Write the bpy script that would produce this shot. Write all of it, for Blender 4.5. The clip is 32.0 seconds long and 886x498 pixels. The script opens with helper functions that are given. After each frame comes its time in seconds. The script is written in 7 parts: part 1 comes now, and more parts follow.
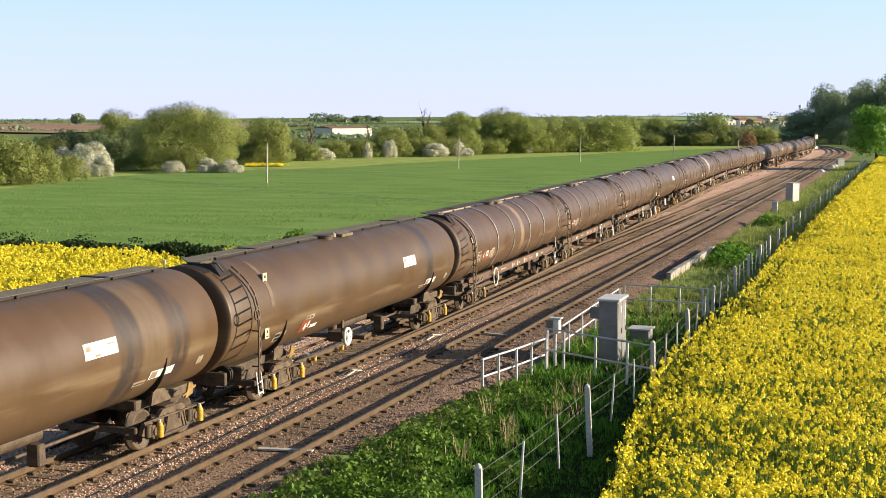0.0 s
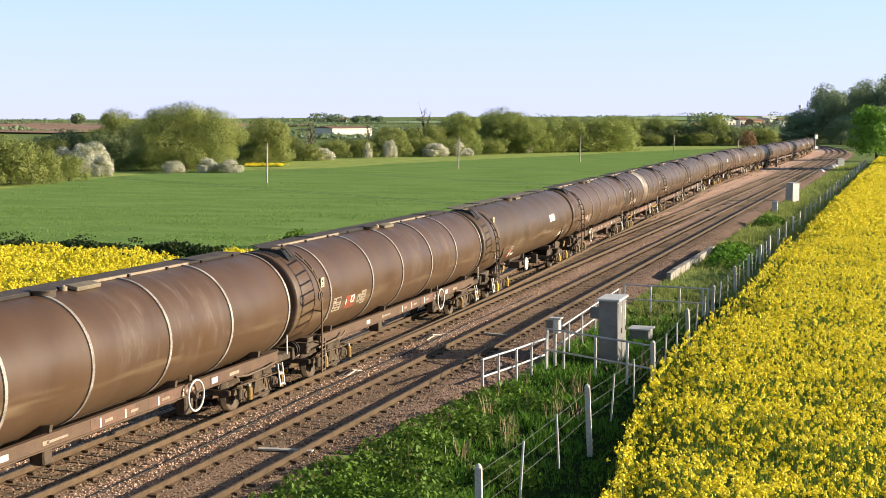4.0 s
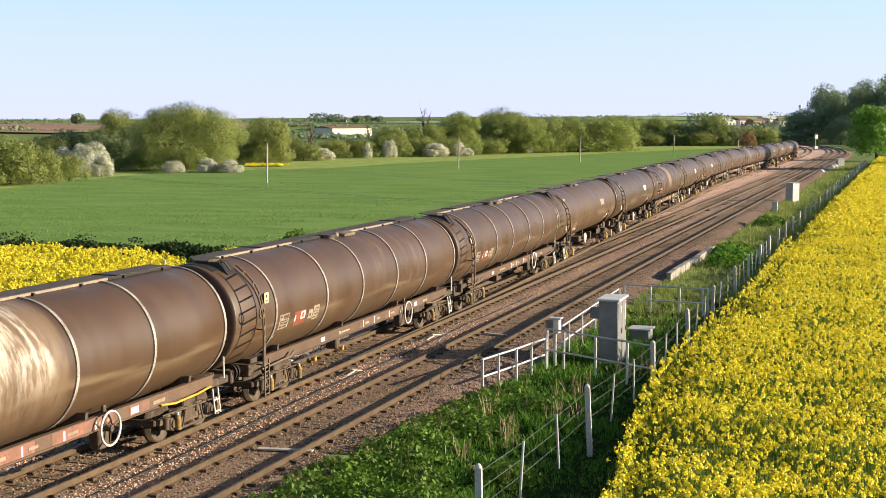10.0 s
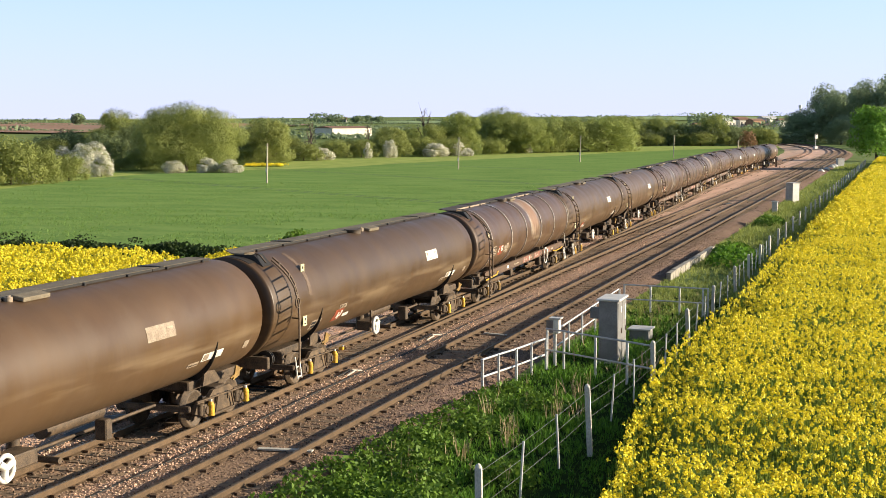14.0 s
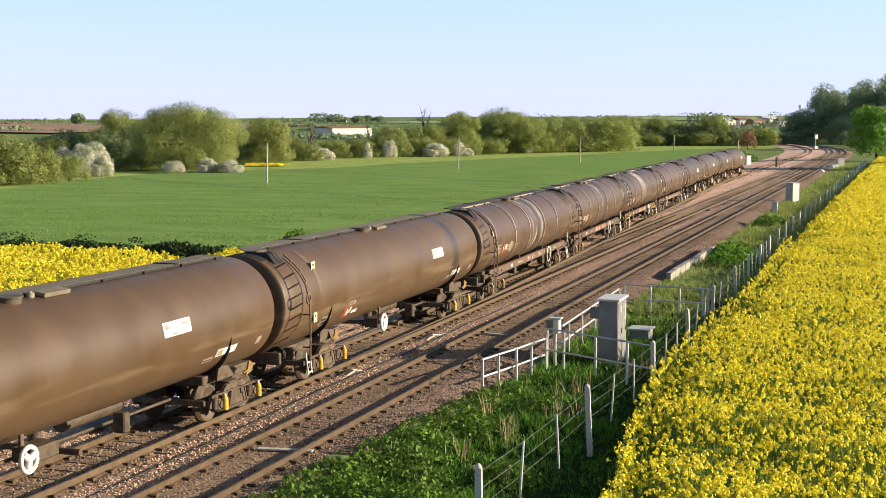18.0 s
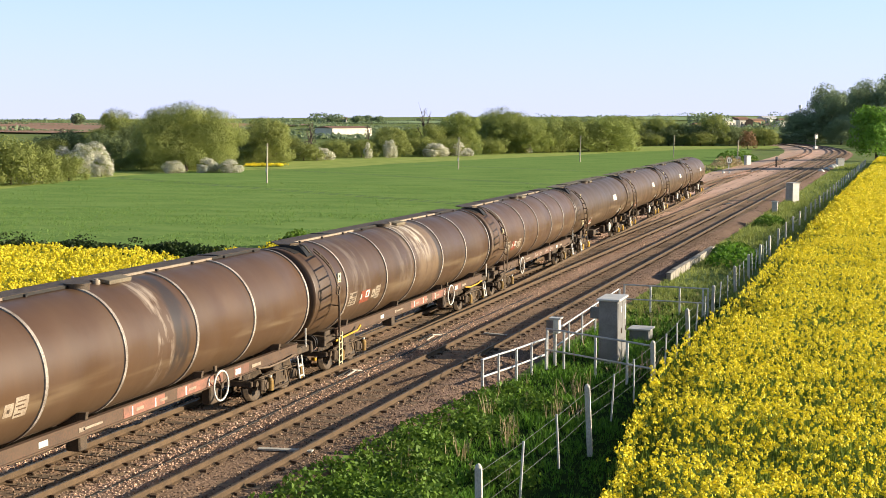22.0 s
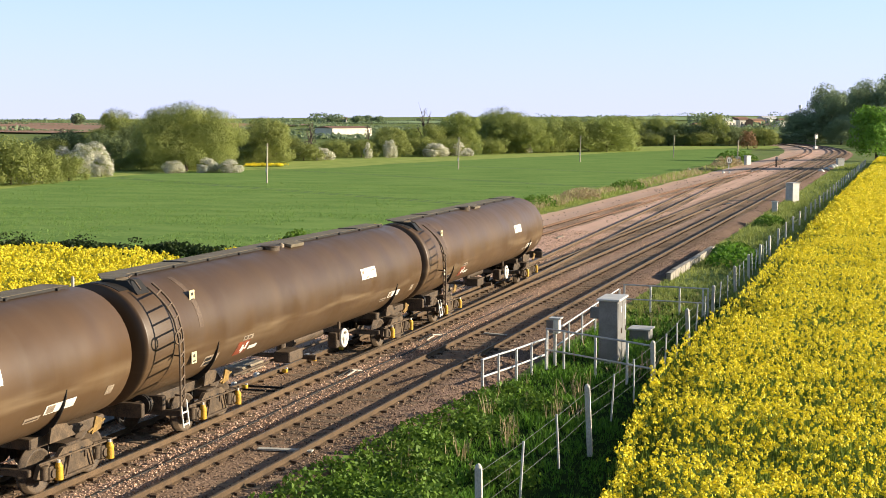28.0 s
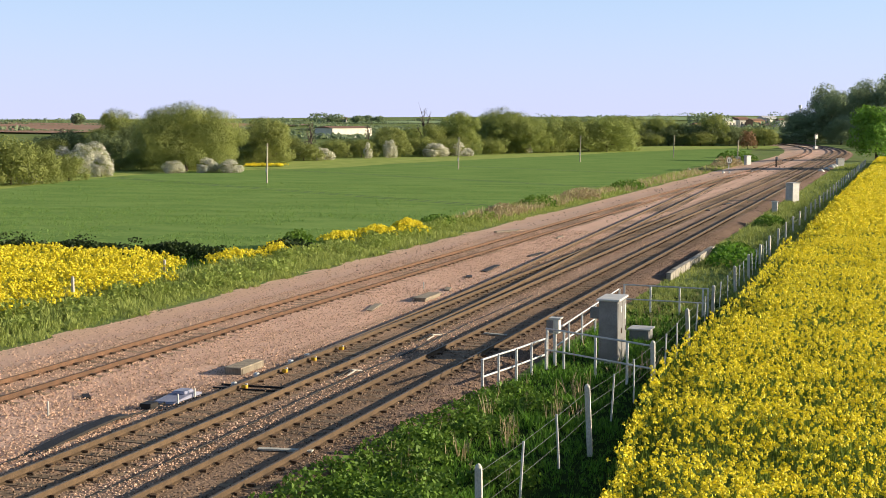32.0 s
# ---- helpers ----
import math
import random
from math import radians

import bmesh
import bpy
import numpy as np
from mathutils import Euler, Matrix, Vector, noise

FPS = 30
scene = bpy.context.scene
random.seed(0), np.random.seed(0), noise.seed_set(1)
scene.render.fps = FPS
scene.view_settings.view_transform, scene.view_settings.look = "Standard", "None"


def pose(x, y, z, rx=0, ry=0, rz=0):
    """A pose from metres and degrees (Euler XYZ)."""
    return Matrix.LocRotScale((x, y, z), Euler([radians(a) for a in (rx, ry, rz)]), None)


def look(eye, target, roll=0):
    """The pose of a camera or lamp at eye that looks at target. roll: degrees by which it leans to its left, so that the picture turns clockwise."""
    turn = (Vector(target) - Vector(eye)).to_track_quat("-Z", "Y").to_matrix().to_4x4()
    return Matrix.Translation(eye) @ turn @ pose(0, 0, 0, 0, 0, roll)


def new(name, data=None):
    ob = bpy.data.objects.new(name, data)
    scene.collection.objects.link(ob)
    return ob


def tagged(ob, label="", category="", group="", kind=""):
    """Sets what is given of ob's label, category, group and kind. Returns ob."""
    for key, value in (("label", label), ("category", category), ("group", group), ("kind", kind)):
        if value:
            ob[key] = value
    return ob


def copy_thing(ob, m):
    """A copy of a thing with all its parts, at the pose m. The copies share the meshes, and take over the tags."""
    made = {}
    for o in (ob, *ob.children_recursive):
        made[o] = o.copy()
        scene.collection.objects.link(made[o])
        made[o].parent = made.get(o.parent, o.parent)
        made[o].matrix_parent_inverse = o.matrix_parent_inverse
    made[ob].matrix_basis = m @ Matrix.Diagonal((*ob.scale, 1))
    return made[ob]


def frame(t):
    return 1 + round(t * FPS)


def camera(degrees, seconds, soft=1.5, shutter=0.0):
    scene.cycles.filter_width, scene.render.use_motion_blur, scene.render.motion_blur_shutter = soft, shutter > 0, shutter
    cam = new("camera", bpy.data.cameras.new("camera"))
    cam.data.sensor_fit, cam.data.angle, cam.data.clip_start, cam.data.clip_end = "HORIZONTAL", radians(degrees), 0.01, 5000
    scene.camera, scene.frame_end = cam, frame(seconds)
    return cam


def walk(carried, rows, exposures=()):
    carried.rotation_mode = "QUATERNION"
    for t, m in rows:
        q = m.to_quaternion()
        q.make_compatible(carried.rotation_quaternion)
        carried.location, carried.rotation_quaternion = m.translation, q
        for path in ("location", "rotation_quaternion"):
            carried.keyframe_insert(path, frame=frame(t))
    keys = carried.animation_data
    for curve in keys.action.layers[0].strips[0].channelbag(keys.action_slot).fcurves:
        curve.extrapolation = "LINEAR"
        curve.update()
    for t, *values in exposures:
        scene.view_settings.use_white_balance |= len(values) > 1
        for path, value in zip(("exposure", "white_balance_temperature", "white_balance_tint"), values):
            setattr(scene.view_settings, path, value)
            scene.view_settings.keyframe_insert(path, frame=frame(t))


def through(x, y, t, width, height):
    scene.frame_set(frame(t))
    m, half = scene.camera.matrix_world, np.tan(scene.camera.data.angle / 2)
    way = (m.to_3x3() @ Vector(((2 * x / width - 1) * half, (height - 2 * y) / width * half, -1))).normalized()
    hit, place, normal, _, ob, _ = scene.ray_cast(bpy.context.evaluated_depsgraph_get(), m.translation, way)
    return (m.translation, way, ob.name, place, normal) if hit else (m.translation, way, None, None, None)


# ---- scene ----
# ---- camera ----
cam = camera(36.64, 32.0, soft=0.85)
EYE = (16.658, 0.0, 7.241)
VIEW = pose(EYE[0], EYE[1], EYE[2], 84.708, 0, 18.796)
walk(cam, [(0.0, VIEW), (32.0, VIEW)], exposures=[(0.0, 1.11, 6500, 10), (29.0, 1.11, 6500, 10), (30.0, 1.0, 6550, 10), (31.0, 0.9, 6550, 10), (32.0, 0.9, 6550, 10)])

# ---- light ----
SUN_UP = radians(15.2)
SUN_WAY = Vector((0.934, 0.357, 0)).normalized()
world = bpy.data.worlds.new("world")
scene.world = world
world.use_nodes = True
wn = world.node_tree.nodes
sky = wn.new("ShaderNodeTexSky")
sky.sky_type = "NISHITA"
sky.sun_disc = False
sky.sun_elevation = SUN_UP
sky.sun_rotation = math.atan2(SUN_WAY.x, SUN_WAY.y)
sky.altitude = 60
sky.air_density, sky.dust_density, sky.ozone_density = 1.0, 0.3, 2.0
wn["Background"].inputs[1].default_value = 0.075
haze = wn.new("ShaderNodeMix")
haze.data_type = "RGBA"
# pale haze near the horizon thins out with height, all round
wco, wsep, wmr, wpow, wmul = (wn.new("ShaderNode" + k) for k in ("TexCoord", "SeparateXYZ", "MapRange", "Math", "Math"))
wmr.inputs[1].default_value, wmr.inputs[2].default_value = 0.5, 0.0
wpow.operation, wpow.inputs[1].default_value = "POWER", 2.0
wmul.operation, wmul.inputs[1].default_value = "MULTIPLY", 0.96
wl = world.node_tree.links
tint, tmr = wn.new("ShaderNodeMix"), wn.new("ShaderNodeMapRange")
tint.data_type, tmr.inputs[2].default_value = "RGBA", 0.1
tint.inputs[6].default_value, tint.inputs[7].default_value = (5.0, 5.3, 7.7, 1), (4.2, 5.7, 8.8, 1)
wl.new(wsep.outputs[2], tmr.inputs[0]), wl.new(tmr.outputs[0], tint.inputs[0]), wl.new(tint.outputs[2], haze.inputs[7])
wl.new(wco.outputs["Generated"], wsep.inputs[0]), wl.new(wsep.outputs[2], wmr.inputs[0])
wl.new(wmr.outputs[0], wpow.inputs[0]), wl.new(wpow.outputs[0], wmul.inputs[0]), wl.new(wmul.outputs[0], haze.inputs[0])
world.node_tree.links.new(sky.outputs[0], haze.inputs[6])
world.node_tree.links.new(haze.outputs[2], wn["Background"].inputs[0])
sun = new("sun", bpy.data.lights.new("sun", "SUN"))
sun.data.energy, sun.data.angle, sun.data.color = 5.0, radians(0.6), (1.0, 0.88, 0.68)
to_sun = Vector((SUN_WAY.x * math.cos(SUN_UP), SUN_WAY.y * math.cos(SUN_UP), math.sin(SUN_UP)))
sun.matrix_world = look(to_sun * 50, (0, 0, 0))

# ---- materials ----


def mat(name, a, b=None, rough=0.8, scale=4.0, fine=60.0, bump=0.25, metal=0.0, third=None, stretch=(1, 1, 1), space="Object", rand=0.12, dist=0.02, spec=0.3):
    """A surface of colour a mottled with b at two scales, with fine relief."""
    m = bpy.data.materials.new(name)
    m.use_nodes = True
    nt = m.node_tree
    n, l = nt.nodes, nt.links
    p = n["Principled BSDF"]
    p.inputs["Roughness"].default_value, p.inputs["Metallic"].default_value = rough, metal
    p.inputs["Specular IOR Level"].default_value = spec
    b = b or tuple(c * 0.7 for c in a)
    co = n.new("ShaderNodeTexCoord")
    mp = n.new("ShaderNodeMapping")
    mp.inputs["Scale"].default_value = stretch
    l.new(co.outputs[space], mp.inputs[0])
    t1, t2 = n.new("ShaderNodeTexNoise"), n.new("ShaderNodeTexNoise")
    t1.inputs["Scale"].default_value, t1.inputs["Detail"].default_value = scale, 6
    t2.inputs["Scale"].default_value, t2.inputs["Detail"].default_value = fine, 4
    l.new(mp.outputs[0], t1.inputs[0]), l.new(mp.outputs[0], t2.inputs[0])
    r1 = n.new("ShaderNodeValToRGB")
    r1.color_ramp.elements[0].position, r1.color_ramp.elements[1].position = 0.36, 0.64
    r1.color_ramp.elements[0].color, r1.color_ramp.elements[1].color = (*b, 1), (*a, 1)
    l.new(t1.outputs[0], r1.inputs[0])
    mx = n.new("ShaderNodeMix")
    mx.data_type, mx.blend_type = "RGBA", "MIX"
    r2 = n.new("ShaderNodeMapRange")
    r2.inputs[1].default_value, r2.inputs[2].default_value, r2.inputs[4].default_value = 0.4, 0.72, 0.7
    l.new(t2.outputs[0], r2.inputs[0]), l.new(r2.outputs[0], mx.inputs[0])
    l.new(r1.outputs[0], mx.inputs[6])
    mx.inputs[7].default_value = (*(third or tuple(c * 0.6 for c in b)), 1)
    info = n.new("ShaderNodeObjectInfo")
    hs = n.new("ShaderNodeHueSaturation")
    mr = n.new("ShaderNodeMapRange")
    mr.inputs[3].default_value, mr.inputs[4].default_value = 1 - rand, 1 + rand
    l.new(info.outputs["Random"], mr.inputs[0]), l.new(mr.outputs[0], hs.inputs["Value"])
    l.new(mx.outputs[2], hs.inputs["Color"]), l.new(hs.outputs[0], p.inputs["Base Color"])
    if bump:
        bp = n.new("ShaderNodeBump")
        bp.inputs["Strength"].default_value, bp.inputs["Distance"].default_value = bump, dist
        l.new(t2.outputs[0], bp.inputs["Height"]), l.new(bp.outputs[0], p.inputs["Normal"])
    return m


def leaf_mat(name, a, b, rough=0.6, through=0.35, sat=0.1):
    """Leaves or petals: colour varies from island to island, and some light comes through."""
    m = bpy.data.materials.new(name)
    m.use_nodes = True
    nt = m.node_tree
    n, l = nt.nodes, nt.links
    p = n["Principled BSDF"]
    p.inputs["Roughness"].default_value = rough
    p.inputs["Specular IOR Level"].default_value = 0.2
    g, r = n.new("ShaderNodeNewGeometry"), n.new("ShaderNodeValToRGB")
    r.color_ramp.elements[0].color, r.color_ramp.elements[1].color = (*b, 1), (*a, 1)
    l.new(g.outputs["Random Per Island"], r.inputs[0])
    info, hs, mr = n.new("ShaderNodeObjectInfo"), n.new("ShaderNodeHueSaturation"), n.new("ShaderNodeMapRange")
    mr.inputs[3].default_value, mr.inputs[4].default_value = 1 - sat, 1 + sat
    l.new(info.outputs["Random"], mr.inputs[0]), l.new(mr.outputs[0], hs.inputs["Value"])
    l.new(r.outputs[0], hs.inputs["Color"]), l.new(hs.outputs[0], p.inputs["Base Color"])
    tr, mx = n.new("ShaderNodeBsdfTranslucent"), n.new("ShaderNodeMixShader")
    l.new(hs.outputs[0], tr.inputs[0])
    mx.inputs[0].default_value = through
    l.new(p.outputs[0], mx.inputs[1]), l.new(tr.outputs[0], mx.inputs[2])
    l.new(mx.outputs[0], n["Material Output"].inputs[0])
    return m


def tank_mat(name, stains=(), tone=(1.0, 1.0, 1.0)):
    """Grimy brown tank paint: vertical runs, paler lower flank, pale streaky band at mid height; stains: (y, half
    width, lowest z, colour, noise from, noise to).
    """
    a, b, c = (tuple(q * k for q, k in zip(col, tone)) for col in ((0.091, 0.051, 0.0265), (0.073, 0.041, 0.0225), (0.082, 0.047, 0.026)))
    m = mat(name, a, b, rough=0.4, scale=1.1, fine=9.0, bump=0.04, third=c, spec=0.4, stretch=(1, 1, 0.35), rand=0.13)
    nt = m.node_tree
    n, l = nt.nodes, nt.links
    p = n["Principled BSDF"]
    co, sep = n.new("ShaderNodeTexCoord"), n.new("ShaderNodeSeparateXYZ")
    l.new(co.outputs["Object"], sep.inputs[0])
    # lower flank paler and yellower
    low = n.new("ShaderNodeMapRange")
    low.inputs[1].default_value, low.inputs[2].default_value = 2.35, 1.2
    l.new(sep.outputs[2], low.inputs[0])
    old = p.inputs["Base Color"].links[0].from_socket
    mx = n.new("ShaderNodeMix")
    mx.data_type = "RGBA"
    k = n.new("ShaderNodeMath")
    k.operation = "MULTIPLY"
    k.inputs[1].default_value = 0.55
    l.new(low.outputs[0], k.inputs[0]), l.new(k.outputs[0], mx.inputs[0])
    l.new(old, mx.inputs[6])
    mx.inputs[7].default_value = (0.125, 0.078, 0.04, 1)
    last = mx.outputs[2]
    # runs down the side
    mp, wn2 = n.new("ShaderNodeMapping"), n.new("ShaderNodeTexNoise")
    mp.inputs["Scale"].default_value = (0.12, 2.2, 0.12)
    wn2.inputs["Scale"].default_value, wn2.inputs["Detail"].default_value = 1.0, 5
    l.new(co.outputs["Object"], mp.inputs[0]), l.new(mp.outputs[0], wn2.inputs[0])
    rr = n.new("ShaderNodeMapRange")
    rr.inputs[1].default_value, rr.inputs[2].default_value, rr.inputs[4].default_value = 0.56, 0.8, 0.2
    l.new(wn2.outputs[0], rr.inputs[0])
    mx2 = n.new("ShaderNodeMix")
    mx2.data_type = "RGBA"
    l.new(rr.outputs[0], mx2.inputs[0]), l.new(last, mx2.inputs[6])
    mx2.inputs[7].default_value = (0.12, 0.082, 0.052, 1)
    last = mx2.outputs[2]
    # pale streaky band along the flank
    bz = n.new("ShaderNodeMath")
    bz.operation = "PINGPONG"
    bz.inputs[1].default_value = 0.34
    zb = n.new("ShaderNodeMapRange")
    zb.inputs[1].default_value, zb.inputs[2].default_value, zb.inputs[3].default_value, zb.inputs[4].default_value = 1.7, 2.38, 0.0, 0.68
    l.new(sep.outputs[2], zb.inputs[0]), l.new(zb.outputs[0], bz.inputs[0])
    mp5, bn = n.new("ShaderNodeMapping"), n.new("ShaderNodeTexNoise")
    mp5.inputs["Scale"].default_value = (0.0, 0.24, 2.6)
    bn.inputs["Scale"].default_value, bn.inputs["Detail"].default_value = 1.0, 3
    inf = n.new("ShaderNodeObjectInfo")
    l.new(inf.outputs["Random"], mp5.inputs["Location"])
    l.new(co.outputs["Object"], mp5.inputs[0]), l.new(mp5.outputs[0], bn.inputs[0])
    br = n.new("ShaderNodeMapRange")
    br.inputs[1].default_value, br.inputs[2].default_value, br.inputs[4].default_value = 0.46, 0.62, 2.2
    l.new(bn.outputs[0], br.inputs[0])
    bm_ = n.new("ShaderNodeMath")
    bm_.operation = "MULTIPLY"
    l.new(bz.outputs[0], bm_.inputs[0]), l.new(br.outputs[0], bm_.inputs[1])
    mx4 = n.new("ShaderNodeMix")
    mx4.data_type = "RGBA"
    l.new(bm_.outputs[0], mx4.inputs[0]), l.new(last, mx4.inputs[6])
    mx4.inputs[7].default_value = (0.2, 0.14, 0.08, 1)
    last = mx4.outputs[2]
    for y0, half, zlow, colour, n0, n1 in stains:
        wob, mp3, d, ab, edge, h, nz, m1, m2 = (n.new("ShaderNode" + k) for k in ("TexNoise", "Mapping", "Math", "Math", "MapRange", "MapRange", "MapRange", "Math", "Math"))
        mp3.inputs["Scale"].default_value = (0.35, 2.2, 0.7)
        mp3.inputs["Location"].default_value = (zlow * 3, y0, half * 7)
        wob.inputs["Scale"].default_value, wob.inputs["Detail"].default_value, wob.inputs["Roughness"].default_value = 1.7, 8, 0.62
        d.operation, ab.operation, m1.operation, m2.operation = "SUBTRACT", "ABSOLUTE", "MULTIPLY", "MULTIPLY"
        d.inputs[1].default_value = y0
        edge.inputs[1].default_value, edge.inputs[2].default_value = half, half * 0.7
        h.inputs[1].default_value, h.inputs[2].default_value = zlow, zlow + 0.8
        nz.inputs[1].default_value, nz.inputs[2].default_value = n0, n1
        l.new(co.outputs["Object"], mp3.inputs[0]), l.new(mp3.outputs[0], wob.inputs[0]), l.new(wob.outputs[0], nz.inputs[0])
        l.new(sep.outputs[1], d.inputs[0]), l.new(d.outputs[0], ab.inputs[0]), l.new(ab.outputs[0], edge.inputs[0])
        l.new(sep.outputs[2], h.inputs[0]), l.new(edge.outputs[0], m1.inputs[0]), l.new(h.outputs[0], m1.inputs[1])
        l.new(m1.outputs[0], m2.inputs[0]), l.new(nz.outputs[0], m2.inputs[1])
        mx3 = n.new("ShaderNodeMix")
        mx3.data_type = "RGBA"
        l.new(m2.outputs[0], mx3.inputs[0]), l.new(last, mx3.inputs[6])
        mx3.inputs[7].default_value = (*colour, 1)
        last = mx3.outputs[2]
    # patches rubbed smoother than the rest
    mp6, gn, gr = n.new("ShaderNodeMapping"), n.new("ShaderNodeTexNoise"), n.new("ShaderNodeMapRange")
    mp6.inputs["Scale"].default_value = (0.3, 0.9, 0.5)
    gn.inputs["Scale"].default_value, gn.inputs["Detail"].default_value = 1.3, 6
    gr.inputs[1].default_value, gr.inputs[2].default_value, gr.inputs[3].default_value, gr.inputs[4].default_value = 0.36, 0.64, 0.52, 0.37
    l.new(co.outputs["Object"], mp6.inputs[0]), l.new(inf.outputs["Random"], mp6.inputs["Location"]), l.new(mp6.outputs[0], gn.inputs[0])
    l.new(gn.outputs[0], gr.inputs[0]), l.new(gr.outputs[0], p.inputs["Roughness"])
    l.new(last, p.inputs["Base Color"])
    return m


PLAIN_TONE, HOOPED_TONE = (0.92, 0.91, 0.78), (0.95, 0.9, 0.88)
OIL, PALE, TAN = (0.042, 0.03, 0.024), (0.46, 0.39, 0.3), (0.165, 0.108, 0.064)
M_TANK = tank_mat("grimy_tank_paint", (), PLAIN_TONE)
M_TANK_H = tank_mat("grimy_hooped_tank_paint", ((0.6, 1.0, 1.3, (0.13, 0.092, 0.066), 0.5, 0.8), (3.2, 1.3, 1.3, (0.15, 0.108, 0.08), 0.52, 0.8)), HOOPED_TONE)
M_TANK_TWIN = tank_mat("tank_paint_two_oil_runs", ((5.2, 0.6, 1.2, (0.12, 0.08, 0.045), 0.2, 0.6), (4.2, 0.5, 0.75, OIL, 0.28, 0.55), (6.25, 0.45, 1.1, OIL, 0.28, 0.55)), PLAIN_TONE)
M_TANK_BAND = tank_mat("tank_paint_oil_band", ((5.25, 0.34, 1.0, OIL, 0.2, 0.5), (4.1, 0.6, 1.8, (0.13, 0.088, 0.055), 0.5, 0.75)), PLAIN_TONE)
M_TANK_WHITE = tank_mat("tank_paint_white_spill", ((0.3, 1.35, 1.3, TAN, 0.3, 0.55), (0.1, 1.15, 2.0, PALE, 0.43, 0.57), (1.2, 0.35, 2.0, TAN, 0.4, 0.6)), HOOPED_TONE)
M_TANK_PATCHY = tank_mat("tank_paint_patchy_spill", ((0.4, 1.35, 1.5, TAN, 0.24, 0.5), (-2.0, 0.9, 1.3, (0.17, 0.125, 0.09), 0.46, 0.7), (-6.3, 0.9, 1.4, (0.17, 0.125, 0.09), 0.48, 0.74), (-0.2, 0.9, 2.5, PALE, 0.46, 0.56), (1.5, 0.2, 1.2, (0.05, 0.035, 0.025), 0.3, 0.5)), HOOPED_TONE)
M_TANK_TAN = tank_mat("tank_paint_tan_spill", ((0.35, 0.35, 1.4, (0.2, 0.13, 0.08), 0.25, 0.55),), HOOPED_TONE)
M_TANK_RUST = tank_mat("tank_paint_rust_spill", ((0.6, 1.0, 1.9, PALE, 0.44, 0.6), (0.6, 0.8, 2.0, (0.21, 0.115, 0.06), 0.25, 0.45)), HOOPED_TONE)
M_TANK_RUNS = tank_mat("tank_paint_dark_and_pale_runs", ((0.6, 0.45, 1.1, OIL, 0.3, 0.5), (-0.2, 0.5, 1.1, (0.3, 0.25, 0.2), 0.46, 0.62), (1.2, 0.3, 1.2, (0.3, 0.25, 0.2), 0.45, 0.6)), HOOPED_TONE)
M_TANK_SPLASH = tank_mat("tank_paint_low_oil_splash", ((1.1, 0.4, 1.2, OIL, 0.35, 0.52), (0.4, 0.4, 1.2, (0.28, 0.22, 0.17), 0.5, 0.66)), HOOPED_TONE)
# pale tone stands for the highlights on the worn hoops
M_HOOP = mat("worn_hoop_paint_with_glints", (0.46, 0.4, 0.34), (0.17, 0.13, 0.1), rough=0.36, scale=1.6, fine=30, bump=0.1)
M_GRIME = mat("black_brown_running_gear", (0.095, 0.064, 0.04), (0.035, 0.025, 0.018), rough=0.65, scale=5, fine=40, third=(0.14, 0.095, 0.055))
M_DARK = mat("oily_black_iron", (0.016, 0.014, 0.012), (0.026, 0.021, 0.017), rough=0.6, scale=6, fine=40)
M_RUSTGEAR = mat("dusty_brown_iron", (0.15, 0.1, 0.058), (0.075, 0.052, 0.033), rough=0.8, scale=5, fine=30)
M_YELLOW = mat("yellow_axle_paint", (0.75, 0.42, 0.03), (0.5, 0.27, 0.03), rough=0.5, scale=9, fine=50, third=(0.25, 0.14, 0.03))
M_DULLYELLOW = mat("dirty_yellow_paint", (0.34, 0.2, 0.04), (0.2, 0.12, 0.035), rough=0.6, scale=9, fine=50, third=(0.1, 0.06, 0.03))
M_LADDER = mat("grimy_brown_ladder", (0.19, 0.13, 0.085), (0.13, 0.09, 0.058), rough=0.75, scale=5, fine=30, bump=0.1)
M_WHITE = mat("dirty_white_paint", (0.72, 0.69, 0.62), (0.6, 0.56, 0.48), rough=0.5, scale=6, fine=30, bump=0.05, third=(0.55, 0.5, 0.42))
M_PALEDIRT = mat("smeared_pale_panel", (0.36, 0.29, 0.21), (0.27, 0.2, 0.14), rough=0.6, scale=5, fine=30, bump=0.05)
M_RED = mat("faded_red_panel", (0.34, 0.075, 0.035), (0.2, 0.07, 0.04), rough=0.5, scale=6, fine=30, bump=0.05)
M_OXIDE = mat("worn_red_oxide", (0.3, 0.125, 0.085), (0.16, 0.085, 0.058), rough=0.7, scale=3, fine=24, third=(0.11, 0.07, 0.045))
M_OXIDE_DULL = mat("grimy_red_oxide", (0.17, 0.09, 0.06), (0.11, 0.066, 0.044), rough=0.75, scale=3, fine=24, third=(0.09, 0.06, 0.04))
M_DECK = mat("dusty_walkway_grating", (0.21, 0.17, 0.115), (0.15, 0.12, 0.08), rough=0.85, scale=3, fine=40)
M_CREAM = mat("yellowed_placard", (0.7, 0.62, 0.38), (0.6, 0.5, 0.28), rough=0.5, scale=8, fine=40, bump=0.03)
M_SOLE = mat("dirty_red_oxide_frame", (0.11, 0.07, 0.042), (0.08, 0.053, 0.034), rough=0.7, scale=2.5, fine=20, third=(0.15, 0.075, 0.045))
M_BLACK = mat("black_lettering", (0.03, 0.028, 0.026), rough=0.6, scale=6, fine=30, bump=0.02)
M_RAIL = mat("brown_rail_side", (0.13, 0.08, 0.042), (0.085, 0.053, 0.028), rough=0.8, scale=3, fine=30)
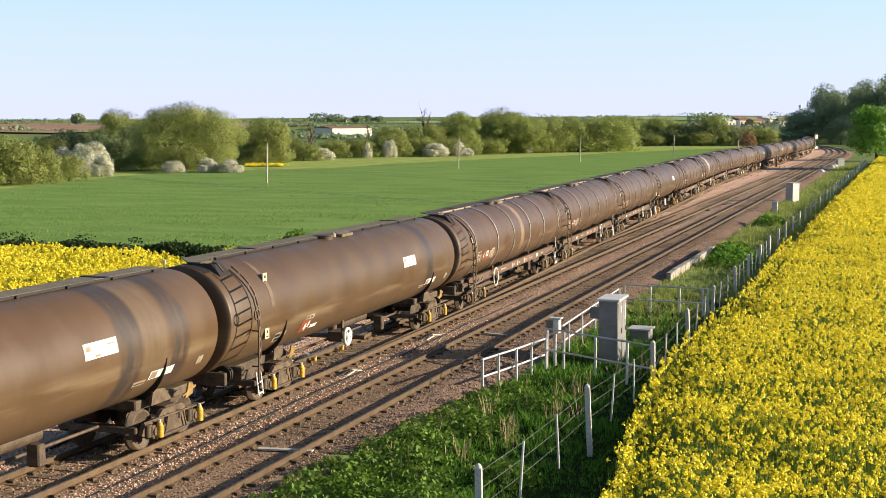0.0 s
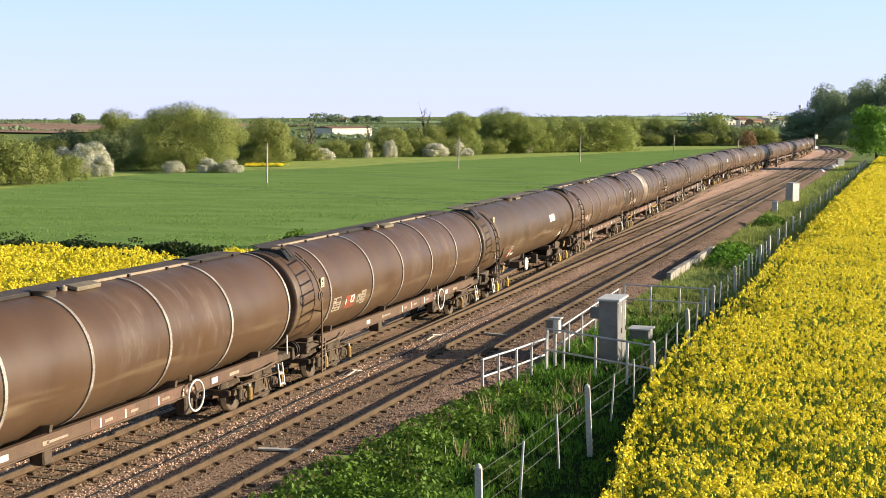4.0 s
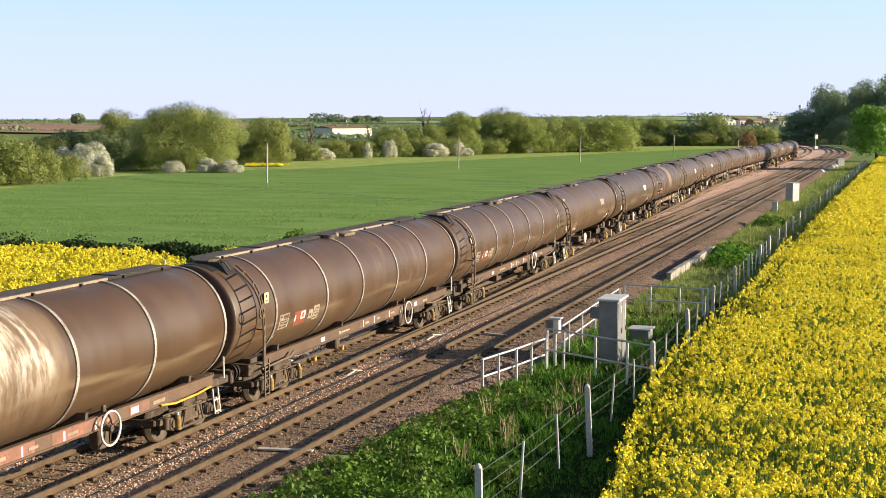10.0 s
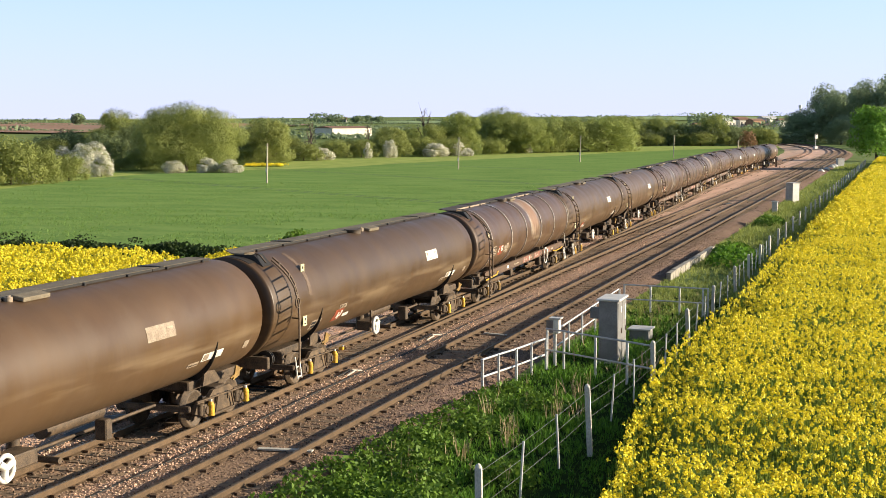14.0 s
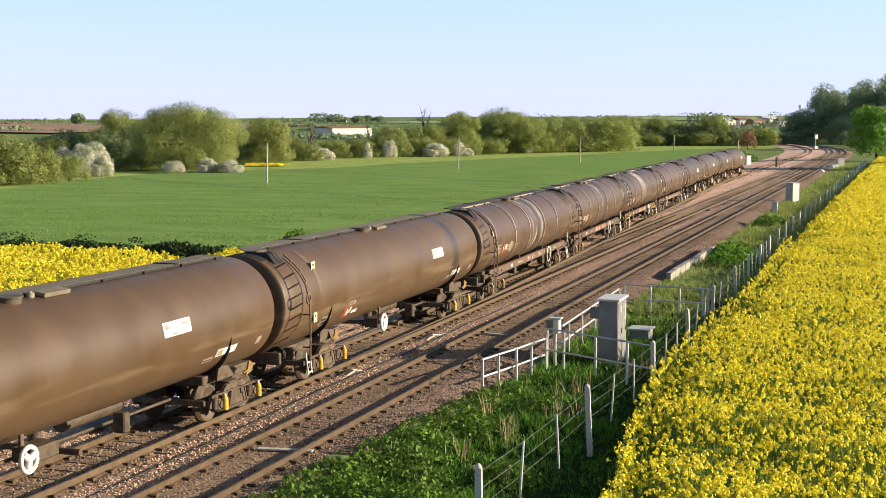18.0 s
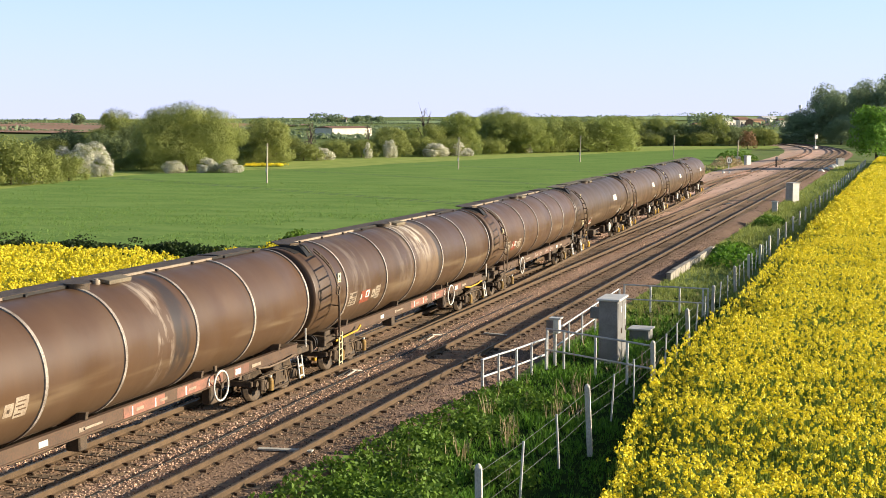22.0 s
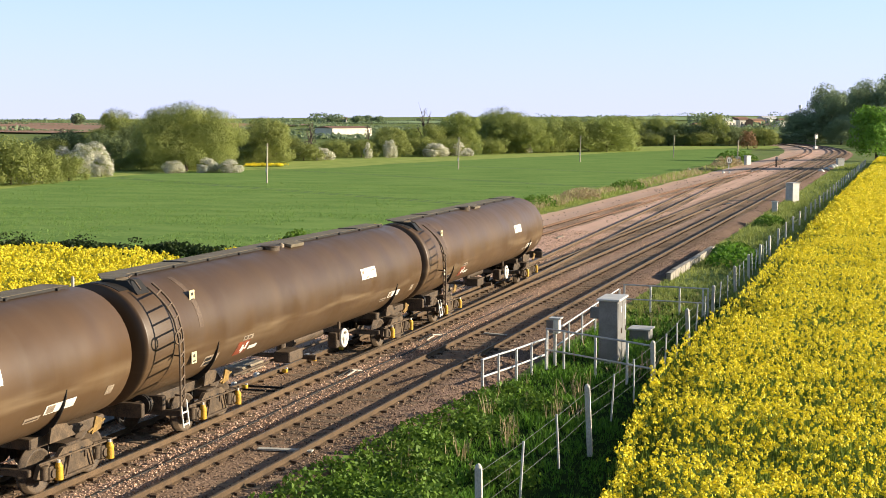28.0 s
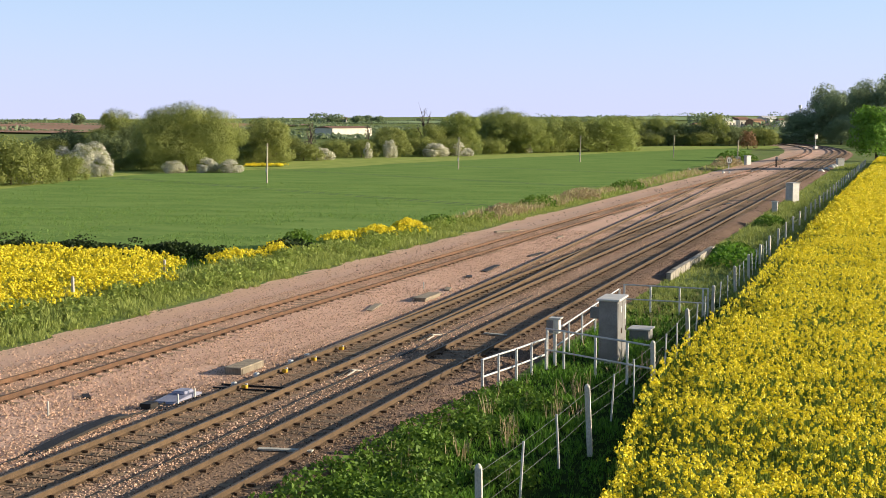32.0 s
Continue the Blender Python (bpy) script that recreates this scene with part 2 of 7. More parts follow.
M_RAILRUST = mat("orange_rusty_rail", (0.17, 0.088, 0.048), (0.11, 0.06, 0.034), rough=0.85, scale=3, fine=30)
M_HEAD = mat("worn_rail_head", (0.19, 0.14, 0.095), (0.12, 0.088, 0.058), rough=0.55, metal=0.2, scale=6, fine=60, bump=0.05)
M_SLEEPER = mat("oil_stained_sleeper", (0.28, 0.19, 0.115), (0.19, 0.13, 0.08), rough=0.9, scale=3, fine=25, rand=0.3)
M_SLEEPERL = mat("dusty_concrete_sleeper", (0.33, 0.24, 0.15), (0.26, 0.18, 0.115), rough=0.9, scale=3, fine=25, rand=0.2)
M_CLIP = mat("rusty_rail_clip", (0.12, 0.07, 0.035), (0.07, 0.045, 0.03), rough=0.8, scale=8, fine=40)
M_CONC = mat("weathered_concrete", (0.54, 0.5, 0.42), (0.4, 0.37, 0.31), rough=0.9, scale=3, fine=40)
M_GALV = mat("galvanised_steel_rail", (0.7, 0.69, 0.66), (0.58, 0.57, 0.55), rough=0.45, metal=0.3, scale=6, fine=50, bump=0.05)
M_CABINET = mat("grey_painted_cabinet", (0.24, 0.23, 0.22), (0.19, 0.18, 0.17), rough=0.55, scale=3, fine=30, bump=0.05)
M_PALECAB = mat("pale_grey_cabinet", (0.6, 0.57, 0.52), (0.5, 0.47, 0.43), rough=0.5, scale=3, fine=30, bump=0.05)
M_TIMBER = mat("weathered_timber", (0.34, 0.28, 0.2), (0.22, 0.18, 0.13), rough=0.9, scale=4, fine=40, stretch=(1, 1, 0.2))
M_POLE = mat("pale_dry_pole_timber", (0.55, 0.47, 0.35), (0.42, 0.36, 0.27), rough=0.9, scale=3, fine=30, stretch=(1, 1, 0.2))
M_TROUGH = mat("stained_trough_concrete", (0.38, 0.34, 0.28), (0.27, 0.24, 0.2), rough=0.9, scale=3, fine=30)
M_PLASTIC = mat("lavender_grey_cover", (0.33, 0.33, 0.43), (0.26, 0.26, 0.33), rough=0.5, scale=3, fine=30, bump=0.05)
M_SHEEN_SCUFF = mat("sheen_and_scuff_paint", (0.15, 0.1, 0.066), (0.11, 0.068, 0.04), rough=0.5, scale=3, fine=20, bump=0.05)
M_POST = mat("pale_concrete_post", (0.72, 0.67, 0.57), (0.56, 0.52, 0.44), rough=0.9, scale=3, fine=40)
M_STRAW = leaf_mat("dry_straw", (0.55, 0.44, 0.24), (0.36, 0.27, 0.14), through=0.2)
M_WIRE = mat("fence_wire", (0.3, 0.29, 0.27), rough=0.4, metal=0.6, scale=10, fine=50, bump=0)
M_BARK = mat("bark", (0.13, 0.1, 0.07), (0.08, 0.06, 0.045), rough=0.95, scale=4, fine=30, stretch=(1, 1, 0.3))

# ---- building helpers ----
RNG = np.random.default_rng(7)


class Geo:
    """Collects vertices and faces of one mesh."""

    def __init__(self):
        self.v, self.f, self.s, self.m = [], [], [], []

    def add(self, verts, faces, smooth=False, slot=0):
        n = len(self.v)
        self.v += [tuple(p) for p in verts]
        self.f += [tuple(i + n for i in f) for f in faces]
        self.s += [smooth] * len(faces)
        self.m += [slot] * len(faces)
        return self

    def box(self, c, size, m=None, bevel=0.0, slot=0):
        x, y, z = (d / 2 for d in size)
        b = min(bevel, x * 0.9, y * 0.9, z * 0.9)
        ring = [(-x + b, -y), (x - b, -y), (x, -y + b), (x, y - b), (x - b, y), (-x + b, y), (-x, y - b), (-x, -y + b)] if b else [(-x, -y), (x, -y), (x, y), (-x, y)]
        k = len(ring)
        vs = []
        if b:
            levels = [(-z, 1 - b / max(x, y)), (-z + b, 1), (z - b, 1), (z, 1 - b / max(x, y))]
        else:
            levels = [(-z, 1), (z, 1)]
        for zz, q in levels:
            vs += [(px * q, py * q, zz) for px, py in ring]
        fs = [tuple(range(k))[::-1], tuple(range((len(levels) - 1) * k, len(levels) * k))]
        for lv in range(len(levels) - 1):
            for i in range(k):
                j = (i + 1) % k
                fs.append((lv * k + i, lv * k + j, lv * k + k + j, lv * k + k + i))
        t = Matrix.Translation(c) @ (m or Matrix())
        return self.add([t @ Vector(p) for p in vs], fs, False, slot)

    def rod(self, a, b, r, seg=8, r2=None, smooth=True, slot=0):
        a, b = Vector(a), Vector(b)
        q = (b - a).to_track_quat("Z", "Y").to_matrix()
        vs = []
        for p, rr in ((a, r), (b, r if r2 is None else r2)):
            vs += [p + q @ Vector((rr * math.cos(math.tau * i / seg), rr * math.sin(math.tau * i / seg), 0)) for i in range(seg)]
        fs = [(i, (i + 1) % seg, seg + (i + 1) % seg, seg + i) for i in range(seg)]
        self.add(vs, fs, smooth, slot)
        return self.add(vs, [tuple(range(seg))[::-1], tuple(range(seg, 2 * seg))], False, slot)

    def tube(self, pts, r, seg=6, closed=False, slot=0):
        pts = [Vector(p) for p in pts]
        n = len(pts)
        vs, fs = [], []
        for i, p in enumerate(pts):
            a, b = pts[(i - 1) % n if closed else max(i - 1, 0)], pts[(i + 1) % n if closed else min(i + 1, n - 1)]
            d = (b - a).normalized()
            side = d.cross(Vector((0.31, 0.17, 0.93))).normalized()
            up = side.cross(d)
            vs += [p + side * (r * math.cos(math.tau * k / seg)) + up * (r * math.sin(math.tau * k / seg)) for k in range(seg)]
        for i in range(n if closed else n - 1):
            j = (i + 1) % n
            fs += [(i * seg + k, i * seg + (k + 1) % seg, j * seg + (k + 1) % seg, j * seg + k) for k in range(seg)]
        return self.add(vs, fs, True, slot)

    def lathe(self, prof, axis="y", c=(0, 0, 0), seg=32, a0=0.0, a1=math.tau, slot=0, smooth=True):
        """Turns (along, radius) pairs about an axis through c; angles run from +x to +z (axis y), +x to +y (axis z) or +y to +z (axis x)."""
        full = abs(a1 - a0 - math.tau) < 1e-6
        k = seg if full else seg + 1
        vs, fs = [], []
        for al, r in prof:
            for i in range(k):
                t = a0 + (a1 - a0) * i / seg
                u, w = r * math.cos(t), r * math.sin(t)
                vs.append({"y": (c[0] + u, c[1] + al, c[2] + w), "z": (c[0] + u, c[1] + w, c[2] + al), "x": (c[0] + al, c[1] + u, c[2] + w)}[axis])
        for j in range(len(prof) - 1):
            for i in range(seg):
                n = (i + 1) % k
                fs.append((j * k + i, j * k + n, (j + 1) * k + n, (j + 1) * k + i))
        return self.add(vs, fs, smooth, slot)

    def plate(self, outline, thick, m, slot=0):
        """An outline in the plane of m's x and y, thickened to both sides."""
        n = len(outline)
        vs = [m @ Vector((x, y, -thick / 2)) for x, y in outline] + [m @ Vector((x, y, thick / 2)) for x, y in outline]
        fs = [tuple(range(n))[::-1], tuple(range(n, 2 * n))] + [(i, (i + 1) % n, n + (i + 1) % n, n + i) for i in range(n)]
        return self.add(vs, fs, False, slot)

    def mesh(self, name, *mats):
        me = bpy.data.meshes.new(name)
        me.from_pydata(self.v, [], self.f)
        for m in mats:
            me.materials.append(m)
        me.polygons.foreach_set("use_smooth", self.s)
        me.polygons.foreach_set("material_index", self.m)
        me.update()
        return me


def part(name, geo, material, parent=None, label=""):
    mats = material if isinstance(material, (list, tuple)) else [material]
    ob = new(name, geo.mesh(name, *mats) if isinstance(geo, Geo) else geo)
    if parent:
        ob.parent = parent
    if label:
        ob["label"] = label
    return ob


def thing(name, label, category, group="", kind="", at=None):
    ob = tagged(new(name), label, category, group, kind)
    ob.empty_display_size = 0.2
    if at is not None:
        ob.matrix_basis = at
    return ob


def mesh_np(name, v, f, mats, slots=None, smooth=False):
    """A mesh from arrays: v (n, 3), f (m, 3 or 4)."""
    me = bpy.data.meshes.new(name)
    n, k = f.shape
    me.vertices.add(len(v))
    me.vertices.foreach_set("co", np.ascontiguousarray(v, dtype=np.float32).ravel())
    me.loops.add(n * k)
    me.loops.foreach_set("vertex_index", np.ascontiguousarray(f, dtype=np.int32).ravel())
    me.polygons.add(n)
    me.polygons.foreach_set("loop_start", np.arange(0, n * k, k, dtype=np.int32))
    for m in mats:
        me.materials.append(m)
    if slots is not None:
        me.polygons.foreach_set("material_index", np.ascontiguousarray(slots, dtype=np.int32))
    me.polygons.foreach_set("use_smooth", np.full(n, smooth))
    me.update(calc_edges=True)
    return me


def strew(tv, tf, pos, size, tilt=0.3, squash=None, spin=None):
    """Copies of a small form (tv, tf) at many places, each turned and sized by chance; returns arrays for mesh_np."""
    n = len(pos)
    a = RNG.uniform(0, math.tau, n) if spin is None else spin
    bx, by = RNG.normal(0, tilt, n), RNG.normal(0, tilt, n)
    ca, sa = np.cos(a), np.sin(a)
    rz = np.zeros((n, 3, 3))
    rz[:, 0, 0], rz[:, 0, 1], rz[:, 1, 0], rz[:, 1, 1], rz[:, 2, 2] = ca, -sa, sa, ca, 1
    rx = np.zeros((n, 3, 3))
    rx[:, 0, 0], rx[:, 1, 1], rx[:, 1, 2], rx[:, 2, 1], rx[:, 2, 2] = 1, np.cos(bx), -np.sin(bx), np.sin(bx), np.cos(bx)
    ry = np.zeros((n, 3, 3))
    ry[:, 1, 1], ry[:, 0, 0], ry[:, 0, 2], ry[:, 2, 0], ry[:, 2, 2] = 1, np.cos(by), np.sin(by), -np.sin(by), np.cos(by)
    rot = ry @ rx @ rz
    s = np.asarray(size, float)
    s = s[:, None] if s.ndim == 1 else s
    v = np.einsum("nij,nkj->nki", rot, tv[None] * s[:, None, :]) + np.asarray(pos)[:, None, :]
    f = tf[None] + (np.arange(n) * len(tv))[:, None, None]
    return v.reshape(-1, 3), f.reshape(-1, tf.shape[1])


def join_np(*pairs):
    vs, fs, n = [], [], 0
    for v, f in pairs:
        vs.append(v)
        fs.append(f + n)
        n += len(v)
    return np.concatenate(vs), np.concatenate(fs)


def fbm(x, y, s, seed=0.0):
    return noise.fractal((x / s + seed, y / s - seed, seed), 1.0, 2.0, 4)


# ---- the ground plan ----
GZ = -0.42


def train_x(s):
    """The train's line: straight, then by a turnout to the rusty line, then away to the left."""
    if s < 26.9:
        return 0.0
    if s < 65.6:
        return -0.001125 * (s - 26.9) ** 2 / 2
    x = -0.843
    if s < 165:
        return x - 0.0436 * (s - 65.6)
    x -= 0.0436 * 99.4
    if s < 190:
        return x - 0.0436 * (s - 165) + 0.0436 / 50 * (s - 165) ** 2
    return x - 0.545 - far_bend(s)


def far_bend(s):
    return max(s - 335, 0) ** 2 / 1800


def main_x(off):
    return lambda s: off - far_bend(s)


def rusty_x(s):
    t = min(max((s - 120) / 75, 0), 1)
    return -6.7 + 0.975 * t * t * (3 - 2 * t) - far_bend(s)


def land(x, y):
    """Height of the country: flat by the line, low hills far off."""
    d = math.hypot(x, y)
    t = min(max((d - 480) / 800, 0), 1)
    u = min(max((d - 1350) / 1200, 0), 1)
    near = float(np.interp(x, [-1300, -700, -200, 200], [12, 10, 6.5, 6])) + 2.5 * fbm(x, y, 500, 3.1)
    far = float(np.interp(x / max(d, 1), [-0.7, -0.5, -0.3, 0], [2, 7, 14, 17])) + 3 * fbm(x, y, 900, 1.1)
    return GZ - 0.02 + t * t * (3 - 2 * t) * near + u * u * (3 - 2 * u) * far


def ground():
    m_grass = mat("rough_grass", (0.15, 0.2, 0.06), (0.2, 0.22, 0.075), rough=0.95, spec=0.05, scale=0.15, fine=3.0, bump=0.5, third=(0.07, 0.12, 0.025), space="Object", dist=0.1)
    xs = sorted({*range(-3000, 3001, 150), *range(-400, 401, 25)})
    ys = sorted({*range(-1200, 4501, 150), *range(-100, 701, 25)})
    v = np.array([(x, y, land(x, y)) for y in ys for x in xs])
    k = len(xs)
    f = np.array([(j * k + i, j * k + i + 1, j * k + k + i + 1, j * k + k + i) for j in range(len(ys) - 1) for i in range(k - 1)])
    ob = new("ground", mesh_np("ground", v, f, [m_grass], smooth=True))
    tagged(ob, "rough green grassland rolling up to low hills", "ground", kind="structure")


def sheet(name, outline, z, material, label, category, step=3.0, bumpy=0.0, kind="structure"):
    """A level piece of land inside an outline, as a fine sheet with its edge."""
    me = bpy.data.meshes.new(name)
    bm = bmesh.new()
    bm.faces.new([bm.verts.new((x, y, z)) for x, y in outline])
    bmesh.ops.triangulate(bm, faces=bm.faces)
    bm.to_mesh(me)
    bm.free()
    me.materials.append(material)
    return tagged(new(name, me), label, category, kind=kind)


def ballast_z(x, y):
    """Profile across the formation."""
    b = x + far_bend(y)
    for x0, z0, x1, z1 in ((-30, -0.55, -12.2, -0.44), (-12.2, -0.44, -9.6, -0.3), (-9.6, -0.3, -8.6, -0.174), (-8.6, -0.174, 4.95, -0.174), (4.95, -0.174, 5.9, -0.5), (5.9, -0.5, 30, -0.6)):
        if b <= x1:
            return z0 + (z1 - z0) * (b - x0) / (x1 - x0)
    return -0.6


def formation():
    m = mat("pinkish_granite_ballast", (0.56, 0.375, 0.275), (0.38, 0.255, 0.185), rough=0.95, spec=0.05, scale=0.35, fine=14.0, bump=1.0, third=(0.12, 0.085, 0.065), dist=0.06)
    nt = m.node_tree
    n, l = nt.nodes, nt.links
    p = n["Principled BSDF"]
    # oily brown bed under the used tracks, sandy walkway at the far edge
    co, sep = n.new("ShaderNodeTexCoord"), n.new("ShaderNodeSeparateXYZ")
    l.new(co.outputs["Object"], sep.inputs[0])
    ramp = n.new("ShaderNodeValToRGB")
    mr = n.new("ShaderNodeMapRange")
    mr.inputs[1].default_value, mr.inputs[2].default_value = -12.5, 6.5
    wob = n.new("ShaderNodeTexNoise")
    wob.inputs["Scale"].default_value = 0.8
    ad = n.new("ShaderNodeMath")
    ad.operation = "MULTIPLY_ADD"
    ad.inputs[1].default_value = 0.9
    l.new(co.outputs["Object"], wob.inputs[0]), l.new(wob.outputs[0], ad.inputs[0]), l.new(sep.outputs[0], ad.inputs[2])
    l.new(ad.outputs[0], mr.inputs[0]), l.new(mr.outputs[0], ramp.inputs[0])
    e = ramp.color_ramp.elements
    e[0].position, e[0].color = 0.0, (0.74, 0.5, 0.34, 1)
    e[1].position, e[1].color = 1.0, (0.085, 0.0577, 0.0466, 1)
    # last stops darken the right shoulder, standing for shade by the grass edge
    for pos, c in ((0.1, (0.798, 0.52, 0.365, 1)), (0.15, (0.775, 0.508, 0.375, 1)), (0.27, (0.638, 0.424, 0.301, 1)), (0.31, (0.502, 0.318, 0.215, 1)), (0.36, (0.752, 0.488, 0.365, 1)), (0.58, (0.752, 0.488, 0.365, 1)), (0.63, (0.34, 0.223, 0.137, 1)), (0.72, (0.3, 0.195, 0.117, 1)), (0.765, (0.34, 0.233, 0.178, 1)), (0.8, (0.25, 0.163, 0.0941, 1)), (0.9, (0.2, 0.13, 0.08, 1)), (0.94, (0.13, 0.0837, 0.0659, 1))):
        x = ramp.color_ramp.elements.new(pos)
        x.color = c
    mx = n.new("ShaderNodeMix")
    mx.data_type, mx.blend_type = "RGBA", "MIX"
    mx.inputs[0].default_value = 0.66
    old = p.inputs["Base Color"].links[0].from_socket
    l.new(old, mx.inputs[6]), l.new(ramp.outputs[0], mx.inputs[7])
    # oily dirt in long streaks over the used lines
    mp, dn, dr, side, mul, dirt = (n.new("ShaderNode" + k) for k in ("Mapping", "TexNoise", "MapRange", "MapRange", "Math", "Mix"))
    mp.inputs["Scale"].default_value = (1.3, 0.05, 1.0)
    dn.inputs["Scale"].default_value, dn.inputs["Detail"].default_value = 1.0, 6
    dr.inputs[1].default_value, dr.inputs[2].default_value, dr.inputs[4].default_value = 0.44, 0.62, 0.5
    side.inputs[1].default_value, side.inputs[2].default_value = -5.0, -1.0
    mul.operation, dirt.data_type = "MULTIPLY", "RGBA"
    dirt.inputs[7].default_value = (0.13, 0.086, 0.054, 1)
    l.new(co.outputs["Object"], mp.inputs[0]), l.new(mp.outputs[0], dn.inputs[0]), l.new(dn.outputs[0], dr.inputs[0])
    l.new(sep.outputs[0], side.inputs[0]), l.new(dr.outputs[0], mul.inputs[0]), l.new(side.outputs[0], mul.inputs[1])
    l.new(mul.outputs[0], dirt.inputs[0]), l.new(mx.outputs[2], dirt.inputs[6]), l.new(dirt.outputs[2], p.inputs["Base Color"])
    xs = [-12.6, -12.2, -11, -9.6, -8.6, -7, -5, -3, -1, 1, 2.4, 4.4, 4.95, 5.4, 5.9, 6.4]
    ys = [*np.arange(-460, 4, 8.0), *np.arange(4, 100, 2.0), *np.arange(100, 620, 8.0)]
    v = np.array([(x - far_bend(y), y, ballast_z(x - far_bend(y), y) + (0.03 * fbm(x, y, 3.0, 1.7) if x > -8 else 0.02 * fbm(x, y, 2.0))) for y in ys for x in xs])
    k = len(xs)
    f = np.array([(j * k + i, j * k + i + 1, j * k + k + i + 1, j * k + k + i) for j in range(len(ys) - 1) for i in range(k - 1)])
    tagged(new("track_bed", mesh_np("track_bed", v, f, [m], smooth=True)), "bed of pinkish grey granite ballast with a sandy edge path", "ballast", kind="structure")
    return m


def ballast_stones(m):
    """Loose stones on the bed, nearest stretch."""
    tv = np.array([(1, 0.1, 0), (-0.2, 0.8, 0.1), (-0.9, -0.3, 0), (0.2, -0.8, 0.05), (0.1, 0.1, 0.7), (0.05, -0.05, -0.6)])
    tf = np.array([(0, 1, 4), (1, 2, 4), (2, 3, 4), (3, 0, 4), (1, 0, 5), (2, 1, 5), (3, 2, 5), (0, 3, 5)])
    n = 120000
    y = 17 + 75 * RNG.random(n) ** 1.7
    x = RNG.uniform(-12.2, 5.7, n)
    keep = np.ones(n, bool)
    for c, w in ((0, 0.95), (3.37, 0.95)):
        keep &= ~((np.abs(x - c) < w) & (RNG.random(n) < 0.5))
    keep &= ~((x < -9.4) & (RNG.random(n) < 0.7))
    x, y = x[keep], y[keep]
    z = np.array([ballast_z(a, b) for a, b in zip(x, y)]) + RNG.normal(0.012, 0.012, len(x))
    s = RNG.uniform(0.018, 0.042, len(x))
    v, f = strew(tv, tf, np.stack([x, y, z], 1), s, 0.6)
    m_s = leaf_mat("granite_stones", (0.8, 0.535, 0.375), (0.22, 0.14, 0.095), rough=0.9, through=0.0)
    m_b = leaf_mat("oily_and_shaded_shoulder_stones", (0.4, 0.275, 0.185), (0.07, 0.046, 0.032), rough=0.9, through=0.0)
    # oily in both tracks; beyond 4.15 dark for the shoulder's shade
    dark = ((np.abs(x) < 1.1) | (np.abs(x - 3.37) < 1.1) | (x > 4.15)).astype(int)
    tagged(new("ballast_stones", mesh_np("ballast_stones", v, f, [m_s, m_b], np.repeat(dark, len(tf)))), "loose angular pinkish granite ballast stones", "ballast", kind="stuff")


RAIL = [(-0.07, -0.165), (0.07, -0.165), (0.07, -0.15), (0.012, -0.13), (0.012, -0.045), (0.036, -0.035), (0.036, -0.004), (0.03, 0.0), (-0.03, 0.0), (-0.036, -0.004), (-0.036, -0.035), (-0.012, -0.045), (-0.012, -0.13), (-0.07, -0.15)]


def rail_geo(line, off, s0, s1):
    g = Geo()
    ss = [s0]
    while ss[-1] < s1:
        ss.append(min(ss[-1] + (3 if 0 < ss[-1] < 200 else 8), s1))
    k = len(RAIL)
    vs = [(line(s) + off + px, s, pz) for s in ss for px, pz in RAIL]
    side, top = [], []
    for j in range(len(ss) - 1):
        for i in range(k):
            n = (i + 1) % k
            (top if i in (6, 7, 8) else side).append((j * k + i, j * k + n, (j + 1) * k + n, (j + 1) * k + i))
    g.add(vs, side)
    g.f += top
    g.s += [False] * len(top)
    g.m += [1] * len(top)
    return g


def track(label, line, s0, s1, rail_mat, sleeper_mat, head_mat, step=0.68, singles=140, length=2.5, width=0.27, clips=True):
    t = thing("track", label, "railway track", group="tracks", kind="structure")
    for off in (-0.752, 0.752):
        part("rail", rail_geo(line, off, s0, s1), [rail_mat, head_mat], t)
    sl = Geo().box((0, 0, 0), (length, width, 0.16), bevel=0.02).mesh("sleeper", sleeper_mat)
    rest, clip = [], []
    s, n = s0 + 0.3, 0
    while s < min(s1, 330):
        x = line(s)
        if s > 6 and n < singles:
            o = part("sleeper", sl, sleeper_mat, t)
            o.location = (x + random.uniform(-0.02, 0.02), s, -0.25 + random.uniform(-0.006, 0.008))
            o.rotation_euler = (0, 0, random.uniform(-0.01, 0.01))
        else:
            rest.append((x, s, -0.25))
        if clips and 6 < s < 110:
            clip += [(x + a * 0.752 + b * 0.12, s + c, -0.145) for a in (-1, 1) for b, c in ((1, 0.03), (-1, -0.03))]
        s += step
        n += s > 6
    bx = Geo().box((0, 0, 0), (1, 1, 1))
    tv = np.array(bx.v)
    tf = np.array(bx.f)
    if rest:
        v, f = strew(tv * (length, width, 0.16), tf, rest, np.ones(len(rest)), 0, spin=np.zeros(len(rest)))
        tagged(part("sleepers_far", mesh_np("sleepers_far", v, f, [sleeper_mat]), sleeper_mat, t), kind="stuff")
    if clip:
        v, f = strew(tv * (0.13, 0.1, 0.06), tf, clip, RNG.uniform(0.8, 1.2, len(clip)), 0.08, spin=RNG.normal(0, 0.2, len(clip)))
        tagged(part("rail_clips", mesh_np("rail_clips", v, f, [M_CLIP]), M_CLIP, t), kind="stuff")
    return t


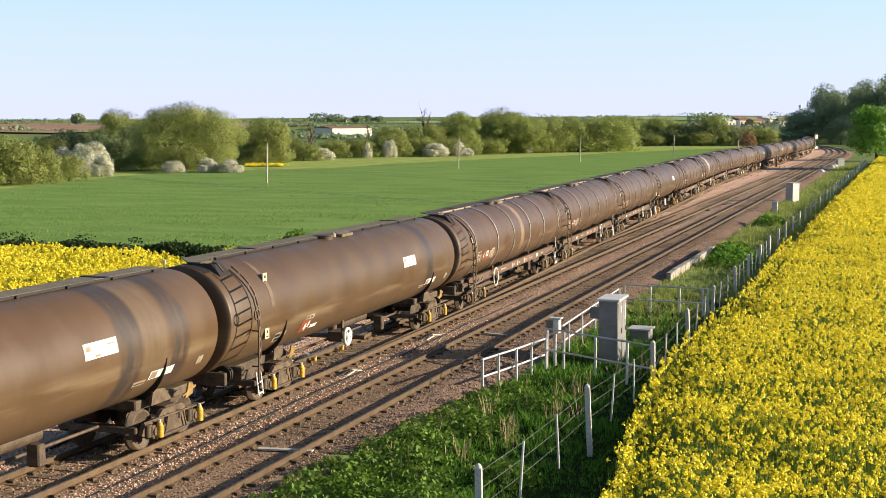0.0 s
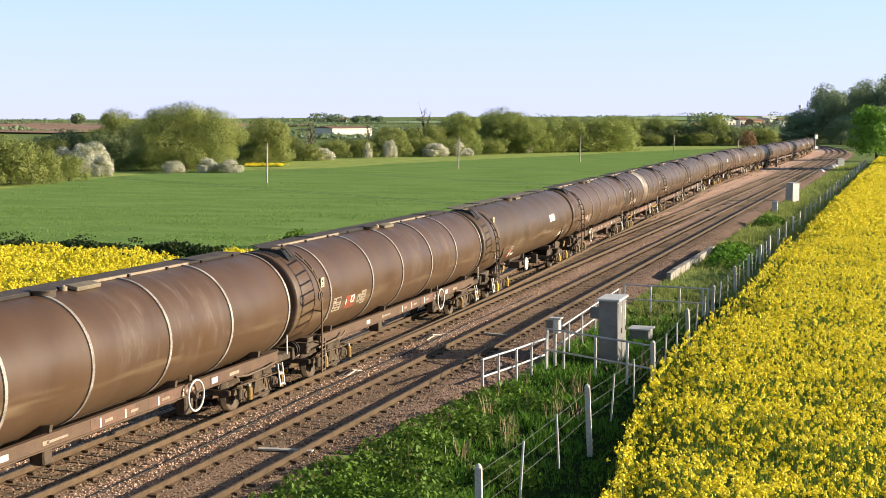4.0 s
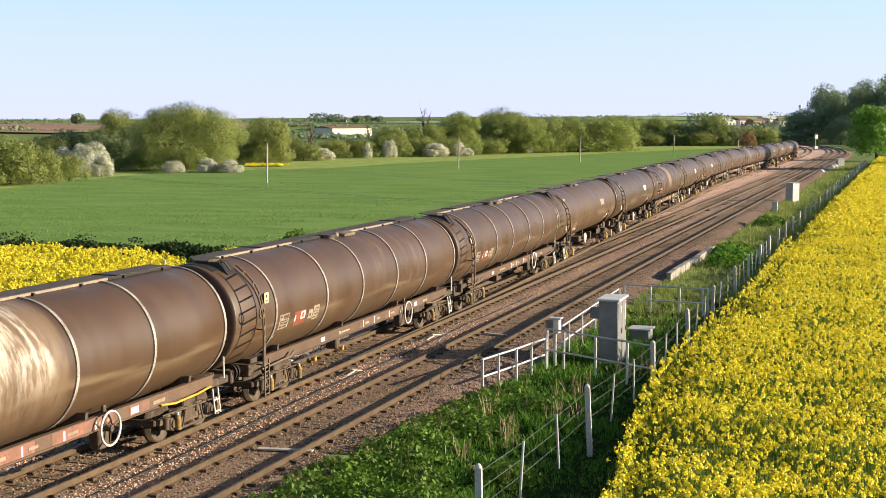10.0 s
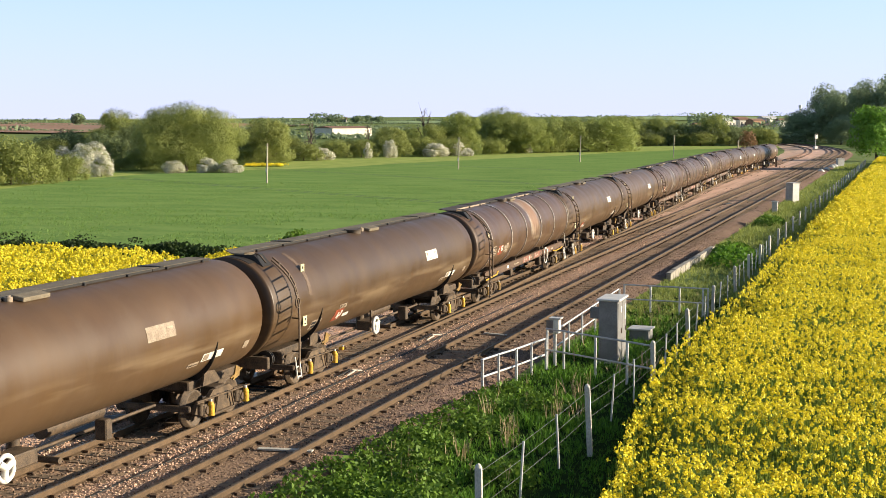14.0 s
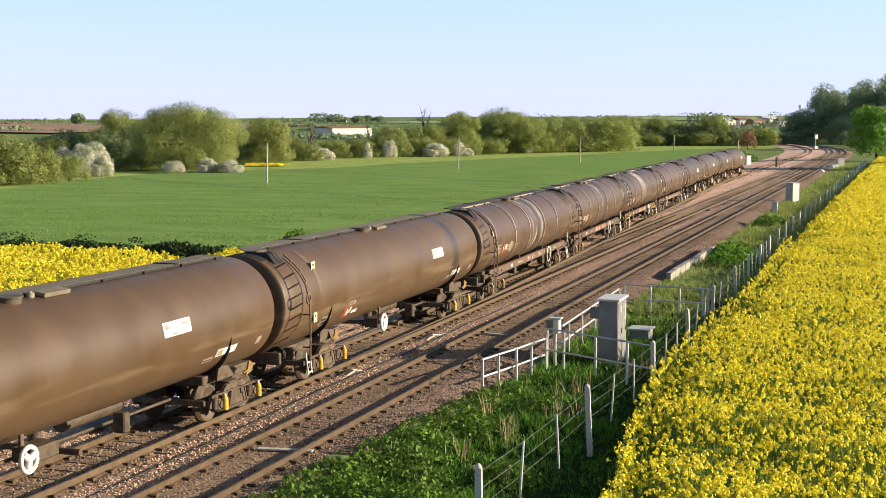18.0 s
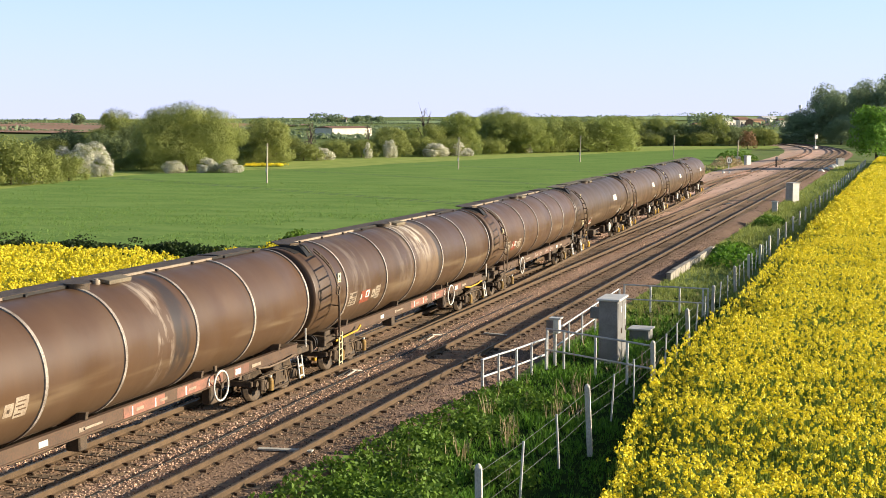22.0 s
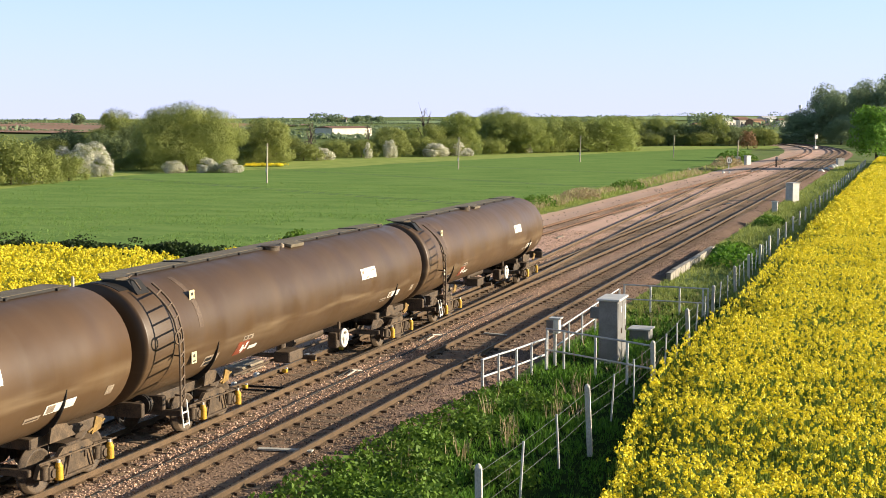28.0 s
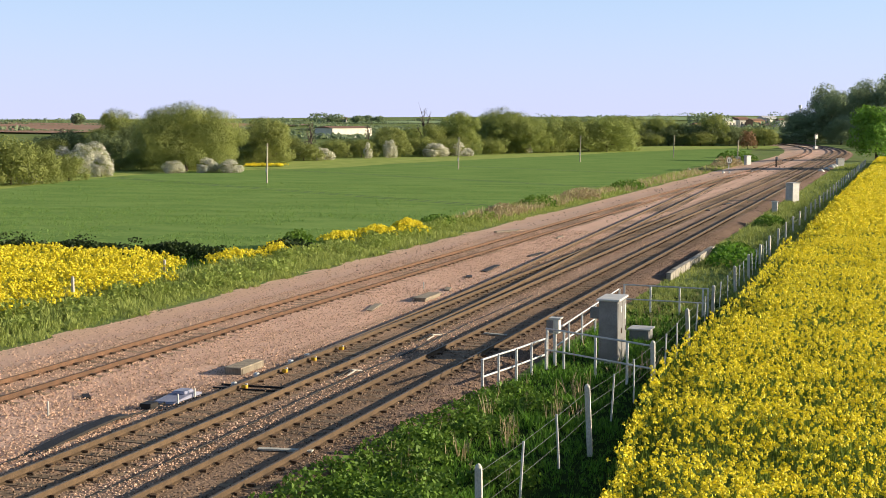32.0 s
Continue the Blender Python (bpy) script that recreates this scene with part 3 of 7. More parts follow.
ground()
M_BALLAST = formation()
track("used main line with brown rails on oil-stained sleepers", main_x(0.0), -450, 560, M_RAIL, M_SLEEPER, M_HEAD)
track("near main line with brown rails in stained ballast", main_x(3.37), -450, 560, M_RAIL, M_SLEEPER, M_HEAD)
track("rusty siding line with orange rails on pale sleepers", rusty_x, -450, 560, M_RAILRUST, M_SLEEPERL, M_RAILRUST, singles=110)
track("diverging turnout line from the main line to the siding", train_x, 38, 186, M_RAIL, M_SLEEPER, M_HEAD, singles=0, clips=False)

# ---- tank wagons ----
TR, TZ = 1.38, 2.41


def tank_geo(y0, y1, dome=0.95):
    """Barrel from y0 to y1 with a dished front and a shallower back."""
    prof = [(y0 - dome * math.cos(i / 16 * math.pi / 2), max(TR * math.sin(i / 16 * math.pi / 2), 0.001)) for i in range(17)]
    n = 12
    prof += [(y0 + (y1 - y0) * i / n, TR) for i in range(1, n)]
    prof += [(y1 + 0.12 * math.sin(i / 6 * math.pi / 2), max(TR * math.cos(i / 6 * math.pi / 2) ** 0.62, 0.001)) for i in range(7)]
    return Geo().lathe(prof, "y", (0, 0, TZ), 64)


def on_tank(y, ang, r=TR):
    """A place on the flank; ang in degrees above level, on the right side."""
    return Vector((r * math.cos(radians(ang)), y, TZ + r * math.sin(radians(ang))))


def tank_patch(y0, y1, a0, a1, lift=0.006, side=1, seg=5):
    """A thin panel that lies on the tank's skin."""
    g = Geo()
    vs = []
    for r in (TR + lift, TR + 0.001):
        for yy in (y0, y1):
            for i in range(seg + 1):
                p = on_tank(yy, a0 + (a1 - a0) * i / seg, r)
                vs.append((side * p.x, p.y, p.z))
    k = seg + 1
    fs = [(i, i + 1, k + i + 1, k + i) for i in range(seg)]
    rim = [*range(k), *range(2 * k - 1, k - 1, -1)]
    fs += [(rim[i], rim[(i + 1) % len(rim)], rim[(i + 1) % len(rim)] + 2 * k, rim[i] + 2 * k) for i in range(len(rim))]
    return g.add(vs, fs)


def bogie(parent, y, style, dampers):
    b = new("bogie")
    b.parent = parent
    b.location = (0, y, 0)
    wb = 0.9
    for sx in (1, -1):
        m = Matrix.Translation((sx * 1.02, 0, 0)) @ Matrix.Rotation(math.pi / 2, 4, "X") @ Matrix.Rotation(math.pi / 2, 4, "Y")
        g = Geo()
        if style == "P":
            out = [(-1.32, 0.42), (-1.18, 0.66), (-0.62, 0.7), (-0.42, 0.84), (0.42, 0.84), (0.62, 0.7), (1.18, 0.66), (1.32, 0.42), (1.1, 0.36), (0.72, 0.36), (0.42, 0.2), (-0.42, 0.2), (-0.72, 0.36), (-1.1, 0.36)]
        else:
            out = [(-1.36, 0.48), (-1.3, 0.62), (-0.5, 0.72), (0.5, 0.72), (1.3, 0.62), (1.36, 0.48), (0.66, 0.5), (0.4, 0.34), (-0.4, 0.34), (-0.66, 0.5)]
        mm = Matrix(((0, 0, 1, sx * 1.02), (1, 0, 0, 0), (0, 1, 0, 0), (0, 0, 0, 1)))
        g.plate(out, 0.1, mm)
        for yy in (-0.62, -0.3, 0.3, 0.62):
            g.box((sx * 1.08, yy, 0.6), (0.05, 0.06, 0.2), bevel=0.01)
        for yy in (-1.12, -0.68, 0.68, 1.12):
            g.rod((sx * 1.09, yy, 0.36), (sx * 1.09, yy, 0.6), 0.075, 10)
            g.rod((sx * 1.09, yy, 0.6), (sx * 1.09, yy, 0.64), 0.1, 10)
        g.rod((sx * 1.1, -0.5, 0.26), (sx * 1.1, 0.5, 0.26), 0.035, 6)
        part("side_frame", g, M_RUSTGEAR, b)
        part("brake_rod", Geo().rod((sx * 1.14, -1.35, 0.72), (sx * 1.14, 1.35, 0.66), 0.022, 6).rod((sx * 1.14, -0.3, 0.7), (sx * 1.14, -0.45, 0.3), 0.025, 6).rod((sx * 1.14, 0.35, 0.7), (sx * 1.14, 0.5, 0.3), 0.025, 6), M_RUSTGEAR, b)

        for yy, zz, rr in ((-0.62, 0.52, 0.085), (0.62, 0.52, 0.085), (-0.2, 0.66, 0.07), (0.2, 0.66, 0.07)):
            part("frame_opening", Geo().rod((sx * 1.068, yy, zz), (sx * 1.074, yy, zz), rr, 12), M_DARK, b)
        sp = Geo()
        for yy in (-0.14, 0.0, 0.14):
            sp.tube([(sx * 1.0 + 0.055 * math.cos(q), yy + 0.055 * math.sin(q), 0.3 + 0.022 * q / 2) for q in np.arange(0, 20, 0.8)], 0.013, 5)
        part("coil_spring", sp, M_GRIME, b)
    for yy in (-wb, wb):
        w = Geo().rod((-0.9, yy, 0.46), (0.9, yy, 0.46), 0.08, 10)
        ax = part("axle", w, M_GRIME, b)
        for sx in (1, -1):
            wh = Geo().lathe([(0.0, 0.1), (0.02, 0.14), (-0.01, 0.36), (0.03, 0.4), (0.03, 0.455), (-0.1, 0.46), (-0.105, 0.49), (-0.135, 0.485), (-0.135, 0.38), (-0.1, 0.3), (-0.1, 0.1)], "x", (0, 0, 0), 28)
            if sx < 0:
                wh.v = [(-x, y2, z2) for x, y2, z2 in wh.v]
            o = part("wheel", wh, [M_GRIME], b)
            o.location = (sx * 0.78, yy, 0.46)
            bx = Geo().box((sx * 1.06, yy, 0.45), (0.2, 0.3, 0.28), bevel=0.04).rod((sx * 1.1, yy, 0.45), (sx * 1.19, yy, 0.45), 0.11, 12, 0.09)
            part("axlebox", bx, M_GRIME, b)
            if dampers:
                d = Geo().rod((sx * 1.2, yy + 0.12, 0.3), (sx * 1.2, yy + 0.12, 0.56), 0.085, 10).rod((sx * 1.2, yy + 0.12, 0.56), (sx * 1.2, yy + 0.12, 0.64), 0.085, 10, 0.05)
                o = part("axle_sensor_canister", d, M_YELLOW if style == "P" else M_DULLYELLOW, b, "yellow painted canister")
                part("cap", Geo().rod((sx * 1.2, yy + 0.12, 0.64), (sx * 1.2, yy + 0.12, 0.7), 0.035, 8), M_WHITE, o)
        for sx in (1, -1):
            part("brake_block", Geo().box((sx * 0.78, yy * 0.46, 0.42), (0.1, 0.06, 0.3), bevel=0.015).rod((sx * 0.7, yy * 0.46, 0.3), (sx * 0.7, yy * 0.46, 0.85), 0.025, 6), M_DARK, b)
    for yy in (-1.42, 1.42):
        part("end_beam", Geo().box((0, yy, 0.55), (2.0, 0.1, 0.14), bevel=0.02), M_GRIME, b)
    part("bolster", Geo().box((0, 0, 0.78), (2.1, 0.5, 0.2), bevel=0.03).rod((0, 0, 0.86), (0, 0, 1.0), 0.3, 14), M_GRIME, b)
    return b


def end_ladder(parent, y, line, foot, width=0.72, skew=0.43):
    """Slim dusty ladder standing close off the shoulder of the tank, from the end platform down to z = foot; line: (x, z) down its rear stile."""
    lad = new("end_ladder")
    lad.parent = parent
    zs, xs = [q[1] for q in line][::-1], [q[0] for q in line][::-1]
    fine = [line[0][1] + (foot - line[0][1]) * i / 20 for i in range(21)]
    at = lambda z, k: (float(np.interp(z, zs, xs)) + skew * width * k, y - width * k, z)
    for k in (0, 1):
        part("stile", Geo().tube([at(z, k) for z in fine], 0.026, 6), M_LADDER, lad)
    n = int((line[0][1] - foot) / 0.27)
    for i in range(n):
        z = line[0][1] - 0.16 - 0.27 * i
        part("rung", Geo().rod(at(z, 0), at(z, 1), 0.023, 6), M_LADDER, lad)
    c = at(2.62, 0.9)
    ring = [(c[0] + 0.03, c[1] - 0.1 + 0.13 * math.cos(q), c[2] + 0.13 * math.sin(q)) for q in np.linspace(0, math.tau, 18, endpoint=False)]
    part("ring_grip", Geo().tube(ring, 0.022, 6, closed=True), M_LADDER, lad)
    for z in (1.2, 2.1):
        c = at(z, 0.2)
        part("bracket", Geo().rod(c, (c[0] - 0.25, c[1] + 0.06, z), 0.02, 6), M_GRIME, lad)
    return lad


def foot_step(parent, y):
    g = Geo()
    for dy in (0, 0.26):
        g.rod((1.26, y + dy + 0.06, 0.95), (1.36, y + dy, 0.36), 0.024, 6)
    for k in (0.1, 0.55):
        g.rod((1.36 - 0.1 * k, y + 0.06 * k, 0.36 + 0.59 * k), (1.36 - 0.1 * k, y + 0.26 + 0.06 * k, 0.36 + 0.59 * k), 0.024, 6)
    return part("foot_step", g, M_WHITE, parent, "white painted foot step")


def hand_wheel(parent, y, r, solid):
    """Brake wheel on the near side."""
    w = new("hand_wheel")
    w.parent = parent
    x, z = 1.32, 0.97
    ring = [(x, y + r * math.cos(q), z + r * math.sin(q)) for q in np.linspace(0, math.tau, 26, endpoint=False)]
    part("rim", Geo().tube(ring, 0.026 if not solid else 0.05, 7, closed=True), M_WHITE, w, "white painted rim")
    for q in (0.4, 0.4 + math.tau / 3, 0.4 + 2 * math.tau / 3):
        part("spoke", Geo().rod((x, y, z), (x, y + r * math.cos(q), z + r * math.sin(q)), 0.075 if solid else 0.016, 6), M_WHITE if solid else M_RUSTGEAR, w)
    part("hub", Geo().rod((x - 0.18, y, z), (x + 0.04, y, z), 0.07, 10), M_GRIME, w)
    part("bracket", Geo().box((x - 0.16, y, z + 0.2), (0.06, 0.12, 0.55), bevel=0.01), M_RUSTGEAR, w)
    return w


def buffers(parent, y, sign):
    hs = part("headstock", Geo().box((0, y, 1.02), (2.35, 0.14, 0.32), bevel=0.02), M_GRIME, parent)
    for sx in (1, -1):
        b = new("buffer")
        b.parent = parent
        part("shank", Geo().rod((sx * 0.865, y, 1.05), (sx * 0.865, y + sign * 0.38, 1.05), 0.11, 12), M_GRIME, b)
        part("head", Geo().rod((sx * 0.865, y + sign * 0.38, 1.05), (sx * 0.865, y + sign * 0.43, 1.05), 0.23, 18), M_DARK, b)
    c = [(0, y + sign * 0.05, 1.02), (0, y + sign * 0.25, 0.92), (0, y + sign * 0.42, 0.8), (0, y + sign * 0.5, 0.9)]
    part("coupling", Geo().tube(c, 0.045, 6), M_DARK, parent)
    part("brake_hose", Geo().tube([(0.35, y + sign * 0.05, 0.98), (0.37, y + sign * 0.2, 0.75), (0.32, y + sign * 0.38, 0.62), (0.2, y + sign * 0.5, 0.75)], 0.03, 6), M_DARK, parent)


def top_gear(parent, y0, y1, edge, deck):
    """Walkway along the crown, end platform and filling hatches."""
    zt = TZ + TR
    wk = new("walkway")
    wk.parent = parent
    ln, my = y1 - y0 - 0.5, (y0 + y1) / 2
    part("walkway_plate", Geo().box((-0.3, my, zt + 0.055), (0.62, ln, 0.03), bevel=0.006), deck, wk, "dusty grating walkway")
    for k, q in enumerate((0.0, 0.3, 0.52, 0.83)):
        q1 = (0.3, 0.52, 0.83, 1.0)[k]
        part("edge_angle", Geo().box((0.03, my - ln / 2 + ln * (q + q1) / 2, zt + 0.035), (0.03, ln * (q1 - q) - 0.02, 0.055), bevel=0.006), edge if k % 2 == 0 else M_DARK, wk)
    for i in range(10):
        yy = y0 + 0.7 + (ln - 0.9) * i / 9
        part("bracket", Geo().box((0.0, yy, zt + 0.02), (0.2, 0.07, 0.07), bevel=0.01), M_DARK, wk)
    for yy in (y0 + 3.1, y1 - 2.6):
        part("joint_strap", Geo().box((-0.28, yy, zt + 0.078), (0.64, 0.16, 0.025), bevel=0.006), M_DARK, wk)
    hx = (y0 + y1) / 2
    part("manhole", Geo().rod((0.12, hx - 0.8, zt - 0.06), (0.12, hx - 0.8, zt + 0.07), 0.26, 18).rod((0.12, hx - 0.8, zt + 0.07), (0.12, hx - 0.8, zt + 0.1), 0.29, 18), M_GRIME, parent)
    part("hatch_box", Geo().box((0.22, hx + 0.5, zt + 0.03), (0.3, 0.9, 0.09), Matrix.Rotation(0.16, 4, "Y"), bevel=0.015), M_DECK, parent, "dusty flat hatch cover")
    part("vent_valve", Geo().rod((0.12, hx - 0.1, zt - 0.03), (0.12, hx - 0.1, zt + 0.08), 0.09, 12).rod((0.12, hx - 0.1, zt + 0.08), (0.12, hx - 0.1, zt + 0.11), 0.05, 10), M_PALEDIRT, parent, "pale vent valve")
    pf = new("end_platform")
    pf.parent = parent
    yf = y0 - 0.66
    out = [(0.0, yf), (0.36, yf), (0.55, yf + 0.25), (0.2, yf + 0.9), (-0.6, yf + 0.95), (-0.6, yf + 0.8)]
    part("deck", Geo().plate(out, 0.03, Matrix.Translation((0, 0, zt + 0.06))), deck, pf)
    # folded gusset down the near edge of the deck
    pts = [(0.44, yf + 0.1, zt + 0.05), (0.52, yf + 0.3, zt + 0.05), (0.74, yf + 0.3, zt - 0.16), (0.6, yf + 0.1, zt - 0.08)]
    g = Geo()
    g.add(pts + [(x - 0.02, yy, z - 0.02) for x, yy, z in pts], [(0, 1, 2, 3), (7, 6, 5, 4), (0, 4, 5, 1), (1, 5, 6, 2), (2, 6, 7, 3), (3, 7, 4, 0)])
    part("gusset", g, M_DECK, pf)
    # black body added in place of the shaded opening under the deck
    hood = [(-0.05, yf - 0.02, zt - 0.2), (0.86, yf + 0.1, zt - 0.27), (0.6, yf + 0.1, zt + 0.03), (0.1, yf - 0.02, zt + 0.05)]
    g = Geo()
    g.add(hood + [(x, yy + 0.5, z) for x, yy, z in hood], [(3, 2, 1, 0), (4, 5, 6, 7), (0, 1, 5, 4), (1, 2, 6, 5), (2, 3, 7, 6), (3, 0, 4, 7)])
    part("hood", g, M_DARK, pf, "black body for the shaded opening under the platform")
    # the platform's shadow on the crown, laid on as a black patch
    part("hood_plate", tank_patch(yf - 0.32, yf + 0.56, 62, 96, 0.012), M_DARK, pf, "black patch for the platform's shade on the crown")
    part("toe_rail", Geo().tube([(0.36, yf + 0.02, zt + 0.08), (0.5, yf + 0.25, zt + 0.08), (0.24, yf + 0.85, zt + 0.06)], 0.022, 6), M_RUSTGEAR, pf)
    part("ladder_head", Geo().tube([(0.5, yf + 0.3, zt + 0.07), (0.72, yf + 0.2, zt + 0.02), (0.92, yf + 0.12, zt - 0.16)], 0.022, 6), M_LADDER, pf)


def panel(parent, name, y0, y1, a0, a1, bars, ground_mat=None, label=""):
    p = part(name, tank_patch(y0, y1, a0, a1), ground_mat or M_WHITE, parent, label)
    for (u0, u1, w0, w1, m) in bars:
        part("lettering_bar", tank_patch(y0 + (y1 - y0) * u0, y0 + (y1 - y0) * u1, a0 + (a1 - a0) * w0, a0 + (a1 - a0) * w1, 0.009, seg=2), m, p)
    return p


def placard(parent, y, ang):
    """A small white board held upright off the tank's flank."""
    p = on_tank(y, ang, TR + 0.03)
    b = part("hazard_placard", Geo().box((p.x + 0.02, y, p.z), (0.014, 0.24, 0.27), bevel=0.004), M_CREAM, parent)
    part("sign_mark", Geo().box((p.x + 0.029, y, p.z + 0.04), (0.004, 0.09, 0.07)), M_BLACK, b)
    part("sign_bar", Geo().box((p.x + 0.029, y, p.z - 0.08), (0.004, 0.13, 0.03)), M_BLACK, b)
    part("stay", Geo().rod((p.x + 0.01, y, p.z), (p.x - 0.08, y, p.z - 0.04), 0.012, 5), M_GRIME, b)


def wagon_plain(label, wheel_y):
    """Smooth tank with saddles and stub frames."""
    w = thing("tank_wagon", label, "tank wagon", group="wagons of the oil train")
    part("tank", tank_geo(-9.95, 8.0, 0.2), M_TANK, w)
    for y in (-6.7, 5.7):
        for sx in (1, -1):
            g = Geo()
            k = 12
            vs = []
            for r in (TR + 0.002, TR + 0.1):
                for i in range(k + 1):
                    a = radians(-88 + 74 * i / k)
                    rr = r if r < TR + 0.05 else TR + 0.16 - 0.15 * (i / k) ** 2
                    for dy in (-0.012, 0.012):
                        vs.append((sx * rr * math.cos(a), y + dy + 0.55 * sgn(y) * ((i / k) - 1) * 0.0, TZ + rr * math.sin(a)))
            n = 2 * (k + 1)
            fs = []
            for i in range(k):
                a, b = 2 * i, 2 * i + 2
                fs += [(a, b, n + b, n + a), (a + 1, n + a + 1, n + b + 1, b + 1), (n + a, n + b, n + b + 1, n + a + 1)]
            part("saddle_plate", g.add(vs, fs), M_DARK, w)
        part("stub_frame", Geo().box((0, y + 0.9 * sgn(y), 1.0), (1.5, 2.6, 0.22), bevel=0.03), M_GRIME, w)
        for sx in (1, -1):
            part("cradle", Geo().plate([(0, 0), (0.9, 0), (0.6, 0.3), (0.1, 0.36)], 0.05, Matrix(((0, 0, 1, sx * 0.95), (1, 0, 0, y - 0.1), (0, 1, 0, 0.98), (0, 0, 0, 1)))), M_RUSTGEAR, w)
    buffers(w, -9.0, -1), buffers(w, 8.75, 1)
    for y in (-6.5, 6.35):
        bogie(w, y, "P", True)
    end_ladder(w, -8.8, [(0.79, 3.7), (1.06, 3.5), (1.3, 3.25), (1.44, 3.0), (1.55, 2.6), (1.57, 2.2), (1.57, 1.8), (1.56, 0.9)], 0.92)
    foot_step(w, -8.5)
    top_gear(w, -8.95, 8.0, M_DARK, M_DECK)
    hand_wheel(w, wheel_y, 0.24, True)
    part("brake_gear", Geo().rod((0.3, -4, 0.7), (0.3, 4.5, 0.7), 0.04, 6).rod((-0.5, 1.2, 0.75), (-0.5, 3.4, 0.75), 0.19, 14).box((0.6, -1.2, 0.8), (0.5, 0.9, 0.3), bevel=0.03).box((0.8, 1.6, 0.8), (0.3, 0.25, 0.45), bevel=0.03), M_GRIME, w)
    part("discharge_pipe", Geo().rod((0.0, -0.4, 1.05), (0.0, -0.4, 0.6), 0.14, 12).rod((-1.1, -0.4, 0.62), (1.1, -0.4, 0.62), 0.07, 10), M_GRIME, w)
    placard(w, -7.6, 38)
    placard(w, -7.9, -22)
    for y in (6.95, -6.05):
        part("brake_lever", Geo().plate([(0, 0), (0.34, 0.06), (0.4, 0.26), (0.18, 0.34), (0.1, 0.16)], 0.04, Matrix(((0, 0, 1, 1.16), (1, 0, 0, y - 0.2), (0, 1, 0, 0.94), (0, 0, 0, 1)))).rod((1.16, y - 0.3, 1.0), (1.16, y + 0.3, 1.16), 0.025, 6), M_DULLYELLOW, w, "yellow brake lever plate")
    # highlight round the shoulder weld, painted as a paler band
    part("scuff_band", tank_patch(-7.68, -7.48, 6, 68, 0.004, seg=14), M_SHEEN_SCUFF, w, "pale band painted for the highlight at the weld")
    panel(w, "name_panel", 2.5, 3.7, 5, 19, [(0.06, 0.2, 0.5, 0.8, M_PALEDIRT), (0.3, 0.46, 0.1, 0.22, M_PALEDIRT), (0.7, 0.92, 0.62, 0.74, M_PALEDIRT)], label="dirty white panel with worn lettering")
    panel(w, "data_panel", 5.15, 6.15, -33, -24, [(0.05, 0.3, 0.1, 0.9, M_PALEDIRT)], M_WHITE, "smeared white data panel")
    panel(w, "number_plate", 4.55, 5.05, -36, -31, [(0.1, 0.9, 0.3, 0.6, M_GRIME)], M_PALEDIRT)
    panel(w, "tare_plate", 7.25, 7.5, -33, -24, [], M_PALEDIRT)
    panel(w, "operator_panel", -5.5, -4.85, -41, -24, [(0.42, 0.58, 0.28, 0.72, M_WHITE), (0.58, 0.7, 0.1, 0.5, M_WHITE), (0.74, 0.9, 0.35, 0.85, M_WHITE)], M_RED, "faded red panel with white shapes")
    panel(w, "operator_strip", -5.3, -4.75, -23, -18, [(0.1, 0.35, 0.2, 0.8, M_GRIME), (0.5, 0.8, 0.2, 0.8, M_GRIME)], M_PALEDIRT)
    panel(w, "operator_bar", -4.75, -4.3, -38, -33, [], M_WHITE)
    panel(w, "number_bar", -7.15, -6.45, -41, -28, [(0.15, 0.9, 0.12, 0.42, M_BLACK), (0.05, 0.5, 0.55, 0.85, M_BLACK)], M_PALEDIRT)
    return w


def sgn(v):
    return 1 if v > 0 else -1


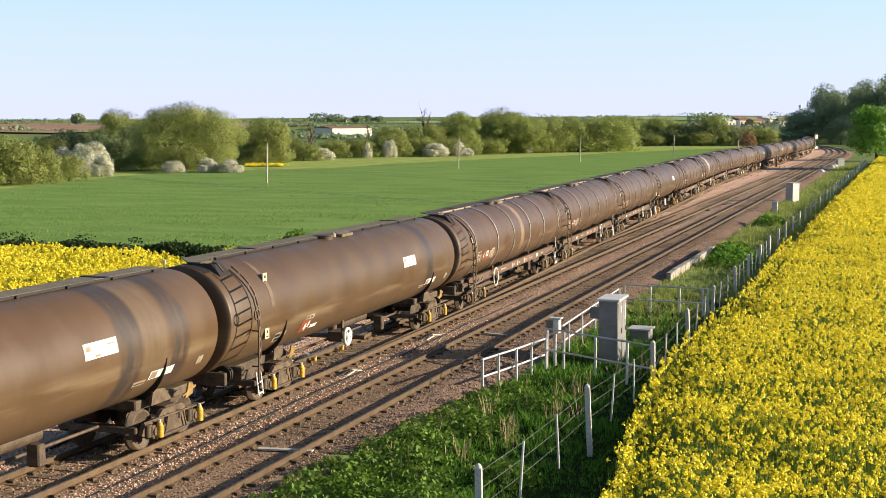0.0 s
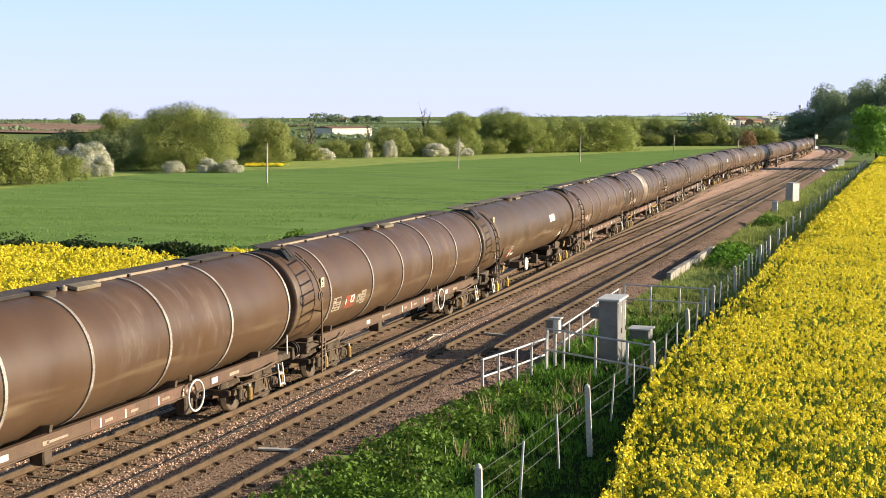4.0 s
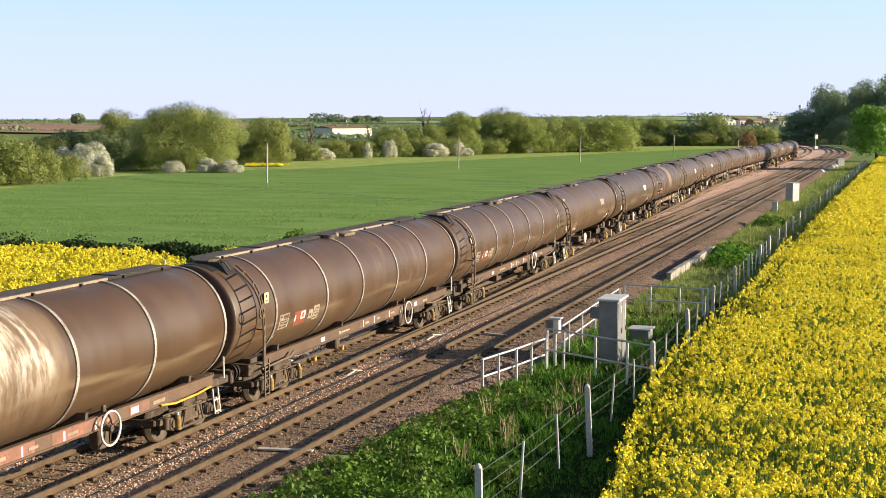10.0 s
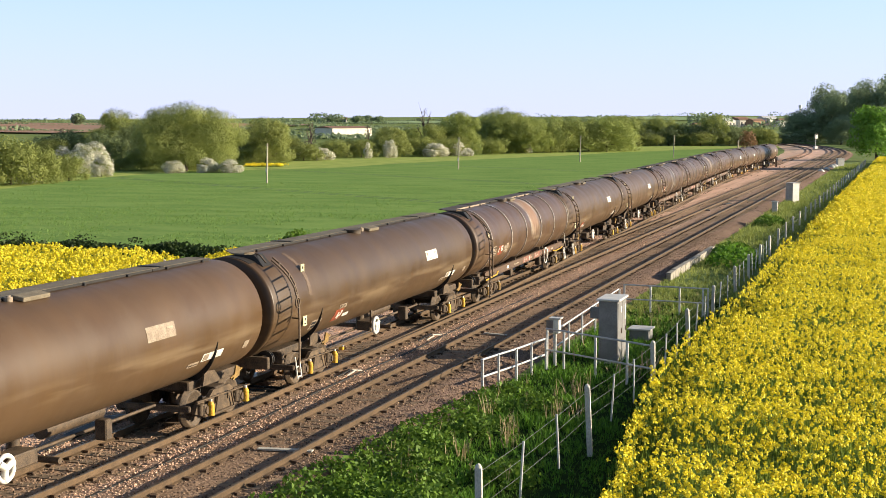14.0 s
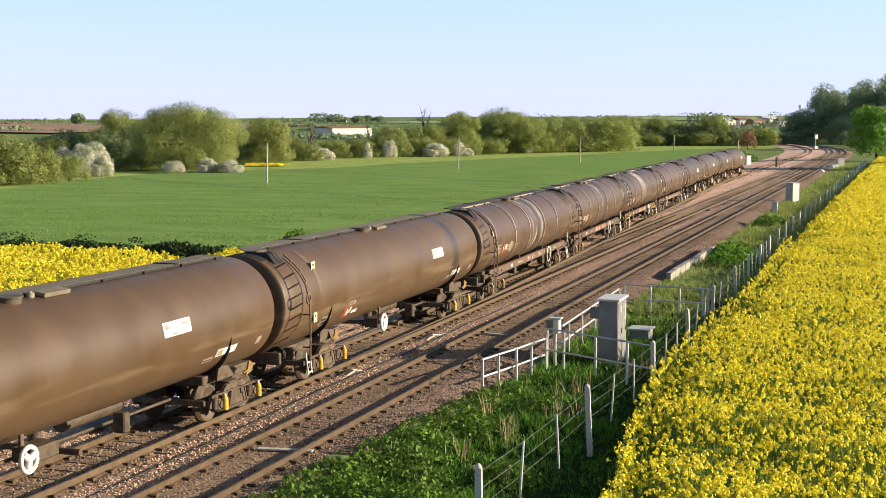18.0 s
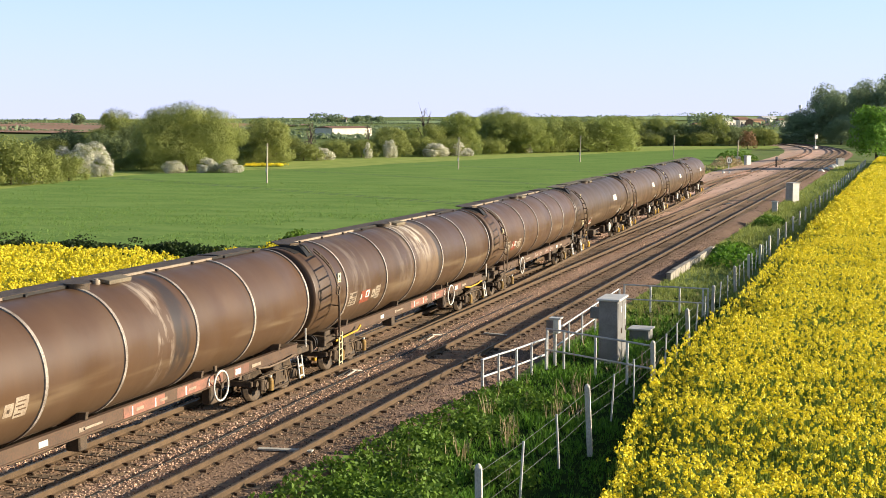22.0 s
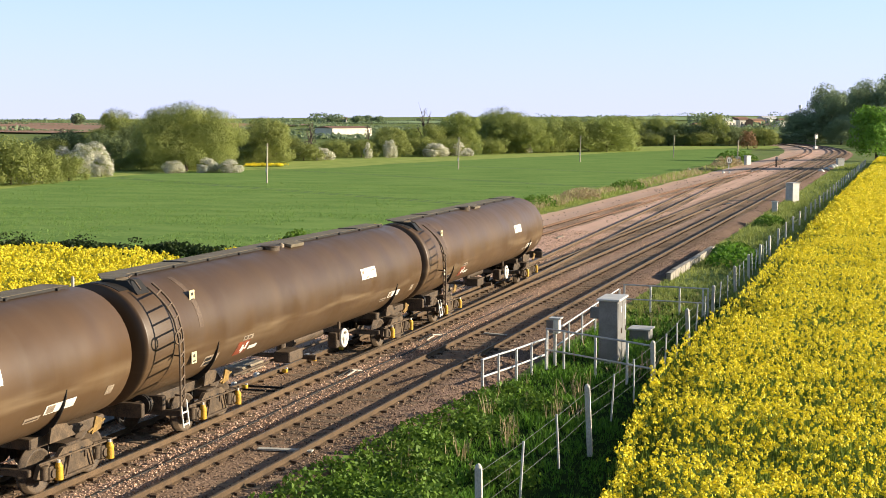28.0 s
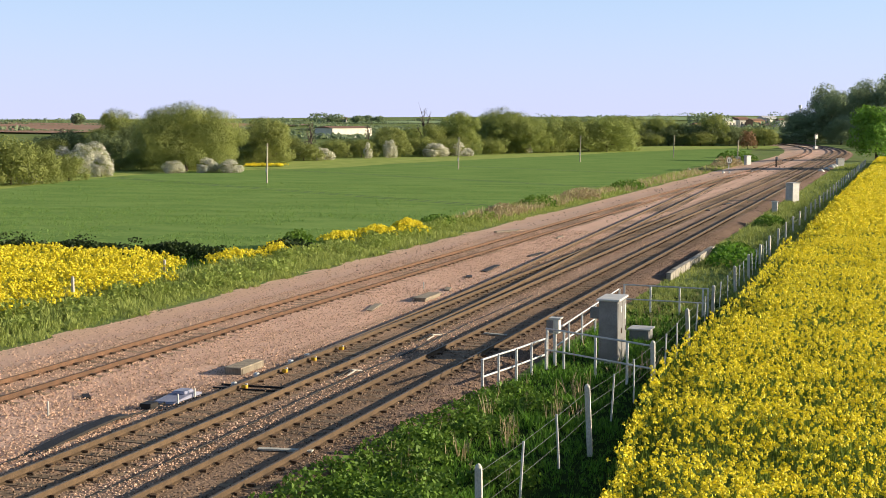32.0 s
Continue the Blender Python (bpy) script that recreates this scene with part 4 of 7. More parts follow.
def wagon_hooped(label, wheel_y):
    """Tank with stiffening hoops on a full red-oxide underframe."""
    w = thing("tank_wagon", label, "tank wagon", group="wagons of the oil train")
    part("tank", tank_geo(-9.75, 8.0, 0.18), M_TANK_H, w)
    for y in (-7.48, -4.07, -1.27, 1.78, 4.7, 7.92):
        g = Geo().lathe([(y - 0.05, TR), (y - 0.045, TR + 0.03), (y + 0.045, TR + 0.03), (y + 0.05, TR)], "y", (0, 0, TZ), 56, smooth=False)
        part("hoop", g, M_HOOP, w)
    for sx in (1, -1):
        part("solebar", Geo().box((sx * 1.1, 0, 1.11), (0.1, 15.4, 0.3), bevel=0.015).box((sx * 1.15, 0, 1.25), (0.06, 15.4, 0.025)).box((sx * 1.15, 0, 0.975), (0.06, 15.4, 0.025)), M_SOLE, w, "red oxide solebar with pale marks")
    for y, ln in ((-0.2, 1.7), (2.3, 2.2), (4.4, 0.8)):
        part("oxide_patch", Geo().box((1.1535, y, 1.11), (0.004, ln, 0.24)), M_OXIDE_DULL, w, "worn red oxide paint patch")
    for y, ln, hh in ((-3.9, 0.3, 0.12), (-2.6, 0.2, 0.09), (-2.2, 0.7, 0.05), (-0.7, 0.05, 0.2), (-0.4, 0.3, 0.07), (0.25, 0.05, 0.2), (0.6, 0.3, 0.06), (1.6, 0.06, 0.2), (1.9, 0.35, 0.06), (2.7, 0.05, 0.2), (3.0, 0.4, 0.06), (4.2, 0.3, 0.14), (5.2, 0.5, 0.08)):
        part("stencil_bar", Geo().box((1.158, y, 1.1), (0.006, ln, hh)), M_WHITE if hh > 0.1 else M_PALEDIRT, w)
    for y in (-6.9, -2.4, 2.4, 6.6):
        for sx in (1, -1):
            part("cradle", Geo().plate([(sx * 0.45, 1.08), (sx * 1.12, 1.17), (sx * 1.16, 1.42), (sx * 0.95, 1.4), (sx * 0.45, 1.1)], 0.1, Matrix(((1, 0, 0, 0), (0, 0, 1, y), (0, 1, 0, 0), (0, 0, 0, 1)))), M_GRIME, w)
    part("centre_sill", Geo().box((0, 0, 0.98), (0.6, 16.2, 0.24), bevel=0.03), M_GRIME, w)
    for y in (-7.7, 7.7):
        part("end_frame", Geo().box((0, y, 1.0), (2.2, 1.9, 0.2), bevel=0.03).box((0.7, y, 1.15), (0.5, 0.9, 0.14), bevel=0.02), M_GRIME, w)
    buffers(w, -8.65, -1), buffers(w, 8.65, 1)
    for y in (-6.7, 6.7):
        bogie(w, y, "R", True)
    end_ladder(w, -8.57, [(0.79, 3.7), (1.06, 3.5), (1.3, 3.25), (1.44, 3.0), (1.55, 2.6), (1.57, 2.2), (1.57, 1.8), (1.56, 1.2)], 1.28)
    g = Geo()
    for dy in (0.0, 0.3):
        g.box((1.55 + 0.1 * dy, -8.32 - dy, 0.82), (0.035, 0.04, 0.95), bevel=0.006)
    for i in range(5):
        g.rod((1.55, -8.32, 0.42 + 0.19 * i), (1.58, -8.62, 0.42 + 0.19 * i), 0.016, 6)
    part("lower_ladder", g, M_CREAM, w, "cream painted lower ladder")
    top_gear(w, -8.6, 8.0, M_PALEDIRT, M_GRIME)
    foot_step(w, 7.4)
    part("end_pole", Geo().rod((1.2, 8.15, 1.1), (1.2, 8.15, 1.62), 0.024, 6), M_WHITE, w, "short white grab pole")
    hand_wheel(w, wheel_y, 0.36, False)
    part("front_lever", Geo().tube([(1.3, -8.2, 0.98), (1.32, -7.4, 1.02), (1.32, -6.5, 1.05), (1.3, -6.2, 1.16)], 0.03, 6), M_YELLOW, w, "yellow brake lever")
    part("brake_gear", Geo().rod((0.4, -4, 0.66), (0.4, 4.5, 0.66), 0.04, 6).rod((-0.4, 1.2, 0.72), (-0.4, 2.6, 0.72), 0.2, 14).box((0.75, -2.2, 0.75), (0.35, 0.3, 0.4), bevel=0.03).box((0.9, 3.2, 0.72), (0.25, 0.4, 0.5), bevel=0.03), M_GRIME, w)
    part("pipe_rail", Geo().tube([(1.24, 7.4, 1.02), (1.28, 6.7, 0.98), (1.28, 5.7, 0.96), (1.2, 5.2, 1.0)], 0.03, 6), M_YELLOW, w, "yellow brake isolating lever")
    placard(w, -8.04, 17)
    panel(w, "data_panel", -7.22, -6.62, -23.5, -6.5, [(0.4, 0.92, 0.66, 0.92, M_GRIME), (0.06, 0.3, 0.8, 0.9, M_GRIME), (0.08, 0.9, 0.5, 0.57, M_GRIME), (0.15, 0.45, 0.34, 0.44, M_GRIME), (0.55, 0.9, 0.3, 0.42, M_GRIME), (0.1, 0.35, 0.1, 0.22, M_GRIME), (0.45, 0.8, 0.08, 0.2, M_GRIME)], M_PALEDIRT, "smeared data panel")
    panel(w, "operator_panel", -6.25, -5.5, -25, -8.5, [(0.02, 0.12, 0.35, 0.75, M_WHITE), (0.55, 0.65, 0.4, 0.92, M_WHITE), (0.65, 0.92, 0.82, 0.95, M_WHITE), (0.84, 0.95, 0.4, 0.82, M_WHITE), (0.65, 0.84, 0.38, 0.48, M_WHITE)], M_RED, "faded red panel with white shapes")
    panel(w, "number_bar", -5.3, -5.02, -22, -11, [(0.35, 0.62, 0.3, 0.6, M_GRIME)], M_PALEDIRT)
    panel(w, "inspection_panel", -4.98, -4.58, -25, -7.5, [(0.2, 0.8, 0.75, 0.82, M_SHEEN_SCUFF), (0.1, 0.7, 0.55, 0.62, M_SHEEN_SCUFF), (0.3, 0.9, 0.35, 0.42, M_SHEEN_SCUFF), (0.1, 0.6, 0.12, 0.2, M_SHEEN_SCUFF)], M_PALEDIRT)
    panel(w, "number_strip", -7.52, -7.28, -33, -29, [(0.1, 0.5, 0.2, 0.8, M_SHEEN_SCUFF)], M_PALEDIRT)
    return w


PLAIN = wagon_plain("long grimy brown tank wagon with smooth sides and white panel", 1.15)
PLAIN_B = wagon_plain("long grimy brown tank wagon with its brake wheel nearer the ladder", -2.4)
HOOPED = wagon_hooped("grimy brown tank wagon with pale hoops round its tank", 3.0)
HOOPED_B = wagon_hooped("grimy brown hooped tank wagon with its brake wheel towards the ladder", -4.2)
ORDER = "PPRRRPRRRRPPRPPRRRRPPPP"
SPECIAL = {1: (M_TANK_TWIN, "brown tank wagon with two dark oil runs over its flank"), 2: (M_TANK_BAND, "brown smooth tank wagon with a dark band on its flank"), 3: (M_TANK_TAN, "hooped brown tank wagon with a tan spill mark"), 8: (M_TANK_WHITE, "hooped brown tank wagon with a white spill down its side"), 13: (M_TANK_RUST, "hooped brown tank wagon with a rusty tan spill"), 15: (M_TANK_BAND, "brown smooth tank wagon with a dark band at its rear"), 16: (M_TANK_RUNS, "hooped brown tank wagon with dark and pale runs"), 17: (M_TANK_SPLASH, "hooped brown tank wagon with a low dark splash"), 18: (M_TANK_PATCHY, "hooped brown tank wagon with pale spill below the hatch")}
LENGTH = {"P": 18.6, "R": 18.2}
TRAIN = []
gap = 0.0
for number in range(23, 0, -1):
    kind = ORDER[number - 1]
    if number < 23:
        gap += (LENGTH[kind] + LENGTH[ORDER[number]]) / 2
    source = (PLAIN if number > 15 else PLAIN_B) if kind == "P" else (HOOPED_B if number in (3, 7, 19) else HOOPED)
    if number in (20, 1, 4, 3):
        wagon = source
    else:
        wagon = copy_thing(source, Matrix())
    if number in SPECIAL:
        wagon["label"] = SPECIAL[number][1]
        for ch in wagon.children:
            if ch.name.startswith("tank"):
                ch.data = ch.data.copy()
                ch.data.materials[0] = SPECIAL[number][0]
    if number in (8, 13, 17, 18):
        for ch in wagon.children:
            if ch.name.split(".")[0] == "oxide_patch":
                ch["label"] = "bright red oxide paint patch"
                ch.data = ch.data.copy()
                ch.data.materials[0] = M_OXIDE
    if number == 8:
        for ch in wagon.children:
            if ch.name.split(".")[0] in ("data_panel", "number_bar", "number_strip"):
                ch["label"] = "clean white data panel"
                ch.data = ch.data.copy()
                ch.data.materials[0] = M_WHITE
    if number == 11:
        for ch in wagon.children:
            if ch.name.startswith("name_panel"):
                ch["label"] = "worn pale panel with ragged lettering"
                ch.data = ch.data.copy()
                ch.data.materials[0] = M_PALEDIRT
    if kind == "R" and number not in (8, 18):
        for ch in wagon.children:
            if ch.name.split(".")[0] == "lower_ladder" or (ch.name.split(".")[0] in ("pipe_rail", "front_lever") and number != 13):
                ch["label"] = "dirty brown iron fitting"
                ch.data = ch.data.copy()
                ch.data.materials[0] = M_LADDER
    TRAIN.append((wagon, gap))

# ---- crops, grass, hedges and trees ----
M_RAPE = leaf_mat("rape_petals", (0.9, 0.73, 0.028), (0.62, 0.54, 0.05), rough=0.6, through=0.3)
M_RAPEBUD = leaf_mat("rape_buds_and_leaves", (0.3, 0.36, 0.05), (0.1, 0.17, 0.03), through=0.3)
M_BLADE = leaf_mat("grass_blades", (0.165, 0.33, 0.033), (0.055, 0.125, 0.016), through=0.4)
# verge blades are coloured paler for the sun on them
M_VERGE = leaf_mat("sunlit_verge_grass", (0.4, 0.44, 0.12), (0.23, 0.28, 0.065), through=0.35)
M_WHEAT = leaf_mat("wheat_blades", (0.24, 0.36, 0.09), (0.17, 0.28, 0.065), through=0.35)
M_WEED = leaf_mat("weed_leaves", (0.17, 0.28, 0.035), (0.07, 0.13, 0.02), through=0.3)
M_PATHWEED = leaf_mat("path_weed_leaves", (0.36, 0.42, 0.1), (0.2, 0.26, 0.05), through=0.4)
M_WILLOW = leaf_mat("olive_willow_leaves", (0.28, 0.305, 0.085), (0.24, 0.265, 0.075), through=0.5)
M_GREENLEAF = leaf_mat("spring_leaves", (0.285, 0.325, 0.088), (0.24, 0.275, 0.076), through=0.5)
M_DARKLEAF = leaf_mat("dark_wood_leaves", (0.27, 0.33, 0.18), (0.19, 0.24, 0.125), through=0.45)
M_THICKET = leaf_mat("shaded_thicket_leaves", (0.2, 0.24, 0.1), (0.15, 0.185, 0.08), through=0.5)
M_BRIGHTLEAF = leaf_mat("fresh_ash_leaves", (0.24, 0.42, 0.06), (0.13, 0.24, 0.035), through=0.4)
M_BLOSSOM = leaf_mat("hawthorn_blossom", (0.86, 0.8, 0.72), (0.72, 0.68, 0.58), through=0.4)
M_HEDGE = leaf_mat("hedge_leaves", (0.055, 0.085, 0.02), (0.02, 0.035, 0.01), through=0.2)

QUAD = np.array([(-0.5, -0.3, 0), (0.5, -0.3, 0.06), (0.5, 0.3, 0), (-0.5, 0.3, 0.06)])
QF = np.array([(0, 1, 2, 3)])


def blade_form(k, rng, spread=0.5):
    """A tuft of k bent blades, one metre high."""
    vs, fs = [], []
    for i in range(k):
        a = rng.uniform(0, math.tau)
        lean = rng.uniform(0.1, spread)
        h = rng.uniform(0.6, 1.0)
        w = 0.05
        d, sd = np.array((math.cos(a), math.sin(a), 0)), np.array((-math.sin(a), math.cos(a), 0))
        b = d * rng.uniform(0, 0.15)
        n = len(vs)
        mid = b + d * lean * 0.35 + np.array((0, 0, h * 0.6))
        tip = b + d * lean + np.array((0, 0, h))
        vs += [b - sd * w, b + sd * w, mid + sd * w * 0.8, mid - sd * w * 0.8, tip + sd * w * 0.12, tip - sd * w * 0.12]
        fs += [(n, n + 1, n + 2, n + 3), (n + 3, n + 2, n + 4, n + 5)]
    return np.array(vs), np.array(fs)



def flower_form(rng, k=9):
    """A rape head: petals round a short spike."""
    vs, fs = [], []
    for i in range(k):
        a, z = rng.uniform(0, math.tau), rng.uniform(0.0, 1.0)
        r = 0.45 * (1 - 0.5 * z)
        c = np.array((r * math.cos(a), r * math.sin(a), z * 0.9))
        t = rng.normal(0, 0.5, 3)
        u = np.cross(t + (0, 0, 1), (math.cos(a), math.sin(a), 0.1))
        u /= np.linalg.norm(u)
        w = np.cross(u, t + (math.cos(a), math.sin(a), 0.6))
        w /= np.linalg.norm(w)
        n = len(vs)
        s = 0.22
        vs += [c - u * s - w * s, c + u * s - w * s, c + u * s + w * s, c - u * s + w * s]
        fs += [(n, n + 1, n + 2, n + 3)]
    return np.array(vs), np.array(fs)


def rape_crop(name, label, places, tops, size, ground_z, material_heads=None, stems=True):
    """A stand of flowering rape: yellow heads over green stems."""
    sets = []
    forms = [flower_form(np.random.default_rng(i), 9) for i in range(4)]
    pick = RNG.integers(0, 4, len(places))
    pos = np.column_stack([places, tops])
    for i, (tv, tf) in enumerate(forms):
        q = pick == i
        if q.any():
            sets.append(strew(tv, tf, pos[q], size[q], 0.25))
    v, f = join_np(*sets)
    stand = thing(name, label, "rape crop", kind="stuff")
    tagged(part("flower_heads", mesh_np("flower_heads", v, f, [M_RAPE]), M_RAPE, stand), kind="stuff")
    if stems:
        tv, tf = blade_form(4, np.random.default_rng(9), 0.35)
        n = len(places)
        sc = np.column_stack([np.full(n, 0.34), np.full(n, 0.34), (tops - ground_z) * RNG.uniform(0.8, 1.05, n)])
        v, f = strew(tv, tf, np.column_stack([places + RNG.normal(0, 0.06, places.shape), np.full(n, ground_z)]), sc, 0.06)
        tagged(part("green_stems", mesh_np("green_stems", v, f, [M_RAPEBUD]), M_RAPEBUD, stand), kind="stuff")
    return stand


def fill(n, x0, x1, y0, y1, power=1.0):
    return np.column_stack([RNG.uniform(x0, x1, n), y0 + (y1 - y0) * RNG.random(n) ** power])


def rape_right():
    edge = lambda y: np.interp(y, [16, 20, 24, 31, 37, 43, 54, 78, 140, 250, 290], [12.5, 12.3, 12.0, 11.15, 10.75, 10.8, 11.2, 10.9, 11.2, 12.2, 12.4])
    sets, sizes = [], []
    for n, y0, y1, sz in ((11500, 17, 45, 0.092), (9500, 45, 85, 0.115), (9500, 85, 160, 0.2), (6000, 160, 285, 0.3)):
        p = fill(n, 0, 1, y0, y1)
        p[:, 0] = edge(p[:, 1]) + p[:, 0] ** 1.15 * 7.6
        sets.append(p)
        sizes.append(RNG.uniform(0.65, 1.2, n) * sz)
    p, s = np.concatenate(sets), np.concatenate(sizes)
    patch = np.array([fbm(a, b, 2.2, 5.5) for a, b in p])
    into = p[:, 0] - edge(p[:, 1])
    top = 0.62 + 0.22 * patch + RNG.normal(0, 0.1, len(p)) - 0.3 * np.exp(-into / 0.5)
    keep = ((patch + RNG.normal(0, 0.25, len(p))) > -0.7) & (RNG.random(len(p)) < np.clip(0.28 + into / 1.8, 0, 0.96))
    ob = rape_crop("rape_field", "flowering yellow oilseed rape field beside the fence", p[keep], top[keep], s[keep], GZ - 0.02)
    # dense foliage under the flowers, and the field going on
    xs = [0.12, 0.5, 1, 2, 3, 4, 5, 6, 8, 11, 16, 25, 45, 80]
    ys = np.concatenate([np.arange(8, 60, 0.5), np.arange(60, 120, 2), np.arange(120, 291, 6)])
    v = np.array([(edge(y) + x, y, 0.28 + 0.12 * fbm(x * 3, y, 1.2, 2.2) - (0.55 if x < 0.2 else 0.0) + (0.3 if x > 9 else 0)) for y in ys for x in xs])
    k = len(xs)
    f = np.array([(j * k + i, j * k + i + 1, j * k + k + i + 1, j * k + k + i) for j in range(len(ys) - 1) for i in range(k - 1)])
    m = mat("rape_understorey", (0.14, 0.19, 0.03), (0.06, 0.11, 0.02), rough=0.9, spec=0.05, scale=1.2, fine=16, bump=1.0, third=(0.25, 0.27, 0.05), dist=0.1)
    tagged(part("leaf_layer", mesh_np("leaf_layer", v, f, [m], smooth=True), m, ob), kind="stuff")
    # taller ragged plants along the edge
    n = 900
    y = 20 + 60 * RNG.random(n) ** 1.3
    q = np.column_stack([edge(y) - np.abs(RNG.normal(0, 0.16, n)), y])
    rape_crop("rape_edge_plants", "straggling rape plants along the field edge", q, RNG.uniform(0.1, 0.75, n), RNG.uniform(0.07, 0.13, n), GZ - 0.05)


def rape_left():
    n = 15000
    p = fill(n, -46, -14.2, 37, 64)
    lim = np.interp(p[:, 1], [37, 42, 54, 61, 64], [-16.5, -15.7, -14.9, -18.0, -20.0])
    keep = p[:, 0] < lim
    p = p[keep]
    top = 0.3 + np.array([0.18 * fbm(a, b, 3, 1.1) for a, b in p]) + RNG.normal(0, 0.07, len(p))
    near = np.clip((lim[keep] - p[:, 0]) / 3.0, 0, 1)
    thin = RNG.random(len(p)) < 0.3 + 0.7 * near
    p, top, near = p[thin], top[thin], near[thin]
    rape_crop("rape_patch", "small patch of flowering yellow rape by the lineside", p, top - 0.25 * (1 - near), RNG.uniform(0.12, 0.21, len(p)), GZ)
    m = mat("rape_patch_leaves", (0.5, 0.42, 0.03), (0.2, 0.24, 0.03), rough=0.9, scale=1.0, fine=12, bump=1.0, third=(0.6, 0.46, 0.02), dist=0.1)
    sheet("rape_patch_floor", [(-46, 40), (-17.2, 42.5), (-15.9, 53), (-19, 61), (-22, 63.5), (-46, 63.5)], 0.05, m, "leafy floor of the rape patch", "crop", kind="structure")
    for cx, cy, w, h, k in ((-19.2, 74.6, 1.0, 0.1, 90), (-17.4, 79.6, 1.3, 0.3, 170), (-16.3, 83.0, 1.5, 0.45, 260), (-15.6, 87.0, 1.2, 0.6, 240), (-18.3, 66.5, 1.5, 0.2, 200), (-17.6, 70.5, 1.2, 0.2, 130)):
        q = np.column_stack([RNG.normal(cx, w * 0.42, k), RNG.normal(cy, w * 0.8, k)])
        d = np.hypot((q[:, 0] - cx) / w, (q[:, 1] - cy) / (2 * w))
        rape_crop("rape_clump", "clump of self-sown yellow rape on the verge", q, GZ + (h + 0.42) * np.clip(1.05 - d * 0.6, 0.3, 1) + RNG.normal(0, 0.06, k), RNG.uniform(0.13, 0.22, k), GZ)


def rape_far():
    n = 260
    q = np.column_stack([RNG.uniform(-96.5, -90.5, n), np.zeros(n)])
    q[:, 1] = 223 + (q[:, 0] + 92) * 0.45 + RNG.normal(0, 1.0, n)
    rape_crop("rape_clump", "strip of self-sown yellow rape beyond the wheat", q, GZ + RNG.uniform(0.2, 0.5, n), RNG.uniform(0.2, 0.36, n), GZ)


def grass(name, label, places, height, z, material, blades=5, spread=0.6, width=1.0):
    forms = [blade_form(blades, np.random.default_rng(20 + i), spread) for i in range(3)]
    pick = RNG.integers(0, 3, len(places))
    z = np.broadcast_to(np.asarray(z, float), (len(places),))
    sets = []
    for i, (tv, tf) in enumerate(forms):
        q = pick == i
        h = height[q]
        sets.append(strew(tv, tf, np.column_stack([places[q], z[q]]), np.column_stack([h * width, h * width, h]), 0.15))
    v, f = join_np(*sets)
    return tagged(new(name, mesh_np(name, v, f, [material])), label, "grass", kind="stuff")


